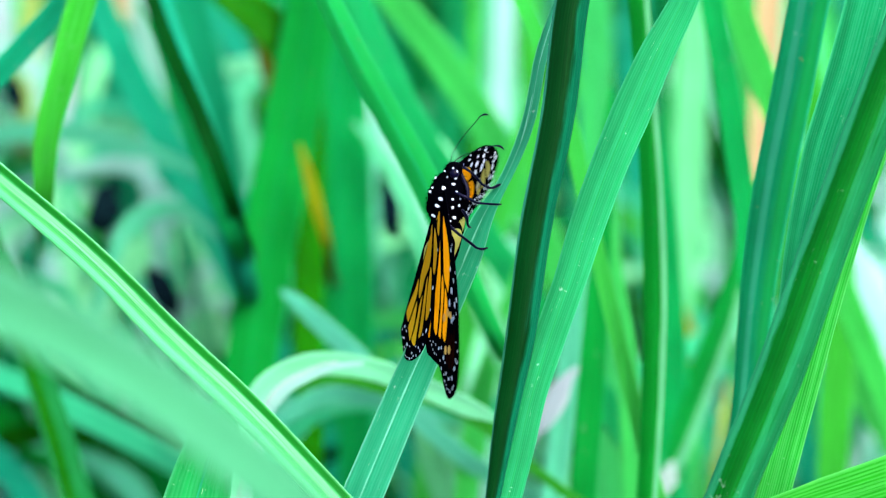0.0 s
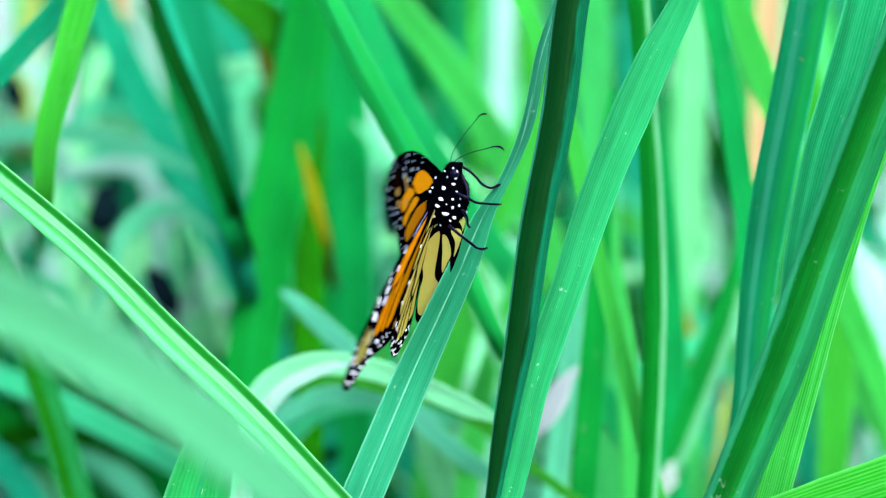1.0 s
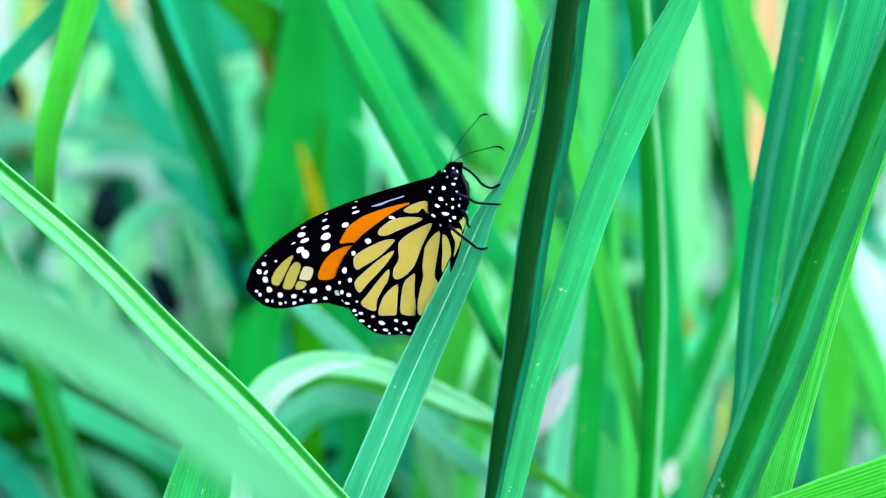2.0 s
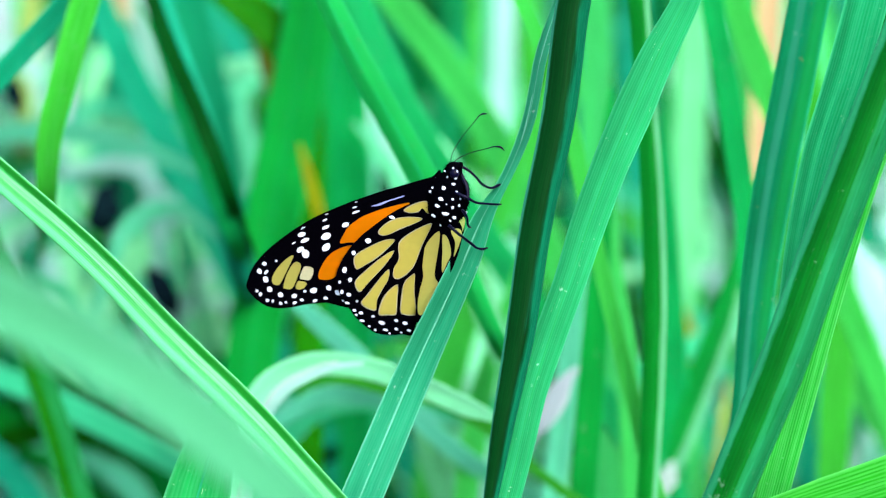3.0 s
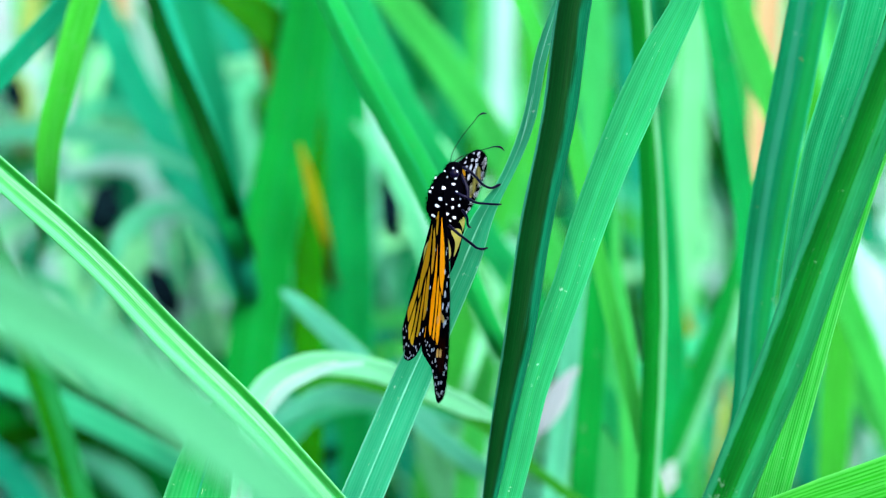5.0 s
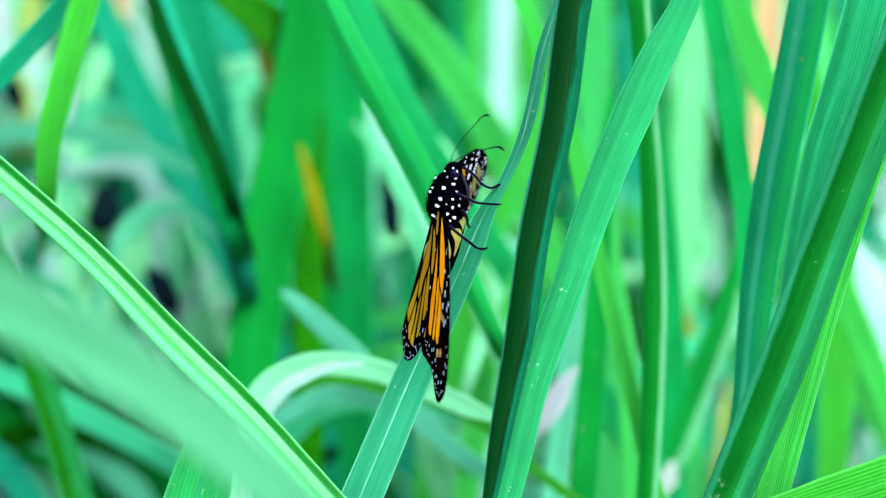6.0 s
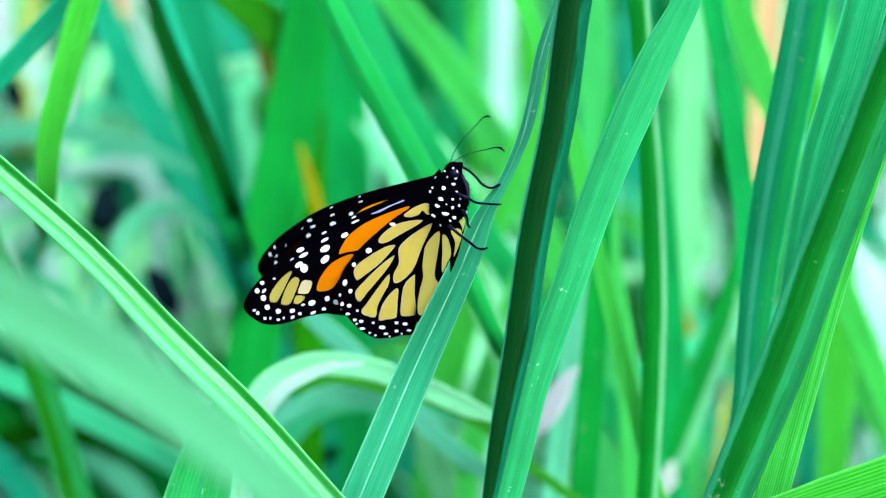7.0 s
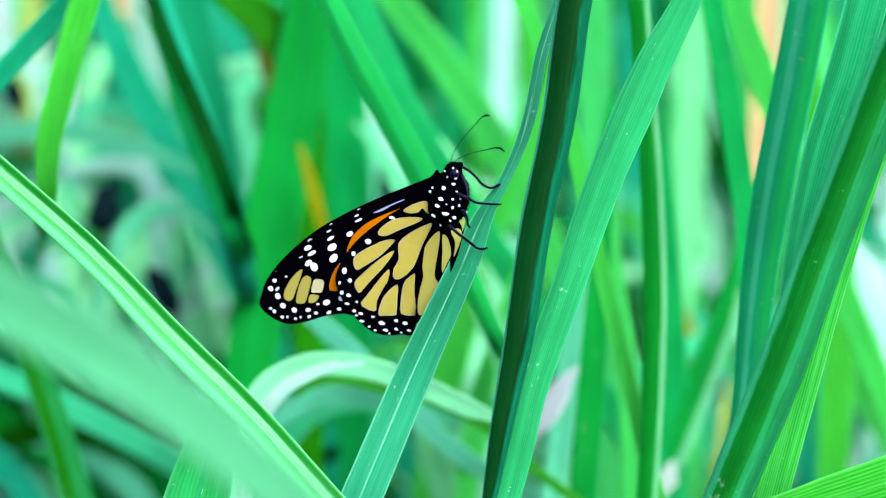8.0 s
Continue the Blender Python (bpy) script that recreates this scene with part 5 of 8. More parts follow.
# Black and dark blade ends put where the thicket only has shade.
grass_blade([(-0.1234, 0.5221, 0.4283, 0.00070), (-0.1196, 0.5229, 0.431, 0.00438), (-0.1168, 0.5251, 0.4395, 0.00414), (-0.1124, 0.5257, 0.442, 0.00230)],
            GAP_SHADE, -16, 10, 0.0026, "black blade end standing in for a dark gap, far out of focus", back=0.5)
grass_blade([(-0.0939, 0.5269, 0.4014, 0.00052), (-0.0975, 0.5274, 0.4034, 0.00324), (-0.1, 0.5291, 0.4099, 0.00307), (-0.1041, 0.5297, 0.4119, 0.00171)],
            GAP_SHADE, -8, 10, 0.0026, "black blade end standing in for a dark gap, far out of focus", back=0.5)
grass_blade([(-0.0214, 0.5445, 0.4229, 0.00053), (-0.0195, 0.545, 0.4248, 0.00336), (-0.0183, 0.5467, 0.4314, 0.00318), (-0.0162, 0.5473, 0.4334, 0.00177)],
            GAP_SHADE, 16, 10, 0.0027, "black blade end standing in for a dark gap, far out of focus", back=0.5)
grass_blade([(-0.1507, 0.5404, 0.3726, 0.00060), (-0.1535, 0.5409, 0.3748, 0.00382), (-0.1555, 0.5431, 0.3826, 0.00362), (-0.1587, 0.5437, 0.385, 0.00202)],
            LEAF_SHADE, -3, 10, 0.0027, "blade end painted dark green for shade, far out of focus", back=0.5)
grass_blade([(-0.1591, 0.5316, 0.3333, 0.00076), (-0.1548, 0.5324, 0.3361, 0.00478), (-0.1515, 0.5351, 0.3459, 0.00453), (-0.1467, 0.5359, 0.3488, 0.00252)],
            LEAF_SHADE, 0, 10, 0.0027, "blade end painted dark green for shade, far out of focus", back=0.5)
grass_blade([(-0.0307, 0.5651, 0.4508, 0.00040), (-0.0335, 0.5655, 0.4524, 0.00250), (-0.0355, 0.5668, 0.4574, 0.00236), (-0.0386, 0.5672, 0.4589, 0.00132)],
            LEAF_SHADE, -4, 10, 0.0027, "blade end painted dark green for shade, far out of focus", back=0.5)
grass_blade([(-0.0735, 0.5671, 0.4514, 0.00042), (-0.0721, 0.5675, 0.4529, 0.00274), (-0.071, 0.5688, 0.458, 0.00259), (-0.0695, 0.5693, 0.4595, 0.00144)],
            LEAF_SHADE, -24, 10, 0.0026, "blade end painted dark green for shade, far out of focus", back=0.5)
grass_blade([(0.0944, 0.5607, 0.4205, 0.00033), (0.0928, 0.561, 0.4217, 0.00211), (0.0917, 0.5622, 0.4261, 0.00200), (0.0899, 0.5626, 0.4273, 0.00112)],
            LEAF_SHADE, 0, 10, 0.0026, "blade end painted dark green for shade, far out of focus", back=0.5)
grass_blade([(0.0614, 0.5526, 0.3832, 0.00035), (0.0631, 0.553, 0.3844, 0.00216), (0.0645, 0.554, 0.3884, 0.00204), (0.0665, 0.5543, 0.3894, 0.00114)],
            LEAF_SHADE, -27, 10, 0.0026, "blade end painted dark green for shade, far out of focus", back=0.5)
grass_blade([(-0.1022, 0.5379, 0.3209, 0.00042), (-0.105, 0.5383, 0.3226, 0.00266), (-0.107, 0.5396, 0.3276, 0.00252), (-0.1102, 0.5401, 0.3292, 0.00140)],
            LEAF_SHADE, -20, 10, 0.0027, "blade end painted dark green for shade, far out of focus", back=0.5)
grass_blade([(-0.0914, 0.4187, 0.4488, 0.00127), (-0.0893, 0.4212, 0.4582, 0.00211), (-0.084, 0.423, 0.4651, 0.00247), (-0.0769, 0.4236, 0.4675, 0.00248), (-0.0697, 0.423, 0.4649, 0.00214), (-0.0645, 0.4211, 0.458, 0.00156)],
            LEAF_SHEEN, 17, 8, 0.0075, "silvery curled blade end, out of focus", back=0.25)
grass_blade([(-0.1481, 0.4396, 0.4325, 0.00169), (-0.149, 0.4414, 0.4391, 0.00280), (-0.146, 0.443, 0.4453, 0.00330), (-0.1396, 0.4442, 0.4496, 0.00331), (-0.1317, 0.4447, 0.4513, 0.00285), (-0.1235, 0.4442, 0.4497, 0.00208)],
            LEAF_LIGHT, 28, 8, 0.0076, "light green curled blade end, out of focus", back=0.25)
grass_blade([(-0.1321, 0.5273, 0.4481, 0.00138), (-0.1332, 0.5292, 0.4547, 0.00229), (-0.1311, 0.5309, 0.461, 0.00270), (-0.1263, 0.5322, 0.466, 0.00271), (-0.1197, 0.5329, 0.4686, 0.00233), (-0.1126, 0.5329, 0.4683, 0.00170)],
            LEAF_HOST, -1, 8, 0.0079, "sea-green curled blade end, out of focus", back=0.25)
grass_blade([(-0.1529, 0.5258, 0.4128, 0.00172), (-0.1534, 0.5271, 0.4178, 0.00286), (-0.1514, 0.5285, 0.4226, 0.00337), (-0.1472, 0.5293, 0.4258, 0.00338), (-0.1419, 0.5295, 0.4267, 0.00290), (-0.1368, 0.5291, 0.4251, 0.00213)],
            LEAF_SHEEN, 22, 8, 0.0079, "silvery curled blade end, out of focus", back=0.25)
grass_blade([(-0.1301, 0.4115, 0.4484, 0.00146), (-0.129, 0.4125, 0.4523, 0.00244), (-0.1263, 0.4132, 0.4552, 0.00286), (-0.1226, 0.4135, 0.4561, 0.00288), (-0.119, 0.4132, 0.4551, 0.00248), (-0.1164, 0.4125, 0.4522, 0.00180)],
            LEAF_BLUE, 2, 8, 0.0075, "blue-green curled blade end, out of focus", back=0.25)
grass_blade([(-0.0629, 0.5585, 0.4595, 0.00146), (-0.063, 0.5591, 0.4623, 0.00245), (-0.0648, 0.5598, 0.4647, 0.00288), (-0.0682, 0.5602, 0.4662, 0.00289), (-0.072, 0.5603, 0.4665, 0.00249), (-0.0756, 0.5599, 0.4654, 0.00181)],
            LEAF_DEEP, -3, 8, 0.008, "deep green curled blade end, out of focus", back=0.25)
grass_blade([(-0.0701, 0.5463, 0.3922, 0.00114), (-0.071, 0.5471, 0.3954, 0.00188), (-0.0728, 0.5479, 0.3982, 0.00221), (-0.0752, 0.5486, 0.4008, 0.00223), (-0.078, 0.5491, 0.4028, 0.00192), (-0.0813, 0.5495, 0.4041, 0.00140)],
            LEAF_SHEEN, 23, 8, 0.008, "silvery curled blade end, out of focus", back=0.25)
grass_blade([(-0.1089, 0.5626, 0.4109, 0.00094), (-0.1054, 0.5642, 0.4167, 0.00157), (-0.0998, 0.5653, 0.4206, 0.00184), (-0.0929, 0.5654, 0.4213, 0.00185), (-0.0864, 0.5649, 0.4189, 0.00160), (-0.0817, 0.5635, 0.4141, 0.00117)],
            LEAF_LIGHT, 1, 8, 0.0079, "light green curled blade end, out of focus", back=0.25)
grass_blade([(-0.0912, 0.5543, 0.3774, 0.00185), (-0.093, 0.5553, 0.3814, 0.00307), (-0.0933, 0.5565, 0.3857, 0.00362), (-0.0922, 0.5577, 0.3898, 0.00364), (-0.0897, 0.5587, 0.3935, 0.00313), (-0.0861, 0.5594, 0.3964, 0.00227)],
            LEAF_HOST, 20, 8, 0.0079, "sea-green curled blade end, out of focus", back=0.25)
grass_blade([(-0.135, 0.4975, 0.4093, 0.00142), (-0.1341, 0.4984, 0.4125, 0.00237), (-0.1339, 0.4993, 0.4161, 0.00279), (-0.1345, 0.5002, 0.4195, 0.00281), (-0.136, 0.501, 0.4226, 0.00241), (-0.138, 0.5018, 0.4252, 0.00176)],
            LEAF_SHEEN, 3, 8, 0.0078, "silvery curled blade end, out of focus", back=0.25)
grass_blade([(-0.0866, 0.559, 0.4303, 0.00110), (-0.0879, 0.5609, 0.4373, 0.00183), (-0.0914, 0.5624, 0.4434, 0.00214), (-0.0967, 0.5635, 0.4473, 0.00215), (-0.1032, 0.5639, 0.4488, 0.00185), (-0.1095, 0.5635, 0.4474, 0.00134)],
            LEAF_BLUE, 28, 8, 0.008, "blue-green curled blade end, out of focus", back=0.25)
grass_blade([(-0.1603, 0.5581, 0.4319, 0.00128), (-0.1567, 0.5599, 0.4383, 0.00214), (-0.1506, 0.561, 0.4427, 0.00252), (-0.1435, 0.5614, 0.4441, 0.00253), (-0.1361, 0.561, 0.4425, 0.00217), (-0.1301, 0.5599, 0.4382, 0.00159)],
            LEAF_DEEP, 11, 8, 0.008, "deep green curled blade end, out of focus", back=0.25)
grass_blade([(-0.1008, 0.5175, 0.3963, 0.00121), (-0.0998, 0.5179, 0.3979, 0.00202), (-0.0979, 0.5183, 0.3992, 0.00237), (-0.0957, 0.5186, 0.4002, 0.00239), (-0.0931, 0.5186, 0.4004, 0.00204), (-0.0905, 0.5184, 0.4, 0.00149)],
            LEAF_SHEEN, 22, 8, 0.0079, "silvery curled blade end, out of focus", back=0.25)
grass_blade([(-0.1466, 0.5723, 0.4491, 0.00112), (-0.1481, 0.5738, 0.455, 0.00186), (-0.1476, 0.5755, 0.4612, 0.00220), (-0.1452, 0.5769, 0.4667, 0.00220), (-0.1412, 0.5779, 0.4706, 0.00189), (-0.1364, 0.5785, 0.4723, 0.00137)],
            LEAF_LIGHT, -1, 8, 0.008, "light green curled blade end, out of focus", back=0.25)
grass_blade([(-0.0477, 0.4642, 0.4553, 0.00092), (-0.0472, 0.4653, 0.4595, 0.00152), (-0.0478, 0.4664, 0.4636, 0.00179), (-0.0497, 0.4674, 0.4674, 0.00180), (-0.0528, 0.4683, 0.4705, 0.00155), (-0.0567, 0.4688, 0.4725, 0.00113)],
            LEAF_HOST, -8, 8, 0.0077, "sea-green curled blade end, out of focus", back=0.25)
grass_blade([(-0.1362, 0.4905, 0.4832, 0.00139), (-0.1387, 0.4922, 0.4898, 0.00232), (-0.1431, 0.4936, 0.4948, 0.00273), (-0.1488, 0.4942, 0.4975, 0.00275), (-0.1547, 0.4943, 0.4978, 0.00236), (-0.1605, 0.4937, 0.4955, 0.00172)],
            LEAF_SHEEN, 3, 8, 0.0077, "silvery curled blade end, out of focus", back=0.25)
grass_blade([(-0.0869, 0.4844, 0.4464, 0.00141), (-0.0871, 0.4849, 0.4486, 0.00235), (-0.0868, 0.4855, 0.4509, 0.00275), (-0.086, 0.4861, 0.453, 0.00276), (-0.0849, 0.4866, 0.4548, 0.00238), (-0.0834, 0.487, 0.4564, 0.00173)],
            LEAF_BLUE, 29, 8, 0.0077, "blue-green curled blade end, out of focus", back=0.25)
grass_blade([(-0.1078, 0.4323, 0.4324, 0.00105), (-0.1091, 0.4333, 0.4365, 0.00176), (-0.1113, 0.4342, 0.4399, 0.00206), (-0.1143, 0.435, 0.4425, 0.00207), (-0.118, 0.4354, 0.4441, 0.00178), (-0.1219, 0.4355, 0.4443, 0.00130)],
            LEAF_DEEP, -6, 8, 0.0076, "deep green curled blade end, out of focus", back=0.25)
grass_blade([(-0.0706, 0.4691, 0.4455, 0.00157), (-0.0683, 0.4703, 0.4502, 0.00259), (-0.0642, 0.4712, 0.4532, 0.00305), (-0.0592, 0.4713, 0.4539, 0.00307), (-0.0544, 0.4708, 0.4521, 0.00264), (-0.0511, 0.4697, 0.4481, 0.00192)],
            LEAF_SHEEN, 2, 8, 0.0077, "silvery curled blade end, out of focus", back=0.25)
grass_blade([(-0.049, 0.4151, 0.4892, 0.00153), (-0.0477, 0.4169, 0.4957, 0.00257), (-0.0501, 0.4185, 0.5018, 0.00302), (-0.0553, 0.4198, 0.5065, 0.00303), (-0.0624, 0.4203, 0.5085, 0.00260), (-0.0699, 0.42, 0.5074, 0.00189)],
            LEAF_LIGHT, -6, 8, 0.0075, "light green curled blade end, out of focus", back=0.25)
grass_blade([(-0.0961, 0.4738, 0.4493, 0.00131), (-0.0975, 0.4761, 0.4578, 0.00218), (-0.1018, 0.4778, 0.4644, 0.00257), (-0.108, 0.4787, 0.4673, 0.00258), (-0.1145, 0.4783, 0.4659, 0.00221), (-0.1197, 0.4768, 0.4605, 0.00162)],
            LEAF_HOST, 15, 8, 0.0077, "sea-green curled blade end, out of focus", back=0.25)
grass_blade([(-0.1613, 0.5205, 0.4224, 0.00161), (-0.1621, 0.5216, 0.4261, 0.00267), (-0.1611, 0.5225, 0.4296, 0.00314), (-0.1584, 0.5234, 0.4329, 0.00316), (-0.1543, 0.5241, 0.4354, 0.00271), (-0.1495, 0.5245, 0.4369, 0.00197)],
            LEAF_SHEEN, 2, 8, 0.0079, "silvery curled blade end, out of focus", back=0.25)
grass_blade([(-0.0688, 0.4188, 0.4896, 0.00154), (-0.0691, 0.4201, 0.4941, 0.00255), (-0.0705, 0.4212, 0.4981, 0.00300), (-0.0729, 0.4221, 0.5014, 0.00301), (-0.0758, 0.4227, 0.5038, 0.00258), (-0.0791, 0.4229, 0.5048, 0.00188)],
            LEAF_BLUE, 20, 8, 0.0075, "blue-green curled blade end, out of focus", back=0.25)
grass_blade([(-0.0877, 0.5581, 0.4134, 0.00124), (-0.0889, 0.5592, 0.4171, 0.00206), (-0.0883, 0.5602, 0.421, 0.00242), (-0.086, 0.5612, 0.4244, 0.00243), (-0.0822, 0.5618, 0.4269, 0.00208), (-0.0776, 0.5621, 0.4281, 0.00153)],
            LEAF_DEEP, -8, 8, 0.008, "deep green curled blade end, out of focus", back=0.25)
grass_blade([(-0.0949, 0.5204, 0.3929, 0.00173), (-0.0925, 0.5219, 0.3978, 0.00288), (-0.0883, 0.5228, 0.4013, 0.00338), (-0.083, 0.5231, 0.4026, 0.00339), (-0.0776, 0.5228, 0.4016, 0.00292), (-0.0733, 0.522, 0.3984, 0.00213)],
            LEAF_SHEEN, 15, 8, 0.0079, "silvery curled blade end, out of focus", back=0.25)
grass_blade([(-0.0616, 0.4465, 0.4169, 0.00087), (-0.063, 0.4471, 0.4192, 0.00145), (-0.065, 0.4476, 0.4212, 0.00171), (-0.0677, 0.4481, 0.4229, 0.00172), (-0.0709, 0.4484, 0.424, 0.00148), (-0.0743, 0.4486, 0.4248, 0.00107)],
            LEAF_LIGHT, 12, 8, 0.0076, "light green curled blade end, out of focus", back=0.25)
grass_blade([(-0.1264, 0.4717, 0.4133, 0.00175), (-0.1269, 0.4722, 0.415, 0.00293), (-0.1278, 0.4726, 0.4164, 0.00343), (-0.1292, 0.473, 0.4177, 0.00346), (-0.1308, 0.4732, 0.4187, 0.00297), (-0.1326, 0.4734, 0.4194, 0.00217)],
            LEAF_HOST, 2, 8, 0.0077, "sea-green curled blade end, out of focus", back=0.25)
grass_blade([(-0.0984, 0.4548, 0.4621, 0.00157), (-0.099, 0.456, 0.4665, 0.00261), (-0.0984, 0.4572, 0.471, 0.00307), (-0.0966, 0.4583, 0.4752, 0.00308), (-0.0939, 0.4592, 0.4784, 0.00265), (-0.0903, 0.4597, 0.4805, 0.00193)],
            LEAF_SHEEN, 0, 8, 0.0076, "silvery curled blade end, out of focus", back=0.25)
grass_blade([(-0.0921, 0.4395, 0.4732, 0.00119), (-0.093, 0.4409, 0.4783, 0.00197), (-0.0911, 0.4423, 0.4834, 0.00231), (-0.0867, 0.4434, 0.4874, 0.00232), (-0.0807, 0.444, 0.4897, 0.00199), (-0.0738, 0.444, 0.49, 0.00145)],
            LEAF_BLUE, 10, 8, 0.0076, "blue-green curled blade end, out of focus", back=0.25)
grass_blade([(-0.0618, 0.5656, 0.4456, 0.00105), (-0.0613, 0.5663, 0.4484, 0.00174), (-0.0621, 0.567, 0.451, 0.00204), (-0.064, 0.5676, 0.4535, 0.00205), (-0.0666, 0.5682, 0.4553, 0.00177), (-0.07, 0.5684, 0.4565, 0.00129)],
            LEAF_DEEP, 16, 8, 0.0079, "deep green curled blade end, out of focus", back=0.25)
grass_blade([(0.0258, 0.5485, 0.3843, 0.00115), (0.0274, 0.5505, 0.3918, 0.00191), (0.0252, 0.5524, 0.3989, 0.00225), (0.0197, 0.554, 0.4045, 0.00226), (0.0121, 0.5547, 0.4075, 0.00194), (0.0037, 0.5545, 0.4069, 0.00142)],
            LEAF_LIGHT, 11, 8, 0.0079, "light green curled blade end, out of focus", back=0.25)
grass_blade([(0.0817, 0.5489, 0.4022, 0.00186), (0.0821, 0.5505, 0.4084, 0.00311), (0.0808, 0.5521, 0.4142, 0.00364), (0.0779, 0.5535, 0.419, 0.00367), (0.0737, 0.5543, 0.4219, 0.00315), (0.069, 0.5544, 0.4226, 0.00229)],
            LEAF_LIME, 12, 8, 0.008, "lime green curled blade end, out of focus", back=0.25)
grass_blade([(0.0715, 0.461, 0.4293, 0.00141), (0.0714, 0.4633, 0.4379, 0.00234), (0.0687, 0.4655, 0.4459, 0.00275), (0.064, 0.4671, 0.452, 0.00277), (0.0582, 0.468, 0.4553, 0.00238), (0.0516, 0.468, 0.4556, 0.00173)],
            LEAF_HOST, 16, 8, 0.0077, "sea-green curled blade end, out of focus", back=0.25)
grass_blade([(0.0304, 0.5368, 0.4088, 0.00122), (0.0333, 0.538, 0.4131, 0.00204), (0.0381, 0.5388, 0.4161, 0.00240), (0.0441, 0.5392, 0.4174, 0.00242), (0.0502, 0.5391, 0.417, 0.00207), (0.0556, 0.5384, 0.4148, 0.00151)],
            LEAF_LIGHT, 0, 8, 0.008, "light green curled blade end, out of focus", back=0.25)
grass_blade([(0.0593, 0.3873, 0.3985, 0.00121), (0.0613, 0.3893, 0.4059, 0.00202), (0.0595, 0.3913, 0.4133, 0.00236), (0.0541, 0.3927, 0.4191, 0.00238), (0.0466, 0.3935, 0.4218, 0.00204), (0.0386, 0.3932, 0.4208, 0.00149)],
            LEAF_DEEP, 13, 8, 0.0075, "deep green curled blade end, out of focus", back=0.25)
grass_blade([(0.047, 0.4964, 0.4052, 0.00098), (0.0449, 0.4977, 0.4102, 0.00162), (0.0416, 0.4988, 0.4142, 0.00190), (0.0374, 0.4996, 0.4171, 0.00192), (0.0329, 0.5, 0.4184, 0.00164), (0.0281, 0.4998, 0.4182, 0.00120)],
            LEAF_LIGHT, 4, 8, 0.0078, "light green curled blade end, out of focus", back=0.25)
grass_blade([(0.0047, 0.5339, 0.3686, 0.00130), (0.0059, 0.536, 0.3765, 0.00217), (0.0096, 0.5379, 0.3833, 0.00256), (0.0152, 0.5391, 0.3878, 0.00257), (0.0218, 0.5395, 0.3894, 0.00221), (0.0284, 0.5391, 0.3878, 0.00161)],
            LEAF_LIME, -6, 8, 0.008, "lime green curled blade end, out of focus", back=0.25)
grass_blade([(0.0907, 0.451, 0.4063, 0.00145), (0.0894, 0.4521, 0.4099, 0.00240), (0.0867, 0.4528, 0.4128, 0.00281), (0.0831, 0.4533, 0.4147, 0.00284), (0.0788, 0.4536, 0.4155, 0.00244), (0.0744, 0.4533, 0.415, 0.00178)],
            LEAF_HOST, 10, 8, 0.0077, "sea-green curled blade end, out of focus", back=0.25)
grass_blade([(-0.0033, 0.5545, 0.4046, 0.00186), (-0.0047, 0.5558, 0.4093, 0.00309), (-0.0033, 0.5571, 0.414, 0.00363), (0.0004, 0.5582, 0.4179, 0.00365), (0.006, 0.5588, 0.4204, 0.00313), (0.0123, 0.5589, 0.421, 0.00228)],
            LEAF_LIGHT, 8, 8, 0.0079, "light green curled blade end, out of focus", back=0.25)
grass_blade([(0.0336, 0.4275, 0.4148, 0.00158), (0.0329, 0.4289, 0.4198, 0.00264), (0.0345, 0.4301, 0.4243, 0.00310), (0.0383, 0.4311, 0.4277, 0.00312), (0.0434, 0.4315, 0.4291, 0.00268), (0.0485, 0.4312, 0.4282, 0.00196)],
            LEAF_DEEP, 11, 8, 0.0076, "deep green curled blade end, out of focus", back=0.25)
grass_blade([(0.0943, 0.5593, 0.4007, 0.00093), (0.096, 0.561, 0.4075, 0.00153), (0.0962, 0.563, 0.4148, 0.00180), (0.0946, 0.5649, 0.4217, 0.00181), (0.0915, 0.5665, 0.4278, 0.00156), (0.0873, 0.5678, 0.4323, 0.00114)],
            LEAF_LIGHT, 7, 8, 0.008, "light green curled blade end, out of focus", back=0.25)
grass_blade([(0.0728, 0.5011, 0.423, 0.00154), (0.0723, 0.5023, 0.4272, 0.00256), (0.0706, 0.5033, 0.431, 0.00301), (0.0678, 0.5041, 0.4341, 0.00303), (0.0643, 0.5046, 0.4363, 0.00261), (0.0603, 0.5049, 0.4373, 0.00190)],
            LEAF_LIME, 9, 8, 0.0078, "lime green curled blade end, out of focus", back=0.25)
grass_blade([(0.0135, 0.4288, 0.4056, 0.00153), (0.0142, 0.4298, 0.4097, 0.00255), (0.0157, 0.4308, 0.4135, 0.00300), (0.0179, 0.4317, 0.4168, 0.00301), (0.0208, 0.4324, 0.4193, 0.00260), (0.0242, 0.4329, 0.4209, 0.00189)],
            LEAF_HOST, 19, 8, 0.0076, "sea-green curled blade end, out of focus", back=0.25)
grass_blade([(0.0682, 0.5441, 0.3489, 0.00121), (0.0662, 0.5453, 0.3533, 0.00204), (0.0627, 0.5462, 0.357, 0.00238), (0.0583, 0.5468, 0.3588, 0.00240), (0.0536, 0.5468, 0.3588, 0.00206), (0.0491, 0.5462, 0.357, 0.00151)],
            LEAF_LIGHT, -4, 8, 0.0079, "light green curled blade end, out of focus", back=0.25)
grass_blade([(0.0457, 0.4596, 0.4238, 0.00164), (0.0464, 0.4607, 0.4281, 0.00273), (0.046, 0.4619, 0.4324, 0.00320), (0.0448, 0.4629, 0.4364, 0.00323), (0.043, 0.4638, 0.44, 0.00277), (0.0406, 0.4646, 0.4428, 0.00202)],
            LEAF_DEEP, 17, 8, 0.0077, "deep green curled blade end, out of focus", back=0.25)
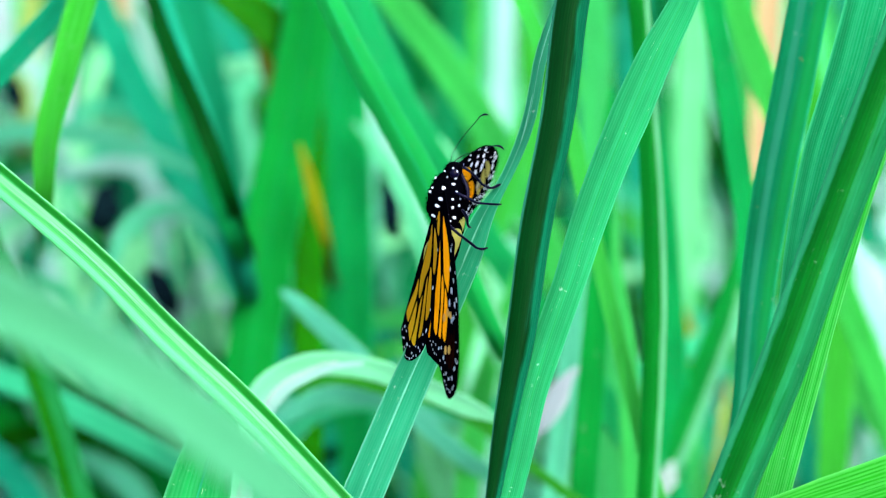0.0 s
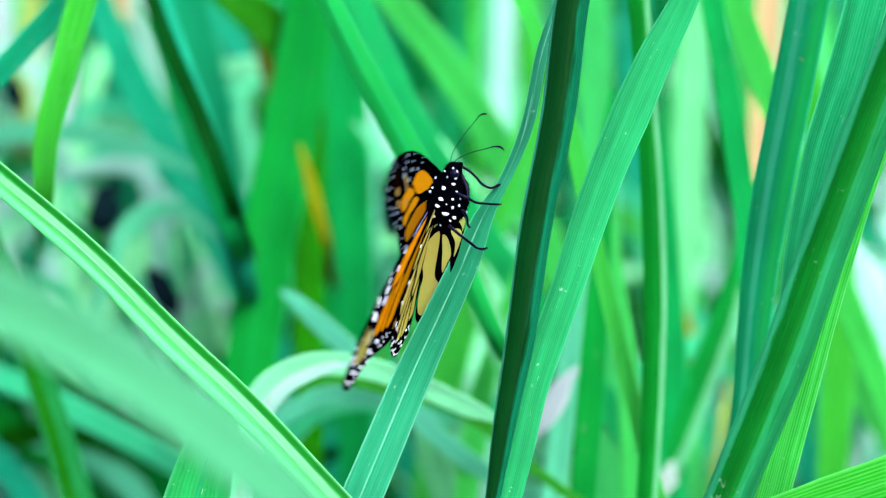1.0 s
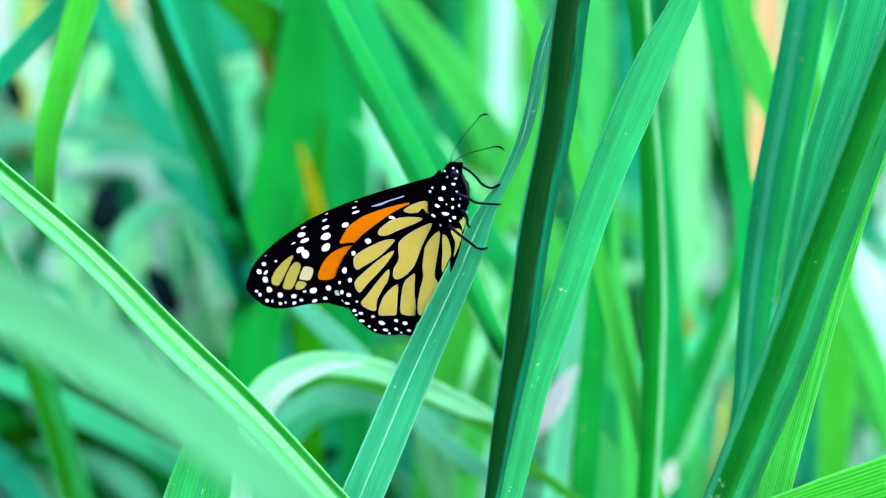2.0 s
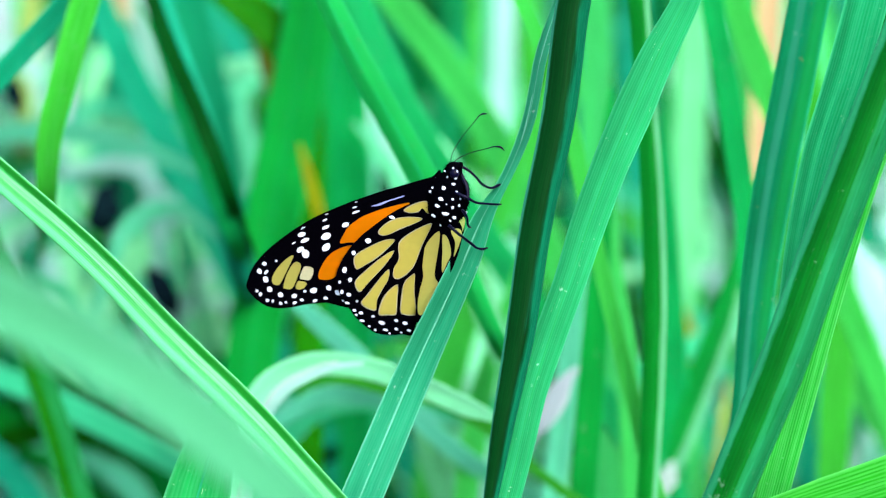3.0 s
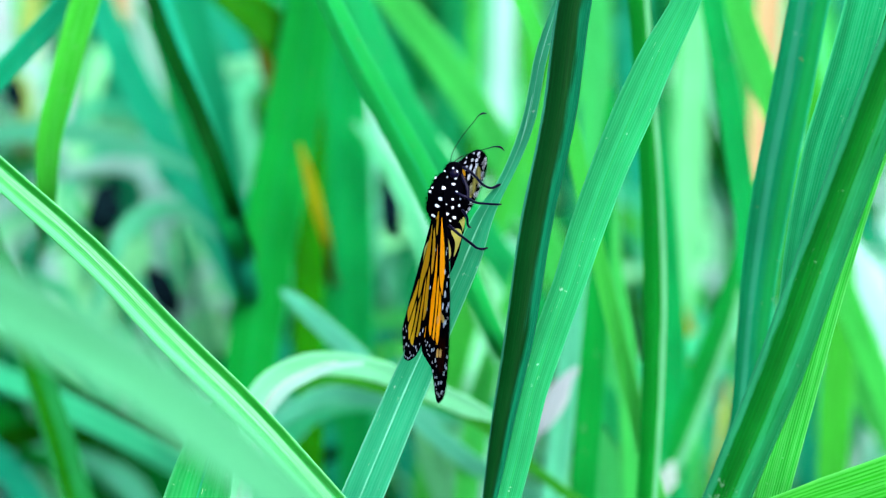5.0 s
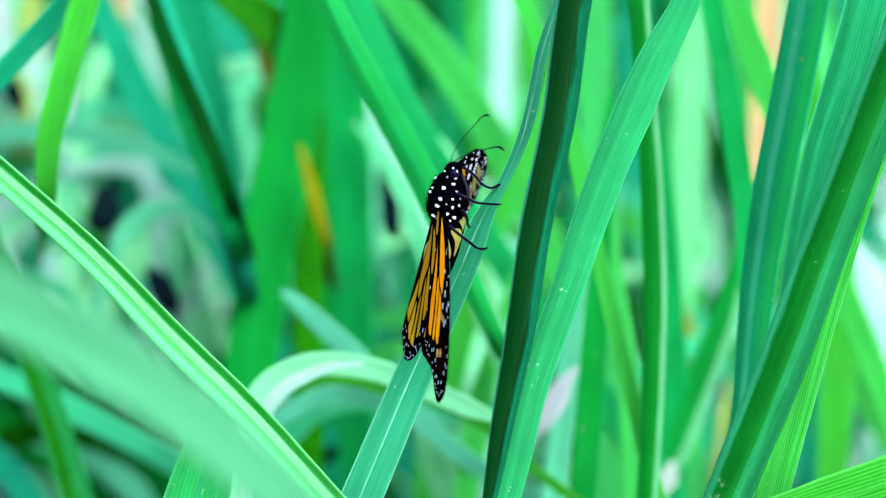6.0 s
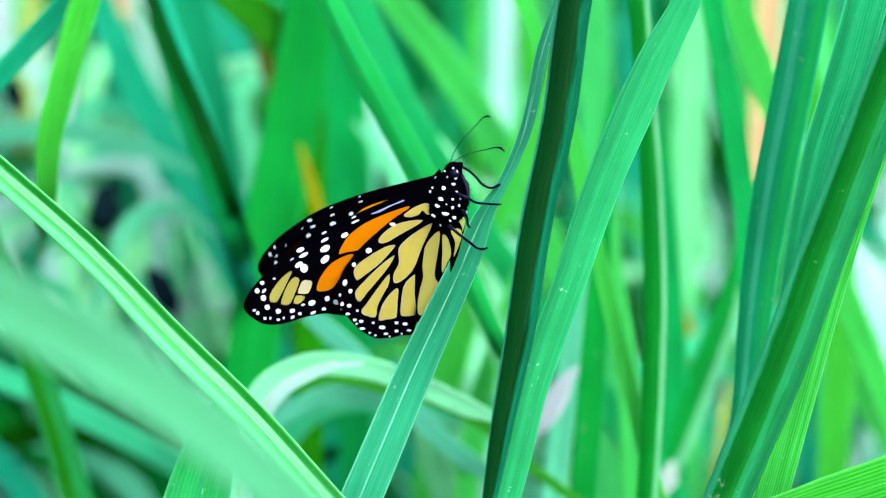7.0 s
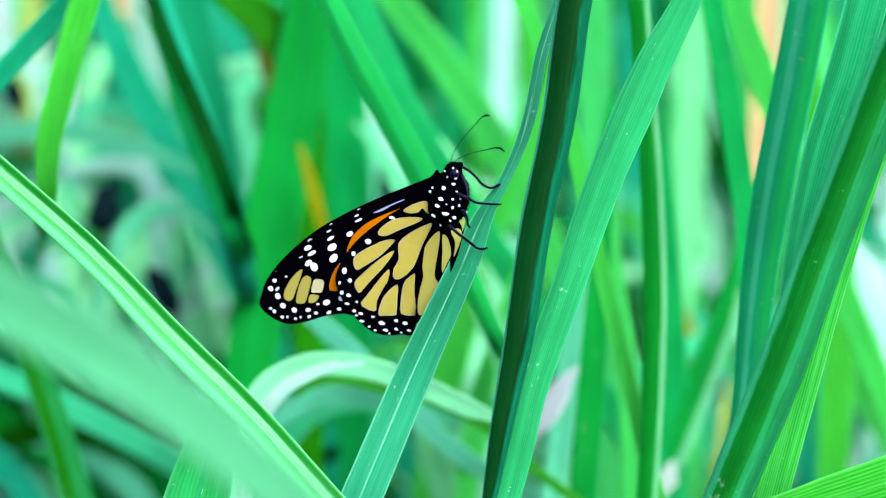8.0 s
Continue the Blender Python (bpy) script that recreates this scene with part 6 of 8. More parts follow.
grass_blade([(0.0402, 0.4364, 0.4207, 0.00137), (0.0401, 0.4368, 0.4222, 0.00228), (0.0394, 0.4372, 0.4236, 0.00269), (0.0386, 0.4375, 0.4249, 0.00270), (0.0374, 0.4378, 0.426, 0.00232), (0.0359, 0.438, 0.4269, 0.00169)],
            LEAF_LIGHT, -3, 8, 0.0076, "light green curled blade end, out of focus", back=0.25)
grass_blade([(0.0148, 0.5481, 0.3615, 0.00127), (0.0159, 0.5495, 0.3667, 0.00211), (0.0182, 0.5506, 0.3709, 0.00249), (0.0214, 0.5514, 0.3738, 0.00250), (0.0254, 0.5517, 0.375, 0.00214), (0.0292, 0.5516, 0.3743, 0.00156)],
            LEAF_LIME, -1, 8, 0.008, "lime green curled blade end, out of focus", back=0.25)
grass_blade([(0.0278, 0.4629, 0.3949, 0.00178), (0.0299, 0.4641, 0.3992, 0.00296), (0.0333, 0.465, 0.4023, 0.00349), (0.0377, 0.4652, 0.4036, 0.00350), (0.0421, 0.4651, 0.4029, 0.00301), (0.0458, 0.4645, 0.4005, 0.00220)],
            LEAF_HOST, 11, 8, 0.0077, "sea-green curled blade end, out of focus", back=0.25)
grass_blade([(0.0602, 0.5541, 0.3959, 0.00095), (0.0619, 0.5551, 0.3996, 0.00160), (0.0652, 0.5557, 0.4021, 0.00189), (0.0692, 0.556, 0.4028, 0.00189), (0.0732, 0.5556, 0.4014, 0.00163), (0.076, 0.5548, 0.3983, 0.00118)],
            LEAF_LIGHT, -6, 8, 0.008, "light green curled blade end, out of focus", back=0.25)
grass_blade([(0.033, 0.4213, 0.4321, 0.00122), (0.0327, 0.4232, 0.4392, 0.00203), (0.0303, 0.425, 0.4457, 0.00238), (0.0262, 0.4262, 0.4502, 0.00239), (0.021, 0.4266, 0.4521, 0.00206), (0.0159, 0.4263, 0.4508, 0.00150)],
            LEAF_DEEP, 25, 8, 0.0075, "deep green curled blade end, out of focus", back=0.25)
grass_blade([(0.1438, 0.4505, 0.4179, 0.00098), (0.1427, 0.4516, 0.422, 0.00163), (0.1404, 0.4525, 0.4256, 0.00192), (0.1374, 0.4531, 0.4283, 0.00193), (0.1337, 0.4536, 0.4298, 0.00166), (0.1297, 0.4536, 0.4301, 0.00120)],
            LEAF_SHEEN, 24, 8, 0.0077, "silvery curled blade end, out of focus", back=0.25)
grass_blade([(0.124, 0.5395, 0.3581, 0.00144), (0.124, 0.5404, 0.361, 0.00238), (0.1247, 0.5412, 0.3639, 0.00280), (0.126, 0.5418, 0.3665, 0.00282), (0.128, 0.5425, 0.3688, 0.00242), (0.1305, 0.5429, 0.3707, 0.00177)],
            LEAF_PALE, 12, 8, 0.008, "pale green curled blade end, out of focus", back=0.25)
grass_blade([(0.1252, 0.4006, 0.435, 0.00142), (0.1248, 0.4014, 0.4383, 0.00237), (0.1253, 0.4023, 0.4415, 0.00279), (0.1267, 0.4032, 0.4445, 0.00280), (0.1288, 0.4038, 0.447, 0.00240), (0.1316, 0.4043, 0.4487, 0.00176)],
            LEAF_SHEEN, 18, 8, 0.0075, "silvery curled blade end, out of focus", back=0.25)
grass_blade([(0.1155, 0.4352, 0.4293, 0.00105), (0.1155, 0.4374, 0.4381, 0.00175), (0.1192, 0.4396, 0.446, 0.00205), (0.1254, 0.441, 0.4511, 0.00206), (0.133, 0.4412, 0.4522, 0.00177), (0.1402, 0.4405, 0.4492, 0.00129)],
            LEAF_BLUE, -4, 8, 0.0076, "blue-green curled blade end, out of focus", back=0.25)
grass_blade([(0.1442, 0.4389, 0.389, 0.00125), (0.1454, 0.4403, 0.394, 0.00208), (0.1444, 0.4416, 0.3989, 0.00243), (0.1411, 0.4426, 0.4028, 0.00245), (0.1364, 0.4431, 0.4045, 0.00210), (0.1314, 0.443, 0.4039, 0.00154)],
            LEAF_SHEEN, 23, 8, 0.0076, "silvery curled blade end, out of focus", back=0.25)
grass_blade([(0.1512, 0.4354, 0.4033, 0.00105), (0.1494, 0.4368, 0.4085, 0.00177), (0.1447, 0.4379, 0.4126, 0.00207), (0.1381, 0.4385, 0.4145, 0.00208), (0.1309, 0.4384, 0.4141, 0.00179), (0.1248, 0.4376, 0.4113, 0.00131)],
            LEAF_PALE, 0, 8, 0.0076, "pale green curled blade end, out of focus", back=0.25)
grass_blade([(0.1606, 0.5424, 0.345, 0.00196), (0.1622, 0.5441, 0.3513, 0.00327), (0.1607, 0.5457, 0.3575, 0.00384), (0.1564, 0.5471, 0.3626, 0.00385), (0.1497, 0.548, 0.3658, 0.00332), (0.1421, 0.5482, 0.3667, 0.00242)],
            LEAF_SHEEN, 13, 8, 0.0079, "silvery curled blade end, out of focus", back=0.25)
grass_blade([(0.1483, 0.4363, 0.4337, 0.00094), (0.1478, 0.4374, 0.4378, 0.00157), (0.146, 0.4383, 0.4413, 0.00184), (0.1431, 0.439, 0.4437, 0.00185), (0.1397, 0.4392, 0.4444, 0.00160), (0.1364, 0.4388, 0.4433, 0.00117)],
            LEAF_BLUE, 5, 8, 0.0076, "blue-green curled blade end, out of focus", back=0.25)
grass_blade([(-0.0199, 0.4482, 0.3675, 0.00157), (-0.0191, 0.449, 0.3706, 0.00260), (-0.0195, 0.4499, 0.3738, 0.00305), (-0.021, 0.4507, 0.3765, 0.00308), (-0.0234, 0.4512, 0.3786, 0.00264), (-0.0263, 0.4514, 0.3797, 0.00192)],
            LEAF_HOST, 20, 8, 0.0077, "sea-green curled blade end, out of focus", back=0.25)
grass_blade([(-0.0012, 0.5245, 0.3778, 0.00125), (-0.0019, 0.5261, 0.3838, 0.00208), (-0.0056, 0.5274, 0.389, 0.00245), (-0.0114, 0.5283, 0.3923, 0.00246), (-0.0184, 0.5285, 0.3931, 0.00212), (-0.025, 0.5281, 0.3912, 0.00154)],
            LEAF_LIME, 14, 8, 0.0079, "lime green curled blade end, out of focus", back=0.25)
grass_blade([(-0.0387, 0.5412, 0.3615, 0.00120), (-0.0384, 0.5424, 0.3668, 0.00201), (-0.0364, 0.5438, 0.3714, 0.00235), (-0.033, 0.5446, 0.3745, 0.00236), (-0.0288, 0.5449, 0.3753, 0.00204), (-0.0246, 0.5443, 0.3737, 0.00148)],
            LEAF_BLUE, 26, 8, 0.008, "blue-green curled blade end, out of focus", back=0.25)
grass_blade([(-0.0153, 0.541, 0.3612, 0.00149), (-0.0174, 0.5422, 0.3653, 0.00248), (-0.0212, 0.543, 0.3684, 0.00293), (-0.0259, 0.5434, 0.3701, 0.00294), (-0.0311, 0.5434, 0.37, 0.00253), (-0.0358, 0.5428, 0.3682, 0.00183)],
            LEAF_HOST, -8, 8, 0.008, "sea-green curled blade end, out of focus", back=0.25)
grass_blade([(-0.0017, 0.4406, 0.3952, 0.00110), (-0.0022, 0.4418, 0.3997, 0.00184), (-0.005, 0.4428, 0.4035, 0.00215), (-0.0093, 0.4435, 0.4061, 0.00217), (-0.0147, 0.4437, 0.4068, 0.00186), (-0.0199, 0.4434, 0.4057, 0.00135)],
            LEAF_LIME, 18, 8, 0.0076, "lime green curled blade end, out of focus", back=0.25)
grass_blade([(-0.0142, 0.5192, 0.3287, 0.00166), (-0.0133, 0.5204, 0.3329, 0.00278), (-0.0137, 0.5215, 0.3372, 0.00326), (-0.0153, 0.5226, 0.3412, 0.00328), (-0.0181, 0.5235, 0.3446, 0.00282), (-0.0218, 0.5243, 0.3474, 0.00206)],
            LEAF_BLUE, 5, 8, 0.008, "blue-green curled blade end, out of focus", back=0.25)
grass_blade([(-0.032, 0.3926, 0.3787, 0.00149), (-0.033, 0.3934, 0.3816, 0.00249), (-0.035, 0.394, 0.384, 0.00291), (-0.0375, 0.3944, 0.3853, 0.00294), (-0.0405, 0.3945, 0.3858, 0.00252), (-0.0434, 0.3944, 0.3852, 0.00184)],
            LEAF_HOST, 8, 8, 0.0075, "sea-green curled blade end, out of focus", back=0.25)
grass_blade([(-0.0384, 0.4847, 0.3908, 0.00159), (-0.0393, 0.486, 0.3953, 0.00264), (-0.0391, 0.4872, 0.3999, 0.00311), (-0.0381, 0.4885, 0.4045, 0.00312), (-0.0361, 0.4895, 0.4085, 0.00269), (-0.0334, 0.4904, 0.412, 0.00196)],
            LEAF_LIME, 29, 8, 0.0078, "lime green curled blade end, out of focus", back=0.25)
grass_blade([(-0.0737, 0.4376, 0.3699, 0.00098), (-0.0746, 0.4391, 0.3755, 0.00162), (-0.077, 0.4405, 0.3805, 0.00192), (-0.0807, 0.4415, 0.3846, 0.00193), (-0.0854, 0.4422, 0.387, 0.00166), (-0.0907, 0.4424, 0.3879, 0.00120)],
            LEAF_PALE, 0, 8, 0.0077, "pale green curled blade end, out of focus", back=0.25)
grass_blade([(-0.1053, 0.5079, 0.3312, 0.00124), (-0.1069, 0.5099, 0.3383, 0.00206), (-0.1042, 0.5118, 0.3452, 0.00242), (-0.0981, 0.5131, 0.3501, 0.00243), (-0.0902, 0.5135, 0.3518, 0.00210), (-0.0821, 0.5131, 0.35, 0.00153)],
            LEAF_DEEP, 3, 8, 0.0079, "deep green curled blade end, out of focus", back=0.25)
grass_blade([(-0.11, 0.4771, 0.3625, 0.00168), (-0.1116, 0.4786, 0.368, 0.00280), (-0.1118, 0.4801, 0.3738, 0.00329), (-0.1108, 0.4817, 0.3795, 0.00330), (-0.1086, 0.4831, 0.3846, 0.00285), (-0.1053, 0.4842, 0.3888, 0.00207)],
            LEAF_HOST, 24, 8, 0.0078, "sea-green curled blade end, out of focus", back=0.25)
grass_blade([(-0.0713, 0.3941, 0.3836, 0.00146), (-0.071, 0.3946, 0.3854, 0.00244), (-0.0713, 0.3951, 0.3873, 0.00286), (-0.072, 0.3955, 0.3892, 0.00288), (-0.073, 0.396, 0.3908, 0.00248), (-0.0744, 0.3963, 0.3922, 0.00180)],
            LEAF_PALE, -9, 8, 0.0075, "pale green curled blade end, out of focus", back=0.25)
grass_blade([(-0.0655, 0.539, 0.3559, 0.00115), (-0.0672, 0.5404, 0.3609, 0.00192), (-0.0699, 0.5416, 0.3654, 0.00225), (-0.0734, 0.5425, 0.3688, 0.00226), (-0.0777, 0.543, 0.371, 0.00194), (-0.0823, 0.5431, 0.3716, 0.00142)],
            LEAF_DEEP, 4, 8, 0.008, "deep green curled blade end, out of focus", back=0.25)
grass_blade([(-0.1176, 0.4843, 0.3745, 0.00155), (-0.1171, 0.4855, 0.379, 0.00259), (-0.1177, 0.4866, 0.3834, 0.00305), (-0.1194, 0.4877, 0.3875, 0.00306), (-0.122, 0.4887, 0.3911, 0.00263), (-0.1254, 0.4894, 0.3937, 0.00191)],
            LEAF_HOST, 3, 8, 0.0078, "sea-green curled blade end, out of focus", back=0.25)
grass_blade([(-0.1149, 0.484, 0.3735, 0.00092), (-0.1153, 0.4849, 0.3769, 0.00154), (-0.1163, 0.4857, 0.3803, 0.00181), (-0.1179, 0.4865, 0.3831, 0.00182), (-0.12, 0.4871, 0.3856, 0.00156), (-0.1224, 0.4877, 0.3874, 0.00115)],
            LEAF_PALE, 8, 8, 0.0078, "pale green curled blade end, out of focus", back=0.25)
grass_blade([(-0.0591, 0.4407, 0.3952, 0.00143), (-0.0602, 0.4413, 0.3978, 0.00238), (-0.0619, 0.442, 0.4001, 0.00280), (-0.0641, 0.4424, 0.4019, 0.00282), (-0.0668, 0.4428, 0.4031, 0.00242), (-0.0697, 0.4429, 0.4038, 0.00176)],
            LEAF_DEEP, 27, 8, 0.0076, "deep green curled blade end, out of focus", back=0.25)


grass_blade([(-0.1564, 0.5668, 0.4729, 0.00020), (-0.1569, 0.5689, 0.4806, 0.00161), (-0.1569, 0.5709, 0.4884, 0.00282), (-0.1577, 0.5735, 0.4981, 0.00282)],
            LILAC, 0, 8, 0.02, "pale lilac dry leaf end, far out of focus", back=0.3)
grass_blade([(-0.133, 0.5111, 0.4585, 0.00019), (-0.1314, 0.5132, 0.466, 0.00136), (-0.1302, 0.5149, 0.4725, 0.00214), (-0.1287, 0.5174, 0.4819, 0.00156)],
            LILAC, 0, 8, 0.01, "pale lilac scrap of dry leaf, far out of focus", back=0.3)
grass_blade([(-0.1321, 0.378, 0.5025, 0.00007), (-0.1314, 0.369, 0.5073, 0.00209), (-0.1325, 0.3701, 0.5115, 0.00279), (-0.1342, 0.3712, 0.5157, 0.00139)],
            GAP_SHADE, 0, 10, 0.002, "black blade tip standing in for a dark gap far behind", back=0.4)
# The brightness of this blade is colour, in place of sky glare.
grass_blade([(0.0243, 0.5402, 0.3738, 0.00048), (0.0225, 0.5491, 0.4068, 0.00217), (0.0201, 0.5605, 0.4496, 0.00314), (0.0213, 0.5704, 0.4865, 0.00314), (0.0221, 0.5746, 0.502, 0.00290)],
            LEAF_SHEEN, 0, 6, 0.1, "silvery blade, sky glare put into its colour, far out of focus")
grass_blade([(0.0116, 0.4608, 0.4639, 0.00075), (0.0109, 0.4657, 0.482, 0.00169), (0.0105, 0.4715, 0.5038, 0.00188), (0.0109, 0.4764, 0.5219, 0.00188)],
            LEAF_LIME, 0, 6, 0.1, "narrow soft green blade before a bright one")
grass_blade([(0.0283, 0.2492, 0.4468, 0.00048), (0.0219, 0.2542, 0.4654, 0.00209), (0.0161, 0.2584, 0.4809, 0.00257), (0.0106, 0.2625, 0.4965, 0.00193), (0.0061, 0.2654, 0.5074, 0.00129)],
            LEAF_LIGHT, 10, 8, 0.02, "light green blade slanting down, out of focus", back=0.2)
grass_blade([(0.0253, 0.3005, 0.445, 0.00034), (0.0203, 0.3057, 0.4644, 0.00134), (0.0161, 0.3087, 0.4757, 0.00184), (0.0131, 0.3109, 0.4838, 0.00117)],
            LEAF_SHEEN, 10, 8, 0.01, "pale blade with a painted gleam behind the main one", back=0.2)
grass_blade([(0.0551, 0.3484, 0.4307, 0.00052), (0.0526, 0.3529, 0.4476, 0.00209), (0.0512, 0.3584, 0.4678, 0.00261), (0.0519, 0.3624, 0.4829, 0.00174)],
            LEAF_PALE, 0, 6, 0.03, "pale blade between upright ones", back=0.2)
grass_blade([(0.0753, 0.3964, 0.4165, 0.00072), (0.078, 0.4057, 0.4515, 0.00434), (0.0793, 0.4146, 0.4847, 0.00507), (0.08, 0.4226, 0.5144, 0.00434)],
            LEAF_SOFT, 0, 6, 0.06, "broad pale green blade, soft and upright")
# Two more black blades painted as gaps in the thicket.
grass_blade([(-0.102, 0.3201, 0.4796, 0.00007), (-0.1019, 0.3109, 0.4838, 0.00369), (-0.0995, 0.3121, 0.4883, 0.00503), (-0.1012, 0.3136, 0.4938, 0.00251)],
            GAP_SHADE, 0, 10, 0.002, "black blade put in as the shade of a gap", back=0.4)
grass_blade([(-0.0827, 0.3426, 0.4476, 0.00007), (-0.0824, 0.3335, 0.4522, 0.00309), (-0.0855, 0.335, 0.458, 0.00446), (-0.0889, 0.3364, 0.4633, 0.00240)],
            GAP_SHADE, 0, 10, 0.002, "black blade end put in as a dark gap's shade", back=0.4)
grass_blade([(0.0011, 0.4453, 0.4059, 0.00038), (-0.0037, 0.3171, 0.4682, 0.00220), (-0.0078, 0.3203, 0.4805, 0.00270), (-0.0128, 0.3236, 0.4927, 0.00253), (-0.0189, 0.3262, 0.5025, 0.00186), (-0.0243, 0.3281, 0.5093, 0.00084)],
            LEAF_PALE, 15, 8, 0.004, "pale blade bowed round a dark gap, out of focus", back=0.2)
grass_blade([(-0.0176, 0.4511, 0.4277, 0.00019), (-0.0213, 0.3579, 0.4661, 0.00157), (-0.023, 0.3611, 0.4779, 0.00227), (-0.0223, 0.3642, 0.4897, 0.00192), (-0.0209, 0.3665, 0.4981, 0.00122)],
            LEAF_PALE, -10, 8, 0.01, "pale upright blade edge, out of focus", back=0.2)
grass_blade([(-0.1587, 0.6589, 0.4303, 0.00021), (-0.1435, 0.5159, 0.4763, 0.00233), (-0.1431, 0.5189, 0.4876, 0.00330), (-0.1423, 0.5225, 0.5007, 0.00369), (-0.1411, 0.5255, 0.512, 0.00350)],
            LEAF_STRAW, 0, 8, 0.1, "pale yellow stem far behind, out of focus")
grass_blade([(0.0908, 0.4341, 0.3642, 0.00019), (0.0818, 0.294, 0.4207, 0.00084), (0.0831, 0.2966, 0.4304, 0.00117), (0.0845, 0.2983, 0.4369, 0.00050)],
            LEAF_STRAW, 10, 8, 0.004, "narrow yellowed blade tip", back=0.1)
grass_blade([(-0.1471, 0.366, 0.4964, 0.00209), (-0.1331, 0.3667, 0.4991, 0.00314), (-0.1175, 0.3668, 0.4994, 0.00349), (-0.1, 0.366, 0.4964, 0.00331), (-0.0861, 0.3648, 0.4917, 0.00192)],
            LEAF_PALE, 10, 8, 0.02, "pale blade bent level across the thicket", back=0.2)
grass_blade([(-0.1194, 0.5465, 0.3971, 0.00040), (-0.0987, 0.328, 0.4705, 0.00170), (-0.0957, 0.33, 0.4779, 0.00255), (-0.0889, 0.3313, 0.4827, 0.00306), (-0.0804, 0.3316, 0.484, 0.00255), (-0.0739, 0.3306, 0.4801, 0.00136)],
            LEAF_PALE, 12, 8, 0.01, "pale green blade curled into an arc, out of focus", back=0.2)
# Low blades darkened by colour, for the shade near the ground.
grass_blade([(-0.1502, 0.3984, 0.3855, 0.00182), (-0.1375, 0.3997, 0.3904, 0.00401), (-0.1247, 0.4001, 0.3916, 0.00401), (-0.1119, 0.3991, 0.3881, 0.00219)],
            LEAF_SHADE, 0, 8, 0.02, "blade lying low, shade put into its dark green", back=0.2)
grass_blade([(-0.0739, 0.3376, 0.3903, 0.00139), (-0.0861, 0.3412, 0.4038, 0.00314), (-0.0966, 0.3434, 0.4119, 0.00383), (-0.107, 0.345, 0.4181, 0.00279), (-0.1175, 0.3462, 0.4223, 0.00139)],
            LEAF_SHADE, 0, 8, 0.03, "blade painted dark for shade, low among pale ones", back=0.2)
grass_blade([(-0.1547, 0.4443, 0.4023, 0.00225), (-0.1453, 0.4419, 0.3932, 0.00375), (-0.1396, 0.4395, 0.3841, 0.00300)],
            LEAF_SHADE, 0, 8, 0.02, "blade end low down, painted dark for shade", back=0.2)
grass_blade([(0.0981, 0.2134, 0.5062, 0.00015), (0.0874, 0.0718, 0.5575, 0.00067), (0.0845, 0.0288, 0.571, 0.00115), (0.086, 0.0298, 0.5747, 0.00128), (0.0881, 0.0308, 0.5784, 0.00102), (0.0901, 0.0315, 0.5809, 0.00038)],
            LEAF_DEEP, 10, 8, 0.004, "small deep green leaf between two broad blades", back=0.05)
grass_blade([(-0.1335, 0.5564, 0.434, 0.00040), (-0.113, 0.3929, 0.4808, 0.00178), (-0.1041, 0.3933, 0.4825, 0.00285), (-0.0952, 0.3927, 0.4799, 0.00285), (-0.0888, 0.3908, 0.473, 0.00178)],
            LEAF_SHEEN, 12, 8, 0.01, "silvery blade curled over a dark gap", back=0.2)
# Dark-coloured blade ends painted as shaded gaps between the stems.
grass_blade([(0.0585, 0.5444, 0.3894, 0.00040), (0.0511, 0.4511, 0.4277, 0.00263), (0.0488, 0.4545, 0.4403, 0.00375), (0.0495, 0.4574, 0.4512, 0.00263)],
            LEAF_SHADE, 0, 8, 0.02, "blade end painted dark as a gap between pale ones", back=0.2)
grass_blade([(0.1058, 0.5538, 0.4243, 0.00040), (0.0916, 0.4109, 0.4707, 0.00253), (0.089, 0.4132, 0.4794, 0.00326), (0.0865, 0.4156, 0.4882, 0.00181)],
            LEAF_SHADE, 0, 8, 0.02, "blade tip painted dark as a shaded gap", back=0.2)
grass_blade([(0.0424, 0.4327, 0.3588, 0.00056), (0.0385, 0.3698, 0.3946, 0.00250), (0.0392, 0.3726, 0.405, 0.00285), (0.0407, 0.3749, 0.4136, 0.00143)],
            LEAF_SHADE, 0, 8, 0.02, "blade end painted dark for shade, low between stems", back=0.2)
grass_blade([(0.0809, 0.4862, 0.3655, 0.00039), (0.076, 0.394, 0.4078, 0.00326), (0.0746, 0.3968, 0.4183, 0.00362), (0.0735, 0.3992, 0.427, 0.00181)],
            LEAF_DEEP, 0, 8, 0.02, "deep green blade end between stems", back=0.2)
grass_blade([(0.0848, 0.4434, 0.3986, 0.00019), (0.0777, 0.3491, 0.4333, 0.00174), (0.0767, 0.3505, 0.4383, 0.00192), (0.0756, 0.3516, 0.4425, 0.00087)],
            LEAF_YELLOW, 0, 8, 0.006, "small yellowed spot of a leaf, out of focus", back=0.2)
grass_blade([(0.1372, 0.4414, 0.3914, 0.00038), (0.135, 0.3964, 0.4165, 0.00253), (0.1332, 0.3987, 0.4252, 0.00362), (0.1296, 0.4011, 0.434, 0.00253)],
            LEAF_SHADE, 0, 8, 0.02, "blade end painted dark for shade under a silvery one", back=0.2)
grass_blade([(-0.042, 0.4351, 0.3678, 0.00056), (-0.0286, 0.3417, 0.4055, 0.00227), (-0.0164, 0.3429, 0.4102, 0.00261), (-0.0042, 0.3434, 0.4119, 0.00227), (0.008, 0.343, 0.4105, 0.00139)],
            LEAF_SHADE, 10, 8, 0.02, "blade arching low, painted dark for shade", back=0.2)
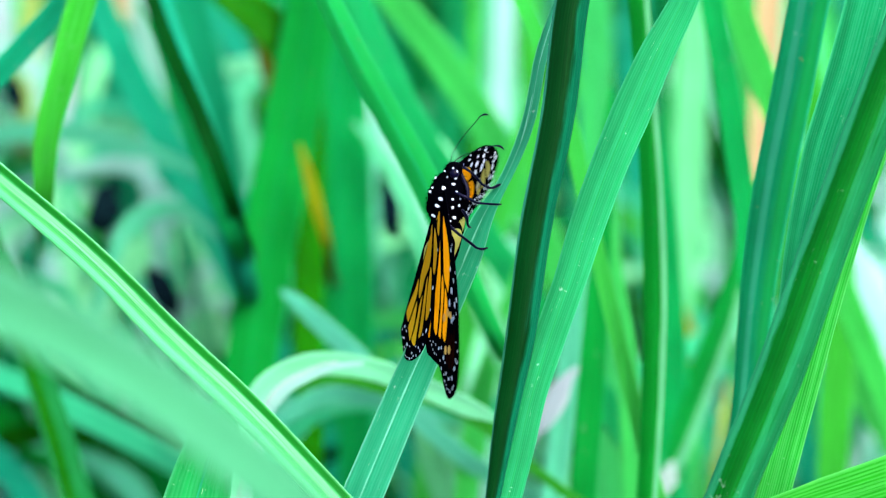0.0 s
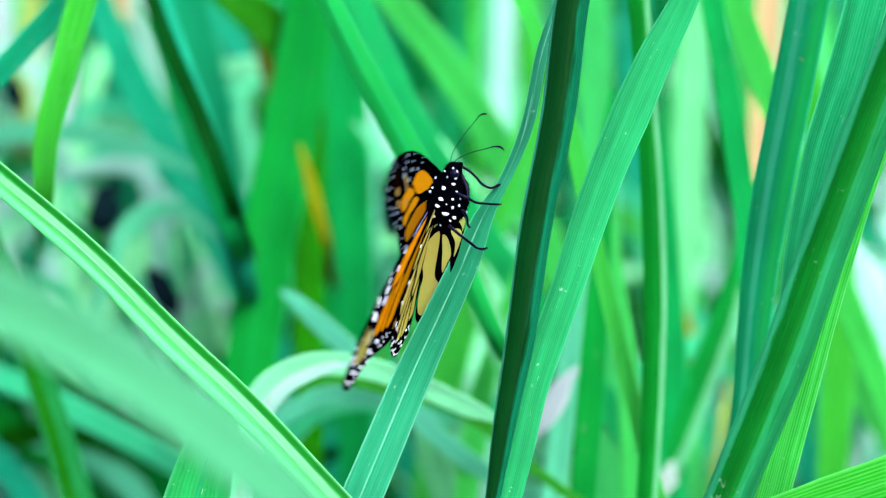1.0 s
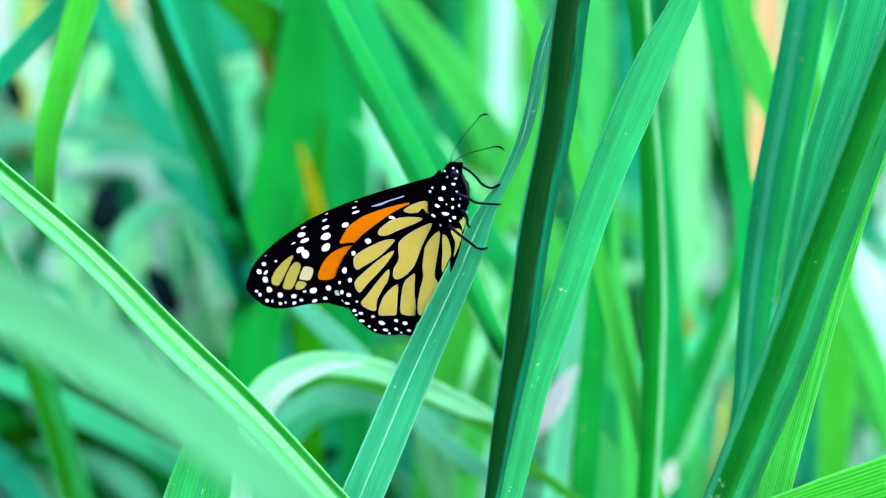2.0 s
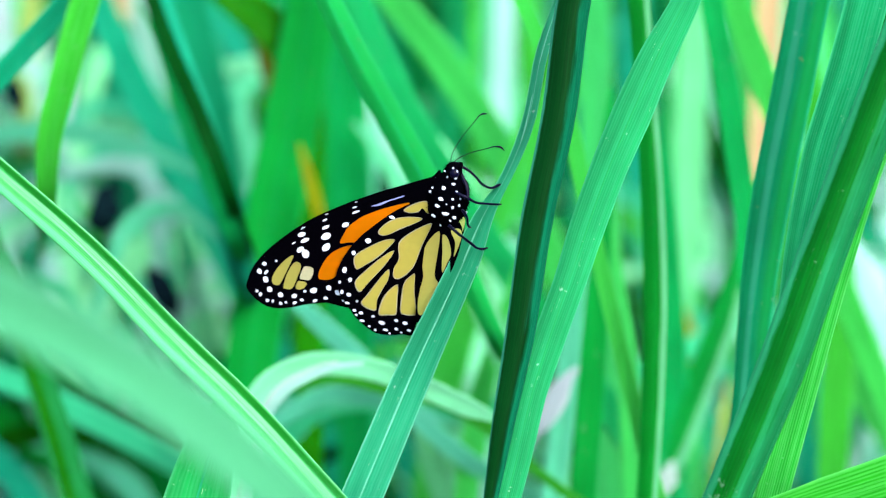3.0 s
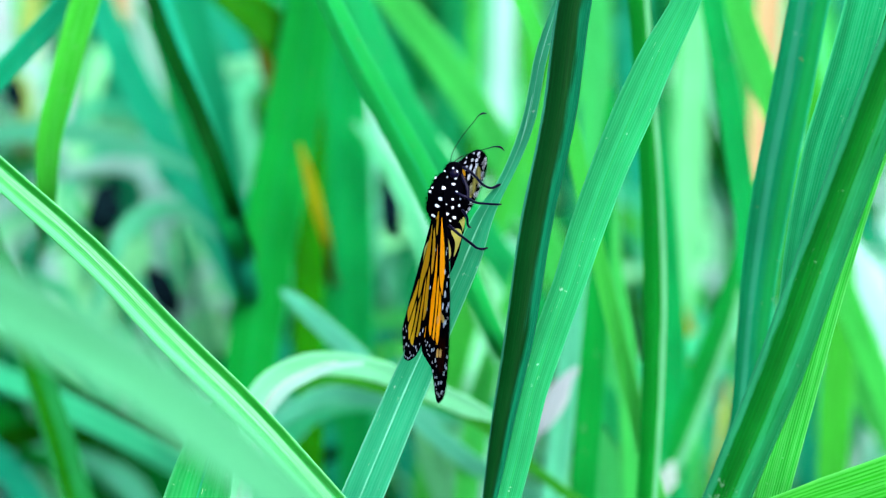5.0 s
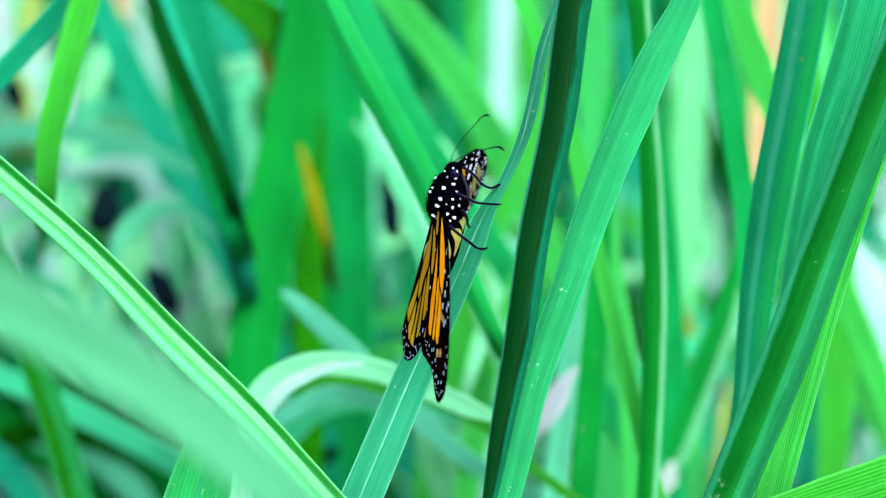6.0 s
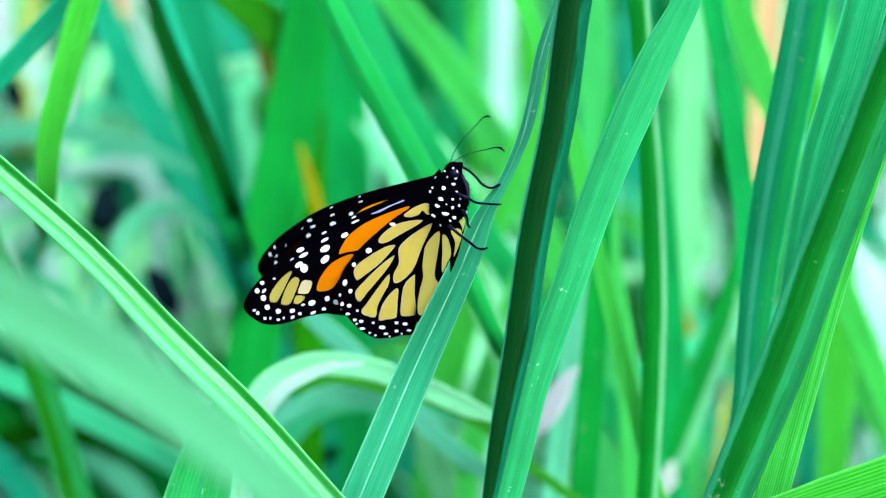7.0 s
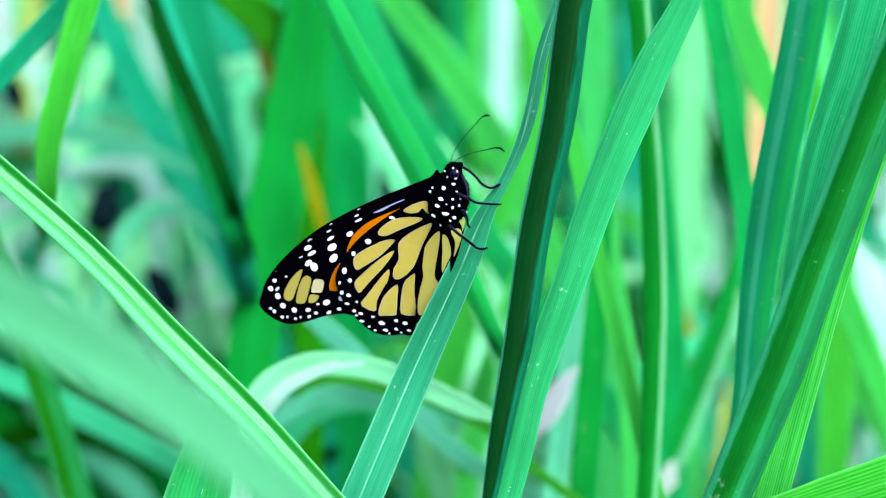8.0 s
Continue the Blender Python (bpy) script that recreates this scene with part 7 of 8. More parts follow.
# A black blade in place of a small shaded gap.
grass_blade([(-0.0132, 0.2233, 0.5048, 0.00005), (-0.0138, 0.2046, 0.5123, 0.00138), (-0.0141, 0.2053, 0.5146, 0.00199), (-0.0145, 0.2061, 0.5179, 0.00214), (-0.0151, 0.207, 0.5211, 0.00092)],
            GAP_SHADE, 0, 10, 0.002, "small black blade put in as a gap's shade", back=0.4)
# A dark strip laid over a blade in place of its shade.
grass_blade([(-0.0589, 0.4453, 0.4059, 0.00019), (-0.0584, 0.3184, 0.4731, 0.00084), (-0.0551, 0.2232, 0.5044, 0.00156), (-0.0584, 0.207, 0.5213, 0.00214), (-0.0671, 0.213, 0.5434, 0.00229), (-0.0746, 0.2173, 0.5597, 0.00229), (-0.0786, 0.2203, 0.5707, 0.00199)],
            LEAF_SHADE, 0, 10, 0.2, "narrow dark strip painted as shade inside a lighter blade, out of focus")
grass_blade([(-0.0595, 0.3983, 0.4235, 0.00036), (-0.0566, 0.2588, 0.4825, 0.00161), (-0.0592, 0.2147, 0.5114, 0.00247), (-0.0663, 0.2191, 0.5278, 0.00231), (-0.0718, 0.2227, 0.5412, 0.00154), (-0.0765, 0.2261, 0.5538, 0.00062)],
            LEAF_MID, 0, 8, 0.02, "bright green blade beside a dark one, out of focus", back=0.1)
grass_blade([(0.017, 0.1414, 0.4693, 0.00117), (0.0096, 0.1432, 0.4761, 0.00219), (0.0016, 0.1443, 0.4803, 0.00248), (-0.0072, 0.145, 0.4829, 0.00234), (-0.0159, 0.1454, 0.4844, 0.00190), (-0.024, 0.1457, 0.4856, 0.00117), (-0.0305, 0.1457, 0.4854, 0.00044)],
            LEAF_KEEN, 10, 8, 0.004, "lime green blade arching under a pale one", back=0.2)
grass_blade([(-0.0547, 0.3412, 0.4038, 0.00052), (-0.0438, 0.2199, 0.4533, 0.00220), (-0.0351, 0.2211, 0.4579, 0.00298), (-0.0242, 0.2213, 0.4586, 0.00298), (-0.0147, 0.2208, 0.4568, 0.00220)],
            LEAF_PALE, 10, 8, 0.02, "pale blade arching low, out of focus", back=0.2)
grass_blade([(0.0083, 0.0682, 0.544, 0.00007), (0.0142, 0.0379, 0.5663, 0.00039), (0.0174, 0.0272, 0.5766, 0.00115), (0.0198, 0.0291, 0.5834, 0.00128), (0.0227, 0.032, 0.5945, 0.00089), (0.0255, 0.035, 0.6056, 0.00051)],
            LEAF_KEEN, -20, 8, 0.05, "green inner face of a leaf twisted beside the stem", back=0.05)
grass_blade([(-0.1164, 0.5681, 0.4779, 0.00020), (-0.1124, 0.5206, 0.4936, 0.00156), (-0.1118, 0.5222, 0.4998, 0.00292), (-0.1108, 0.525, 0.5101, 0.00330)],
            DRY, 0, 8, 0.05, "tan dry leaf end, far out of focus", back=0.3)
grass_blade([(-0.121, 0.3349, 0.3802, 0.00383), (-0.1297, 0.3383, 0.3929, 0.00453), (-0.1366, 0.3404, 0.4008, 0.00418), (-0.1436, 0.3421, 0.4072, 0.00349)],
            LEAF_BLUE, 0, 8, 0.1, "blue-green blade low in the thicket, out of focus", back=0.1)
grass_blade([(-0.0937, 0.3932, 0.3661, 0.00255), (-0.0995, 0.3953, 0.3739, 0.00401), (-0.1072, 0.3969, 0.3798, 0.00328), (-0.1156, 0.3979, 0.3834, 0.00146)],
            LEAF_PALE, 0, 8, 0.02, "pale blade end low in the thicket", back=0.1)
grass_blade([(0.0026, 0.2508, 0.414, 0.00324), (-0.0026, 0.2546, 0.4281, 0.00406), (-0.0058, 0.2573, 0.4383, 0.00292), (-0.0075, 0.259, 0.4446, 0.00130)],
            LEAF_SOFT, 0, 8, 0.02, "soft lime blade low beside the main one", back=0.1)
grass_blade([(0.0089, 0.3078, 0.3949, 0.00306), (0.0065, 0.3126, 0.413, 0.00409), (0.0037, 0.317, 0.4294, 0.00358), (0.0024, 0.3197, 0.4393, 0.00187)],
            LEAF_SOFT, 0, 8, 0.03, "soft lime upright blade, out of focus", back=0.1)
grass_blade([(0.0131, 0.3932, 0.3661, 0.00182), (0.012, 0.3979, 0.3837, 0.00237), (0.0113, 0.401, 0.3952, 0.00146)],
            LEAF_SHEEN, 0, 8, 0.02, "silvery blade end beside a dark stem", back=0.1)
grass_blade([(0.0218, 0.4404, 0.3878, 0.00056), (0.0168, 0.2922, 0.4526, 0.00233), (0.013, 0.2952, 0.4639, 0.00299), (0.009, 0.2973, 0.4719, 0.00233), (0.006, 0.2988, 0.4775, 0.00116)],
            LEAF_SOFT, 10, 8, 0.02, "soft lime blade slanting behind the main one", back=0.1)

# ---- the thicket behind and around ----
def thicket(label, material, count, seed, near, far, height, width, spread=0.9, around=False):
    """Uncounted blades farther off, joined into one."""
    rng = random.Random(seed)
    verts, faces, uvs = [], [], []
    for _ in range(count):
        y = near + (far - near) * rng.random() ** 1.3
        x = rng.uniform(-1, 1) * (spread * 0.35 + 0.35 * (y + 0.93))
        if around:
            x, y = rng.uniform(-2.6, 2.6), rng.uniform(-3.2, 2.8)
            if -1.6 < y < 0.5 and abs(x) < 1.0 or y >= 0.5 and abs(x) < 0.8:
                continue
        h = height * rng.uniform(0.55, 1.15)
        g = rng.uniform(0, 2 * math.pi)
        reach = rng.uniform(0.05, 0.55) * h
        top = np.array([x + math.cos(g) * reach, y + math.sin(g) * reach * 0.5, h])
        half = width * rng.uniform(0.6, 1.2)
        bend = rng.uniform(0, 0.35)
        pts = [(x, y, -0.01, half * 0.6),
               (x + (top[0] - x) * 0.2, y + (top[1] - y) * 0.2, h * 0.45, half),
               (x + (top[0] - x) * 0.55, y + (top[1] - y) * 0.55, h * 0.8, half * 0.9),
               (*top, half * 0.6),
               (top[0] + (top[0] - x) * 0.5, top[1] + (top[1] - y) * 0.5, h * (1 - bend), 0.0006)]
        line = spline(pts, 14)
        v, f, uv = blade_shell(line[:, :3], np.abs(line[:, 3]), rng.uniform(-60, 60), rng.uniform(4, 16), 2)
        b = len(verts)
        verts += v
        faces += [tuple(q + b for q in w) for w in f]
        uvs += uv
    ob = mesh_object("tall_grass", verts, faces, material, uvs)
    tagged(ob, label, "grass", kind="stuff")


# The first layer is coloured dark so that gaps look shaded.
thicket("tall grass deep in the thicket, shade put into its colour", LEAF_SHADE, 800, 3, 0.85, 3.2, 0.52, 0.0055)
thicket("deep green tall grass of the thicket", LEAF_DEEP, 650, 1, 0.85, 3.0, 0.55, 0.0055)
thicket("blue-green tall grass of the thicket", LEAF_BLUE, 700, 2, 0.85, 3.0, 0.55, 0.0055)
thicket("pale tall grass of the thicket", LEAF_PALE, 140, 4, 0.85, 3.0, 0.52, 0.0055)
thicket("sea-green tall grass of the thicket", LEAF_HOST, 400, 5, 0.85, 3.0, 0.54, 0.0055)
thicket("plain green tall grass of the thicket", LEAF, 450, 11, 0.85, 3.0, 0.54, 0.0055)
thicket("bright yellow-green tall grass", LEAF_LIME, 250, 6, 0.85, 3.0, 0.52, 0.0055)
thicket("dead tan grass among the green", DRY, 30, 7, 0.85, 3.0, 0.45, 0.005)
thicket("tall green grass standing all round", LEAF, 2600, 8, 0, 1, 0.75, 0.006, around=True)
thicket("dark tall grass standing all round", LEAF_SHADE, 1300, 9, 0, 1, 0.7, 0.006, around=True)

# ---- the butterfly ----
MM = 0.001
butterfly = new("butterfly")
butterfly.matrix_world = pose(-0.00069, 0.00303, 0.5713, 76.38, 16.62, -97.83)
tagged(butterfly, "orange and black butterfly with white spots, clinging to a grass blade", "butterfly")


def ring(points, count):
    """A smooth closed outline through a few points."""
    p = np.array(points, dtype=float)
    n = len(p)
    out = []
    for k in range(count):
        s = k / count * n
        i = int(s)
        f = s - i
        a, b, c, d = (p[(i + o) % n] for o in (-1, 0, 1, 2))
        out.append(0.5 * (2 * b + (c - a) * f + (2 * a - 5 * b + 4 * c - d) * f * f + (3 * b - a - 3 * c + d) * f ** 3))
    return out


def plate(name, outline, low, high, material, parent, count=0, label="", holes=()):
    """A flat piece of a wing from low to high (mm across the sheet), with an outline in the sheet (mm out, mm forward)."""
    rings = [ring(outline, count or 4 * len(outline))] + [ring(h, 4 * len(h)) for h in holes]
    flat = [p for r in rings for p in r]
    n = len(flat)
    tris = tessellate_polygon([[Vector((s, q, 0)) for s, q in r] for r in rings])
    verts = [(low * MM, q * MM, s * MM) for s, q in flat]
    faces = [tuple(t) for t in tris]
    if high != low:
        verts += [(high * MM, q * MM, s * MM) for s, q in flat]
        faces += [tuple(i + n for i in t)[::-1] for t in tris]
        start = 0
        for r in rings:
            m = len(r)
            faces += [(start + i, start + (i + 1) % m, start + (i + 1) % m + n, start + i + n) for i in range(m)]
            start += m
    ob = part(name, verts, faces, material, parent, label, smooth=False)
    bm = bmesh.new()
    bm.from_mesh(ob.data)
    bmesh.ops.recalc_face_normals(bm, faces=bm.faces)
    bm.to_mesh(ob.data)
    bm.free()
    return ob


def oval(s, q, a, b, turn=0):
    c, d = math.cos(radians(turn)), math.sin(radians(turn))
    out = []
    for k in range(8):
        g = math.pi * k / 4
        r = 1 + 0.16 * noise.noise(Vector((s * 1.7 + k, q * 1.3, 0)))
        x, y = a * r * math.cos(g), b * r * math.sin(g)
        out.append((s + c * x - d * y, q + d * x + c * y))
    return out


def inset(outline, by):
    """The outline drawn in towards its middle by so many mm."""
    p = np.array(outline)
    mid = p.mean(axis=0)
    v = mid - p
    return [tuple(x) for x in p + v / (np.linalg.norm(v, axis=1)[:, None] + 1e-6) * by]


def wing(name, side, outline, cells, spots, hinge):
    """One wing, hinged at its root. cells: (outline, under material, upper material); spots: (out, forward, half sizes)."""
    w = plate(name, outline, -0.07, 0.07, BLACK, butterfly, 6 * len(outline), holes=[c[0] for c in cells if c[1] is not STEEL])
    w.location = hinge
    for shape, under, upper in cells:
        if under is STEEL:
            plate("streak", shape, 0.07 * side, 0.1 * side, under, w)
            continue
        if name == "hindwing":
            plate("pale_edge", shape, 0.02 * side, 0.02 * side, PEARL, w)
            plate("cell", inset(shape, 0.28), 0.05 * side, 0.05 * side, under, w)
        else:
            plate("cell", shape, 0.03 * side, 0.03 * side, under, w)
        plate("cell", shape, -0.03 * side, -0.03 * side, upper, w)
    for s, q, a, b, turn in spots:
        plate("spot", oval(s, q, 0.86 * a, 0.86 * b, turn), 0.07 * side, 0.13 * side, WHITE, w, 12)
        plate("spot", oval(s, q, 0.58 * a, 0.58 * b, turn), -0.07 * side, -0.13 * side, DUSTY, w, 12)
    if name == "forewing":
        for s, q, a, b in ((31.5, -23.5, 1.0, 0.8), (28.5, -24.8, 1.0, 0.8), (25.0, -17.5, 1.2, 0.7), (22.5, -19.5, 1.1, 0.8), (27.5, -17.0, 1.3, 0.6)):
            plate("spot", oval(s, q, 1.2 * a, 1.2 * b), -0.07 * side, -0.12 * side, OCHRE, w, 12)
    return w


HIND_OUTLINE = [(-0.3, 0), (4.7, -1.9), (8.6, -5.2), (12.1, -9.6), (15.4, -14.6), (17.7, -20.2), (18.5, -25.9), (17, -29.8), (14.6, -32.8), (11.5, -35.8), (7.4, -38.1), (3.8, -37.9), (1.2, -37), (-1.1, -36.5), (-1.5, -33.1), (-1.5, -27), (-1.5, -18.6), (-1.5, -11.3), (-1.5, -5.1), (-1.5, -1.7)]
HIND_CELLS = [
    ([(7.1, -4.7), (5.4, -2.6), (3, -1.1), (1.6, -1.7), (1.1, -3.6), (1.9, -4.1), (3.1, -3.1), (3.8, -4.3), (5.6, -5.1)], CREAM, GOLD),
    ([(11.2, -12.4), (11.3, -10.8), (9.2, -7.9), (6.1, -6.2), (2.7, -5.6), (3.5, -7), (6.7, -9.7), (9.4, -12.1)], CREAM, GOLD),
    ([(0.8, -6.5), (0.3, -7.3), (1.3, -12.9), (2.1, -18.8), (4.2, -22.3), (5.8, -22.7), (6.3, -20.4), (5.7, -17.4), (6.5, -13.5), (4.6, -10.1)], CREAM, GOLD),
    ([(15.5, -20), (14.1, -17.5), (10.1, -13.7), (7.7, -12.7), (7.7, -13.7), (9.9, -17.8), (12.7, -21.2), (14.4, -22.7)], CREAM, GOLD),
    ([(14.1, -26.1), (12.4, -22.6), (9.8, -18.5), (7.3, -15.6), (7.3, -17), (8.7, -20.7), (11.1, -25.5), (12.6, -28.5)], CREAM, GOLD),
    ([(11.7, -31.3), (10.8, -28.7), (8.8, -23.6), (7.3, -20.7), (6.9, -23.4), (7.6, -26.1), (8.3, -29.5), (8.1, -32.2), (9.7, -32.4)], CREAM, GOLD),
    ([(7.3, -33.1), (7.3, -29.3), (6.2, -26.1), (4.6, -24.2), (4, -27.5), (3.5, -31), (3.6, -32.3), (5.5, -32.9)], CREAM, GOLD),
    ([(2.6, -31.2), (3.2, -27.3), (3.3, -23.2), (1.8, -20.5), (1.3, -20.8), (0.6, -24.9), (-0.8, -30.2), (-0.4, -31.3), (1.3, -31.7)], CREAM, GOLD),
]
HIND_SPOTS = [(16.89, -23.59, 0.6, 0.94, 0), (15.2, -25.81, 0.54, 0.67, 0), (16.41, -29.42, 0.47, 0.6, 0), (14.75, -29.76, 0.6, 0.54, 0), (12.65, -30.96, 0.33, 0.33, 0), (12.76, -33.52, 0.47, 0.4, 0), (11.19, -33.81, 0.6, 0.4, 0), (8.39, -34, 0.4, 0.33, 0), (6.1, -35.14, 0.87, 0.54, 0), (3.1, -33.63, 0.54, 0.4, 0), (1.07, -33.79, 0.67, 0.47, 0), (17.38, -27, 0.33, 0.47, 0)] + [(14.68, -32.02, 0.6, 0.33, 0), (12.12, -34.56, 0.33, 0.27, 0), (10.59, -35.76, 0.67, 0.33, 0), (8.7, -36.8, 0.33, 0.27, 0), (7.22, -37.42, 0.33, 0.27, 0), (4.94, -36.77, 0.67, 0.33, 0), (2.65, -35.87, 0.47, 0.4, 0), (-0.17, -35.48, 0.6, 0.33, 0), (3.91, -37.46, 0.27, 0.2, 0), (1.35, -36.52, 0.27, 0.2, 0), (15.75, -18.62, 0.54, 0.67, 0), (13.18, -14.62, 0.8, 0.8, 0), (9.17, -7.19, 0.87, 0.47, 0)]
FORE_OUTLINE = [(-0.2, 5.2), (2.2, 4.1), (8.5, 1.3), (15.9, -2.1), (22.6, -5.7), (28.6, -9.5), (34, -14), (38.6, -18.7), (41.8, -23.2), (43.1, -26.7), (42.4, -28.8), (40.6, -30.7), (38.4, -32.1), (35.7, -32.4), (32.3, -31.7), (29, -30.6), (24.9, -29.9), (22.6, -30.3), (17, -31.2), (11.5, -31.6), (5, -27.5), (1, -20.4), (-1, -11)]
FORE_CELLS = [
    ([(6.5, -1.9), (8.8, -2.4), (13.4, -4.3), (17.1, -6.4), (19.8, -8.9), (21, -10.9), (22, -13.7), (20.3, -13.5), (17.2, -12.9), (14.7, -11.2), (11.7, -8.1), (8.5, -4.8)], AMBER, ORANGE),
    ([(18.7, -14.2), (21.2, -14.7), (24.1, -16.8), (26.1, -20.2), (26.8, -22.9), (26.1, -23.8), (23.6, -23.3), (21.9, -20.8), (20.7, -17.7)], AMBER, ORANGE),
    ([(22.3, -24.2), (20.5, -20), (18.1, -14.8), (14.5, -12.5), (15.5, -15.5), (18.3, -20), (19.7, -24.4), (21.1, -24.7)], AMBER, ORANGE),
    ([(18.1, -25.3), (16.9, -20.7), (13.4, -13.9), (7.5, -7.3), (4.8, -4.5), (4.1, -6.2), (7.5, -13.7), (11.6, -19.9), (14.6, -24.9)], AMBER, ORANGE),
    ([(12.3, -28.1), (10.6, -23.5), (6.2, -15.3), (3.2, -8), (1.8, -9.4), (3.2, -17.2), (7.2, -25), (10, -28.2)], AMBER, ORANGE),
    ([(32.4, -18.1), (33.7, -18.7), (35.7, -21.1), (37.2, -24.1), (37.1, -25.9), (35.7, -26.1), (34.6, -23.9), (33.6, -21.4)], CREAM, UMBER),
    ([(31.6, -19.6), (32.8, -20.6), (34, -23.4), (34.7, -26.4), (34.2, -27), (32.7, -26.7), (31.5, -23.6), (30.7, -20.6)], CREAM, UMBER),
    ([(31.9, -26.6), (31.3, -24.7), (29.4, -25), (30, -26.3), (31, -26.9)], CREAM, UMBER),
    ([(29.7, -20.6), (27.9, -21.1), (28.6, -24), (30.2, -24.2), (31, -23.8), (30.4, -21.6)], IVORY, UMBER),
    ([(15.1, -3.5), (13.4, -2.6), (10.9, -1.4), (8, -0.1), (8.2, -0.5), (10.9, -1.7), (13.2, -3.1)], STEEL, None),
]
FORE_SPOTS = [(18.8, -4.1, 0.65, 0.22, 152), (18.5, -5.3, 1.13, 0.3, 152), (25.4, -8, 0.74, 0.26, 147), (25.2, -9.9, 1.15, 0.43, 147), (25.1, -12.2, 1.42, 0.93, 142), (25.1, -15.1, 1.48, 0.89, 128), (20.8, -8.8, 1.04, 0.67, 142), (30.6, -12.3, 1.13, 0.65, 152), (29.8, -13.7, 1.32, 0.51, 147), (32.4, -14.7, 0.67, 0.17, 142), (30.9, -16.3, 1.19, 0.66, 137), (29.7, -17.3, 1.01, 1.26, 175), (36.3, -19.8, 0.35, 0.32, 175), (39, -20.8, 0.58, 0.59, 142), (40.1, -22.9, 0.66, 0.77, 175), (38.6, -23, 0.78, 0.36, 128), (38.7, -24.9, 0.7, 0.9, 175)] + [(37.8, -27.5, 0.7, 0.81, 175), (40.7, -28.2, 0.39, 0.41, 175), (39.9, -29, 0.43, 0.59, 175), (35.3, -28.7, 0.7, 0.77, 175), (32.2, -28.7, 0.74, 0.6, 147), (27.8, -26.8, 1.07, 0.77, 147), (29.8, -27.2, 0.46, 0.32, 175), (24.4, -25.8, 0.66, 0.72, 175), (38.3, -30.5, 0.46, 0.45, 175), (37.1, -30.5, 0.27, 0.45, 175), (35.3, -31, 0.43, 0.41, 175), (34.1, -30.6, 0.27, 0.32, 175), (32.1, -30.5, 0.58, 0.38, 142), (30.5, -29.6, 0.46, 0.45, 175), (27.5, -29.5, 0.73, 0.39, 152), (25.1, -28.6, 0.58, 0.45, 175), (22.7, -26.7, 0.39, 0.54, 175), (22.3, -26.9, 0.8, 0.74, 0), (19, -27.3, 0.47, 0.47, 0), (21, -28.8, 0.47, 0.33, 0), (19.1, -29.3, 0.47, 0.33, 0), (17.3, -29.2, 0.47, 0.33, 0), (15.5, -28.8, 0.47, 0.4, 0), (16.3, -27.7, 0.54, 0.4, 0), (13.6, -28.6, 0.4, 0.33, 0)]
wings = {}
for side in (1, -1):
    wings["fore", side] = wing("forewing", side, FORE_OUTLINE, FORE_CELLS, FORE_SPOTS, (side * 0.9 * MM, 0, 0))
    wings["hind", side] = wing("hindwing", side, HIND_OUTLINE, HIND_CELLS, HIND_SPOTS, (side * 1.6 * MM, 0, 0))
    # the inner fold of the hindwing, wrapped round the abdomen
    fold = plate("wing_fold", [(0.6, -9.5), (0.3, -16), (-0.5, -23), (-0.6, -29), (-1.4, -32), (-3.2, -31.5), (-4.6, -27), (-5.8, -20), (-6.6, -15), (-7, -10), (-6.4, -5), (-4, -3), (-1.5, -5)], side * 2.75, side * 2.65, BLACK, butterfly, holes=([(0.4, -11.1), (-1.5, -7.3), (-2.2, -9.4), (-2.6, -15), (-3, -19), (-4.2, -21.1), (-3.5, -26.2), (-2.3, -29.8), (-1.2, -29.5), (-0.6, -26.2), (-0.5, -23), (-0.5, -19.7), (0.6, -15.5)], [(-2.6, -8.1), (-3.6, -8.2), (-4.8, -10.3), (-5.4, -12.6), (-5, -15.2), (-4.5, -17.7), (-3.9, -15.5), (-3.4, -12.3)], [(-4.2, -6.6), (-5.2, -5.5), (-6.3, -5.6), (-6.8, -7.3), (-6.5, -11.1), (-6.1, -12.8), (-5.7, -9.2)]))
    for shape in ([(0.4, -11.1), (-1.5, -7.3), (-2.2, -9.4), (-2.6, -15), (-3, -19), (-4.2, -21.1), (-3.5, -26.2), (-2.3, -29.8), (-1.2, -29.5), (-0.6, -26.2), (-0.5, -23), (-0.5, -19.7), (0.6, -15.5)], [(-2.6, -8.1), (-3.6, -8.2), (-4.8, -10.3), (-5.4, -12.6), (-5, -15.2), (-4.5, -17.7), (-3.9, -15.5), (-3.4, -12.3)], [(-4.2, -6.6), (-5.2, -5.5), (-6.3, -5.6), (-6.8, -7.3), (-6.5, -11.1), (-6.1, -12.8), (-5.7, -9.2)]):
        plate("cell", shape, side * 2.7, side * 2.7, CREAM, fold)


def ball(name, centre, radii, material, parent, rough=0.0, seed=0, rings=14, sides=20, label=""):
    """A rounded body part with hairy unevenness."""
    verts, faces = [], []
    for i in range(rings + 1):
        a = math.pi * i / rings
        for j in range(sides):
            g = 2 * math.pi * j / sides
            d = Vector((math.sin(a) * math.cos(g), math.cos(a), math.sin(a) * math.sin(g)))
            k = 1 + rough * noise.noise(d * 4 + Vector((seed, 0, 0)))
            verts.append(Vector((centre[0] + radii[0] * d.x * k, centre[1] + radii[1] * d.y * k, centre[2] + radii[2] * d.z * k)) * MM)
    for i in range(rings):
        for j in range(sides):
            j2 = (j + 1) % sides
            faces.append((i * sides + j, i * sides + j2, (i + 1) * sides + j2, (i + 1) * sides + j))
    return part(name, verts, faces, material, parent, label)


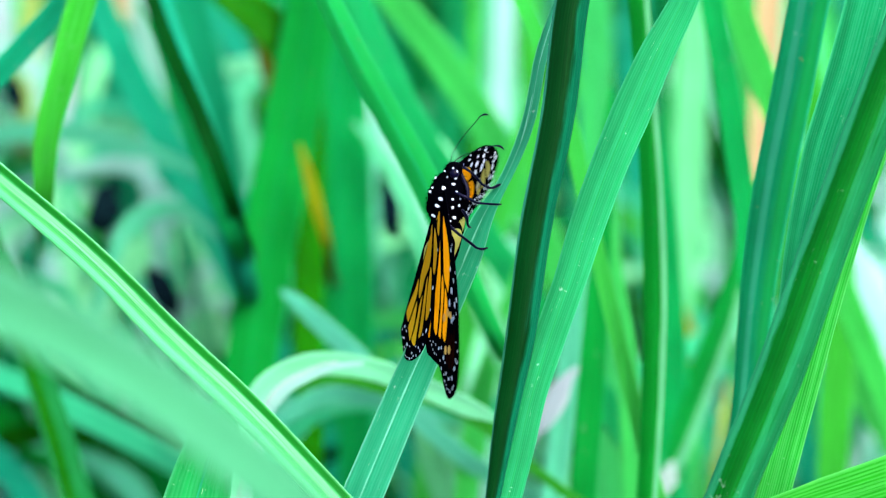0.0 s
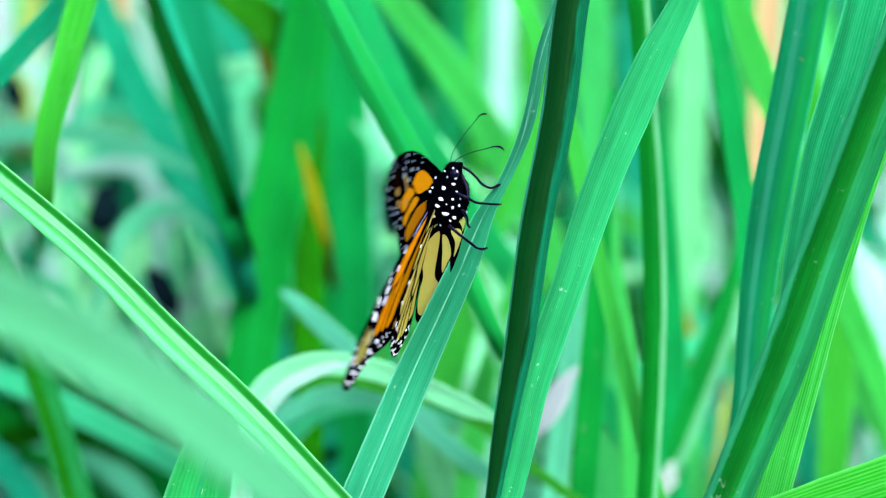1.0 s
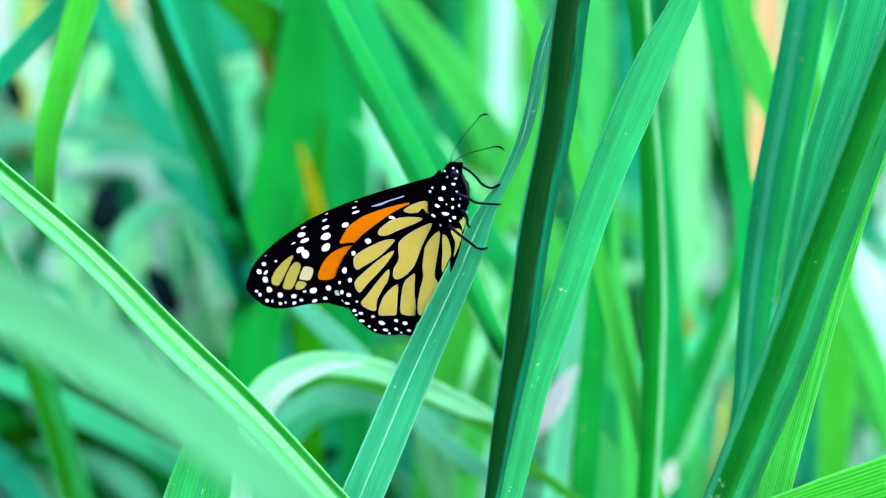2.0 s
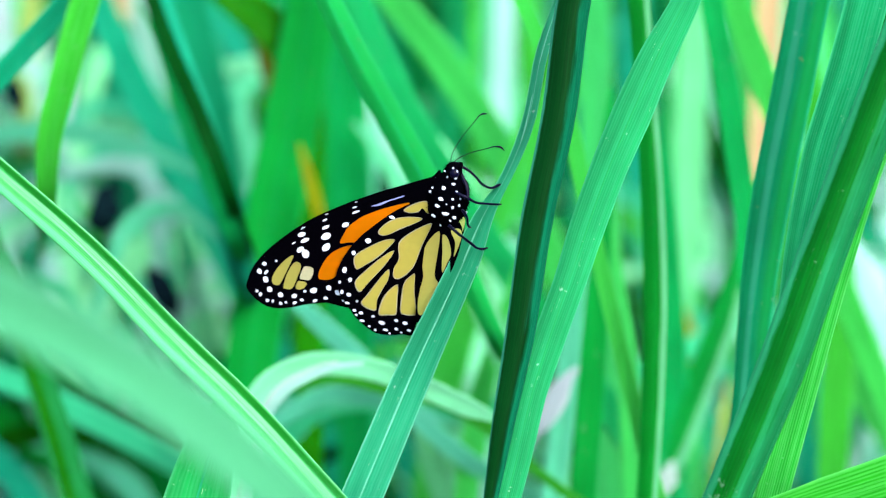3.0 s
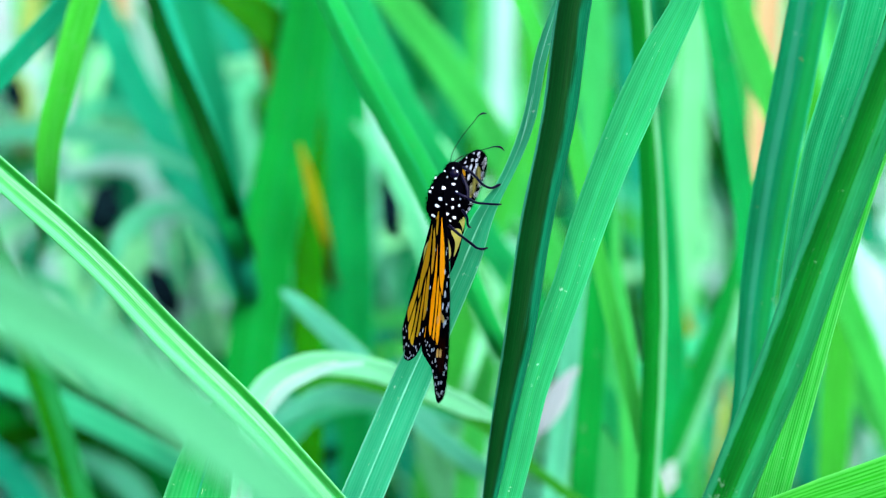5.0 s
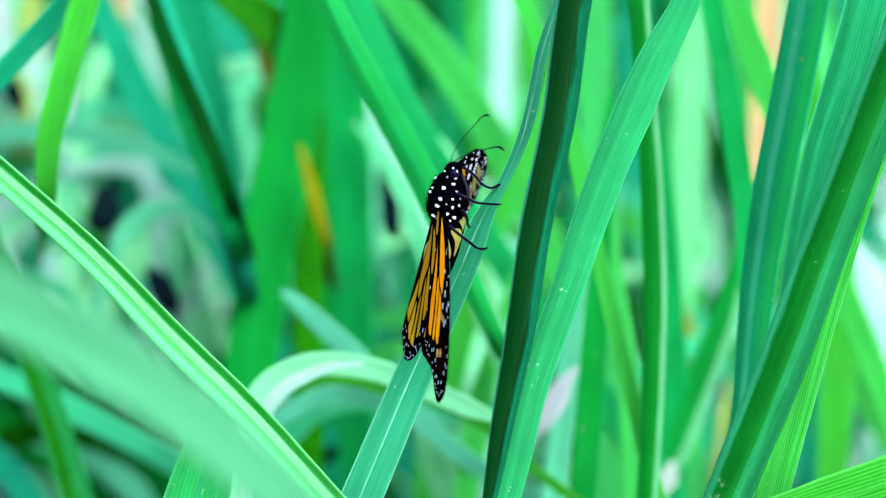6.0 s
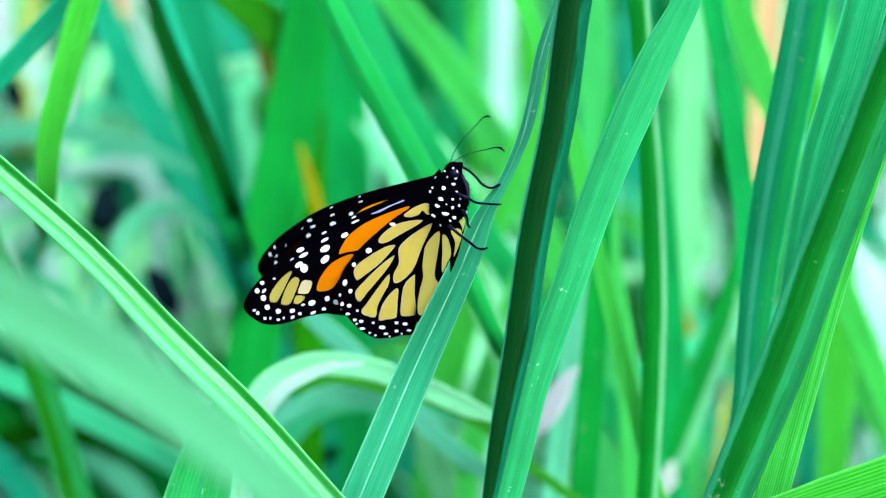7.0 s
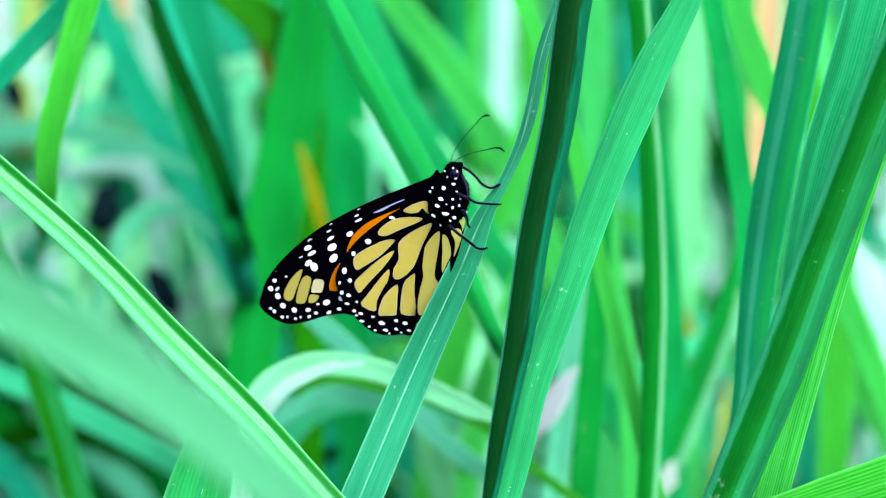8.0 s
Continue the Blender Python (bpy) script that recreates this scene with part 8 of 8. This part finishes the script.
def hair_tufts(parent, centre, radii, count, seed):
    """Short black hairs standing off the body, one joined coat."""
    rng = random.Random(seed)
    verts, faces = [], []
    for _ in range(count):
        g, c = rng.uniform(0, 2 * math.pi), rng.uniform(-0.95, 0.95)
        s = math.sqrt(1 - c * c)
        d = Vector((s * math.cos(g), c, s * math.sin(g)))
        p = Vector(centre) + Vector((d.x * radii[0], d.y * radii[1], d.z * radii[2]))
        lean = (d + Vector((rng.uniform(-.5, .5), -0.7 + rng.uniform(-.3, .3), rng.uniform(-.5, .5)))).normalized()
        side = lean.cross(Vector((rng.random(), rng.random(), 0.3))).normalized() * 0.06
        b = len(verts)
        verts += [(p + side) * MM, (p - side) * MM, (p + lean * rng.uniform(0.5, 1.1)) * MM]
        faces.append((b, b + 1, b + 2))
    part("hair_coat", verts, faces, FUR, parent)


thorax = ball("thorax", (0, -0.19, -1.9), (4.2, 7, 4.6), FUR, butterfly, 0.10, 3)
hair_tufts(thorax, (0, -0.19, -1.9), (4.2, 7, 4.6), 900, 5)
head = ball("head", (0, 7.03, -1.6), (2.3, 2, 2), FUR, butterfly, 0.08, 9)
hair_tufts(head, (0, 7.03, -1.6), (2.3, 2, 2), 160, 6)
for side in (1, -1):
    ball("eye", (0 + side * 1.5, 7.43, -1.9), (1.05, 1.15, 1.15), LEG, head, label="glossy black eye")
    ball("palp", (side * 0.6, 8.43, -2.9), (0.45, 1.0, 0.55), FUR, head, 0.1)
abdomen = ball("abdomen", (0, -15.19, -3.3), (1.9, 11.0, 1.9), FUR, butterfly, 0.05, 4)


def dots(parent, centre, radii, rows):
    """Small white tufts lying on a rounded body part."""
    for x, y, z, a, b in rows:
        n = Vector(((x - centre[0]) / radii[0] ** 2, (y - centre[1]) / radii[1] ** 2, (z - centre[2]) / radii[2] ** 2)).normalized()
        e1 = n.cross(Vector((0, 1, 0))).normalized()
        e2 = n.cross(e1)
        c = Vector((x, y, z))
        verts = [(c + n * 0.34) * MM]
        faces = []
        for lift, grow in ((0.28, 0.7), (-0.25, 1.0)):
            for j in range(10):
                g = 2 * math.pi * j / 10
                k = grow * (1 + 0.18 * noise.noise(Vector((x * 3 + j, y * 3, z))))
                verts.append((c + n * lift + e1 * a * k * math.cos(g) + e2 * b * k * math.sin(g)) * MM)
        for j in range(10):
            j2 = (j + 1) % 10
            faces += [(0, 1 + j, 1 + j2), (1 + j, 11 + j, 11 + j2, 1 + j2)]
        part("spot", verts, faces, WHITE, parent)


dots(thorax, (0, -0.19, -1.9), (4.2, 7, 4.6), [(-0.11, 4.19, 1.69, 0.45, 0.42), (3.05, 4.07, -0.42, 0.5, 0.5), (1.62, 1.5, 2.2, 0.3, 0.35), (3.81, 1.65, -0.37, 0.75, 0.5), (3.82, -0.28, 0.01, 0.69, 0.37), (3.8, 2.37, -2.92, 0.37, 0.32), (2.52, 5.36, -2.4, 0.44, 0.35), (3.97, 0.33, -3.35, 0.37, 0.45), (3.36, 0.89, -4.57, 0.32, 0.4), (4.11, -1.62, -2.1, 0.87, 0.5), (3.2, -3.32, 0.25, 0.75, 0.37), (3.32, -2.57, -4.23, 0.5, 0.35), (0.49, -2.39, -6.38, 0.44, 0.5), (2.71, -5.52, -1.67, 0.31, 0.31), (3.09, 2.51, -4.46, 0.25, 0.25), (1.62, 2.64, 1.92, 0.25, 0.25), (3.07, 4.02, -3.39, 0.25, 0.2), (4.15, 0.92, -1.85, 0.19, 0.15), (3.39, -3.49, -3.53, 0.25, 0.12)])
dots(head, (0, 7.03, -1.6), (2.3, 2, 2), [(1.74, 8.06, -2.4, 0.22, 0.62), (2.06, 6.76, -2.45, 0.32, 0.35), (1.19, 7.3, 0.09, 0.25, 0.22), (1.95, 6.49, -0.69, 0.19, 0.27), (1.38, 8.62, -1.46, 0.25, 0.22)])


def limb(name, base, points, radii, label=""):
    """A jointed rod of the butterfly: base and points in mm, points from the base on."""
    v, f = tube([tuple(c * MM for c in p) for p in points], [0.82 * r * MM for r in radii], 8, 36)
    ob = part(name, v, f, LEG, butterfly, label)
    ob.location = Vector(base) * MM
    return ob



antenna_far = limb("antenna", (-3.18, 6.84, -0.57), [(0, 0, 0), (-0.6, 1.88, 0.07), (-1.89, 4.81, -0.83), (-3.63, 9.38, -3.14), (-4.34, 11.4, -4.31), (-4.43, 11.73, -4.87), (-4.46, 11.77, -5.63)], [0.13, 0.11, 0.11, 0.12, 0.2, 0.3, 0.14])
antenna_near = limb("antenna", (-2.55, 7.7, -1.12), [(0, 0, 0), (0.05, 1.77, -1.32), (0.46, 3.89, -3.51), (0.93, 5.92, -6.37), (0.83, 6.98, -8.2), (0.75, 7.1, -9.32), (1.03, 6.66, -10.34)], [0.13, 0.11, 0.11, 0.12, 0.2, 0.32, 0.14])
limb("leg", (-0.6, 6.5, -2.14), [(0, 0, 0), (0.05, 1.78, -0.8), (0.22, 1.48, -2.55), (-0.07, 0.06, -4.6), (-0.63, -1.86, -6.58), (-1.81, -2.81, -8.53), (-3.5, -2.97, -9.62), (-4.05, -2.68, -10.26)], [0.5, 0.42, 0.38, 0.34, 0.36, 0.34, 0.42, 0.22])
limb("leg", (2.42, 3.62, -2.36), [(0, 0, 0), (1.12, 0.09, -2.06), (1.3, -0.21, -3.81), (-0.16, -1.66, -5.7), (-2.43, -2.77, -7.93), (-3.89, -3.29, -9.89), (-4.59, -3.32, -11.34)], [0.5, 0.46, 0.42, 0.38, 0.32, 0.34, 0.2])
limb("leg", (-0.67, 7.52, -2.69), [(0, 0, 0), (1.63, -1.27, -1.5), (2.68, -2.55, -2.67), (3.81, -3.95, -3.23), (4.49, -4.27, -2.74)], [0.4, 0.48, 0.5, 0.42, 0.3])
limb("leg", (5.65, -3.3, -3.41), [(0, 0, 0), (0.94, -0.56, -1.78), (-0.68, -2.69, -3.79), (-2.69, -5.14, -6.06), (-3.66, -6.42, -7.47), (-4.18, -6.55, -8.71), (-4.6, -6.26, -9.62)], [0.46, 0.42, 0.38, 0.4, 0.36, 0.42, 0.2])
limb("leg", (3.5, 0.04, -5.53), [(0, 0, 0), (-0.19, -1.57, -1.32), (-1, -4.03, -1.96), (-1.63, -4.9, -2.43), (-2.04, -5.2, -2.82)], [0.4, 0.36, 0.34, 0.3, 0.16])


# ---- what moves ----
def motions():
    wing_rows = [
        (0.0, 106, 14, 99),
        (0.3, 106, 14, 99),
        (0.5, 104.5, 12.5, 98),
        (0.6, 101, 13.5, 95.6),
        (0.7, 97.5, 13.5, 93.2),
        (0.8, 91.5, 14, 89),
        (0.9, 85, 10, 85.3),
        (1.0, 76.5, 5, 80.5),
        (1.1, 62.5, 2, 69.4),
        (1.2, 50, 1, 58.8),
        (1.3, 37.5, -0.5, 44.7),
        (1.4, 25.5, -2.5, 30.8),
        (1.5, 16, -5.5, 19.8),
        (1.6, 7.5, -8.5, 9.3),
        (1.7, 3, -9.5, 3.7),
        (1.9, 1.2, -10, 1.5),
        (2.8, 1, -10, 1.2),
        (3.5, 0.3, -10.5, 0.4),
        (3.8, 1.5, -10.5, 1.9),
        (4.0, 6, -10.5, 7.4),
        (4.1, 18, -8, 22.2),
        (4.2, 36, -4.5, 43),
        (4.3, 53, -3, 61.4),
        (4.4, 70, 0.5, 75.8),
        (4.5, 85, 5, 86),
        (4.6, 91.5, 12.5, 89),
        (4.7, 96.5, 13.5, 92.5),
        (4.9, 102, 12, 96.2),
        (5.2, 105.5, 10.5, 98.7),
        (5.8, 106.5, 12, 99),
        (5.9, 105.5, 10, 98.7),
        (6.0, 103.5, 11.5, 97.3),
        (6.1, 101, 13, 95.6),
        (6.2, 96, 12, 92.1),
        (6.3, 91, 11, 88.7),
        (6.4, 83.5, 6.5, 84.5),
        (6.5, 74.5, 2, 79.6),
        (6.6, 64.5, 1, 71.1),
        (6.7, 51, -2, 59.7),
        (6.8, 36, -5, 43),
        (6.9, 23, -7.5, 27.9),
        (7.0, 14.5, -9.5, 17.9),
        (7.2, 6, -14, 7.4),
        (7.4, 2, -16.5, 2.5),
        (7.6, 1.5, -17, 1.9),
        (8.0, 1.6, -16.1, 2)]
    # seconds, opening of the forewings, their sweep, opening of the hindwings (degrees)
    # how far the forewing on the far side trails, and how the wide-open hindwings reach farther and twist
    trail = ((0, 3), (0.5, 3), (0.9, 3), (1.0, 4), (1.3, 4), (1.5, 5), (1.7, 0), (4.0, 0), (4.1, 2), (4.3, 5), (4.5, 8), (4.6, 4), (4.7, 3), (5.2, 3), (6.1, 3), (6.5, 5), (6.8, 4), (7.0, 4), (7.4, 0), (8.0, 0))
    for side in (1, -1):
        fore_rows, hind_rows = [], []
        for t, fore, sweep, hind in wing_rows:
            late = float(np.interp(t, *zip(*trail))) if side < 0 else 0.0
            wide = min(1.0, max(0.0, (fore - 91) / 15))
            fore_rows.append((t, pose(side * 0.9 * MM, 0, 0, 0.4 * late - sweep, side * (fore - late), 0)))
            hind_rows.append((t, pose(side * 1.6 * MM, 0, 0, 0, side * (hind + 8 * wide), 0) @ pose(0, 0, 0, 0, 0, -side * 2.0 * wide)))
        walk(wings["fore", side], fore_rows)
        walk(wings["hind", side], hind_rows)

    def sway(blade, rows):
        x, y, z = blade.location
        walk(blade, [(t, pose(x, y, z, 0, a, 0)) for t, a in rows])

    sway(long_blade, [(0, -1.1), (1, -0.95), (1.5, -0.75), (3, -0.12), (3.5, 0), (4.5, 0.08), (6, 0.12), (7, 0.3), (8, 0.3)])
    sway(tl1_blade, [(0, -0.07), (1.5, -0.07), (3, 0), (8, 0)])
    sway(tl2_blade, [(0, -0.07), (1.5, -0.07), (3, 0), (8, 0)])
    sway(dark_blade, [(0, -0.5), (1.5, -0.45), (3, -0.1), (4.5, 0.1), (6, 0.15), (8, 0.2)])
    sway(rib_blade, [(0, -0.3), (1.5, -0.25), (3, 0), (4.5, 0.05), (8, 0.1)])
    sway(diag_blade, [(0, -0.3), (1.5, -0.25), (3, 0), (8, 0)])
    sway(lime_blade, [(0, -0.35), (1.5, -0.3), (3, 0), (8, 0)])
    sway(blur_blade, [(0, -0.3), (1.5, -0.25), (3, 0), (8, 0.1)])
    for feeler, rows in ((antenna_far, [(0, 0.0), (1.0, 1.0), (1.5, 0.0), (3.0, 1.2), (4.5, 2.5), (6.0, -1.5), (7.0, -3.0), (8.0, -1.8)]),
                         (antenna_near, [(0, 1.0), (1.5, 0.0), (4.5, 0.0), (6.0, -0.6), (7.0, -1.2), (8.0, -1.6)])):
        spot = Matrix.Translation(feeler.location)
        walk(feeler, [(t, spot @ Matrix.Rotation(radians(a), 4, Vector((0.843, 0.538, -0.005)))) for t, a in rows])


motions()
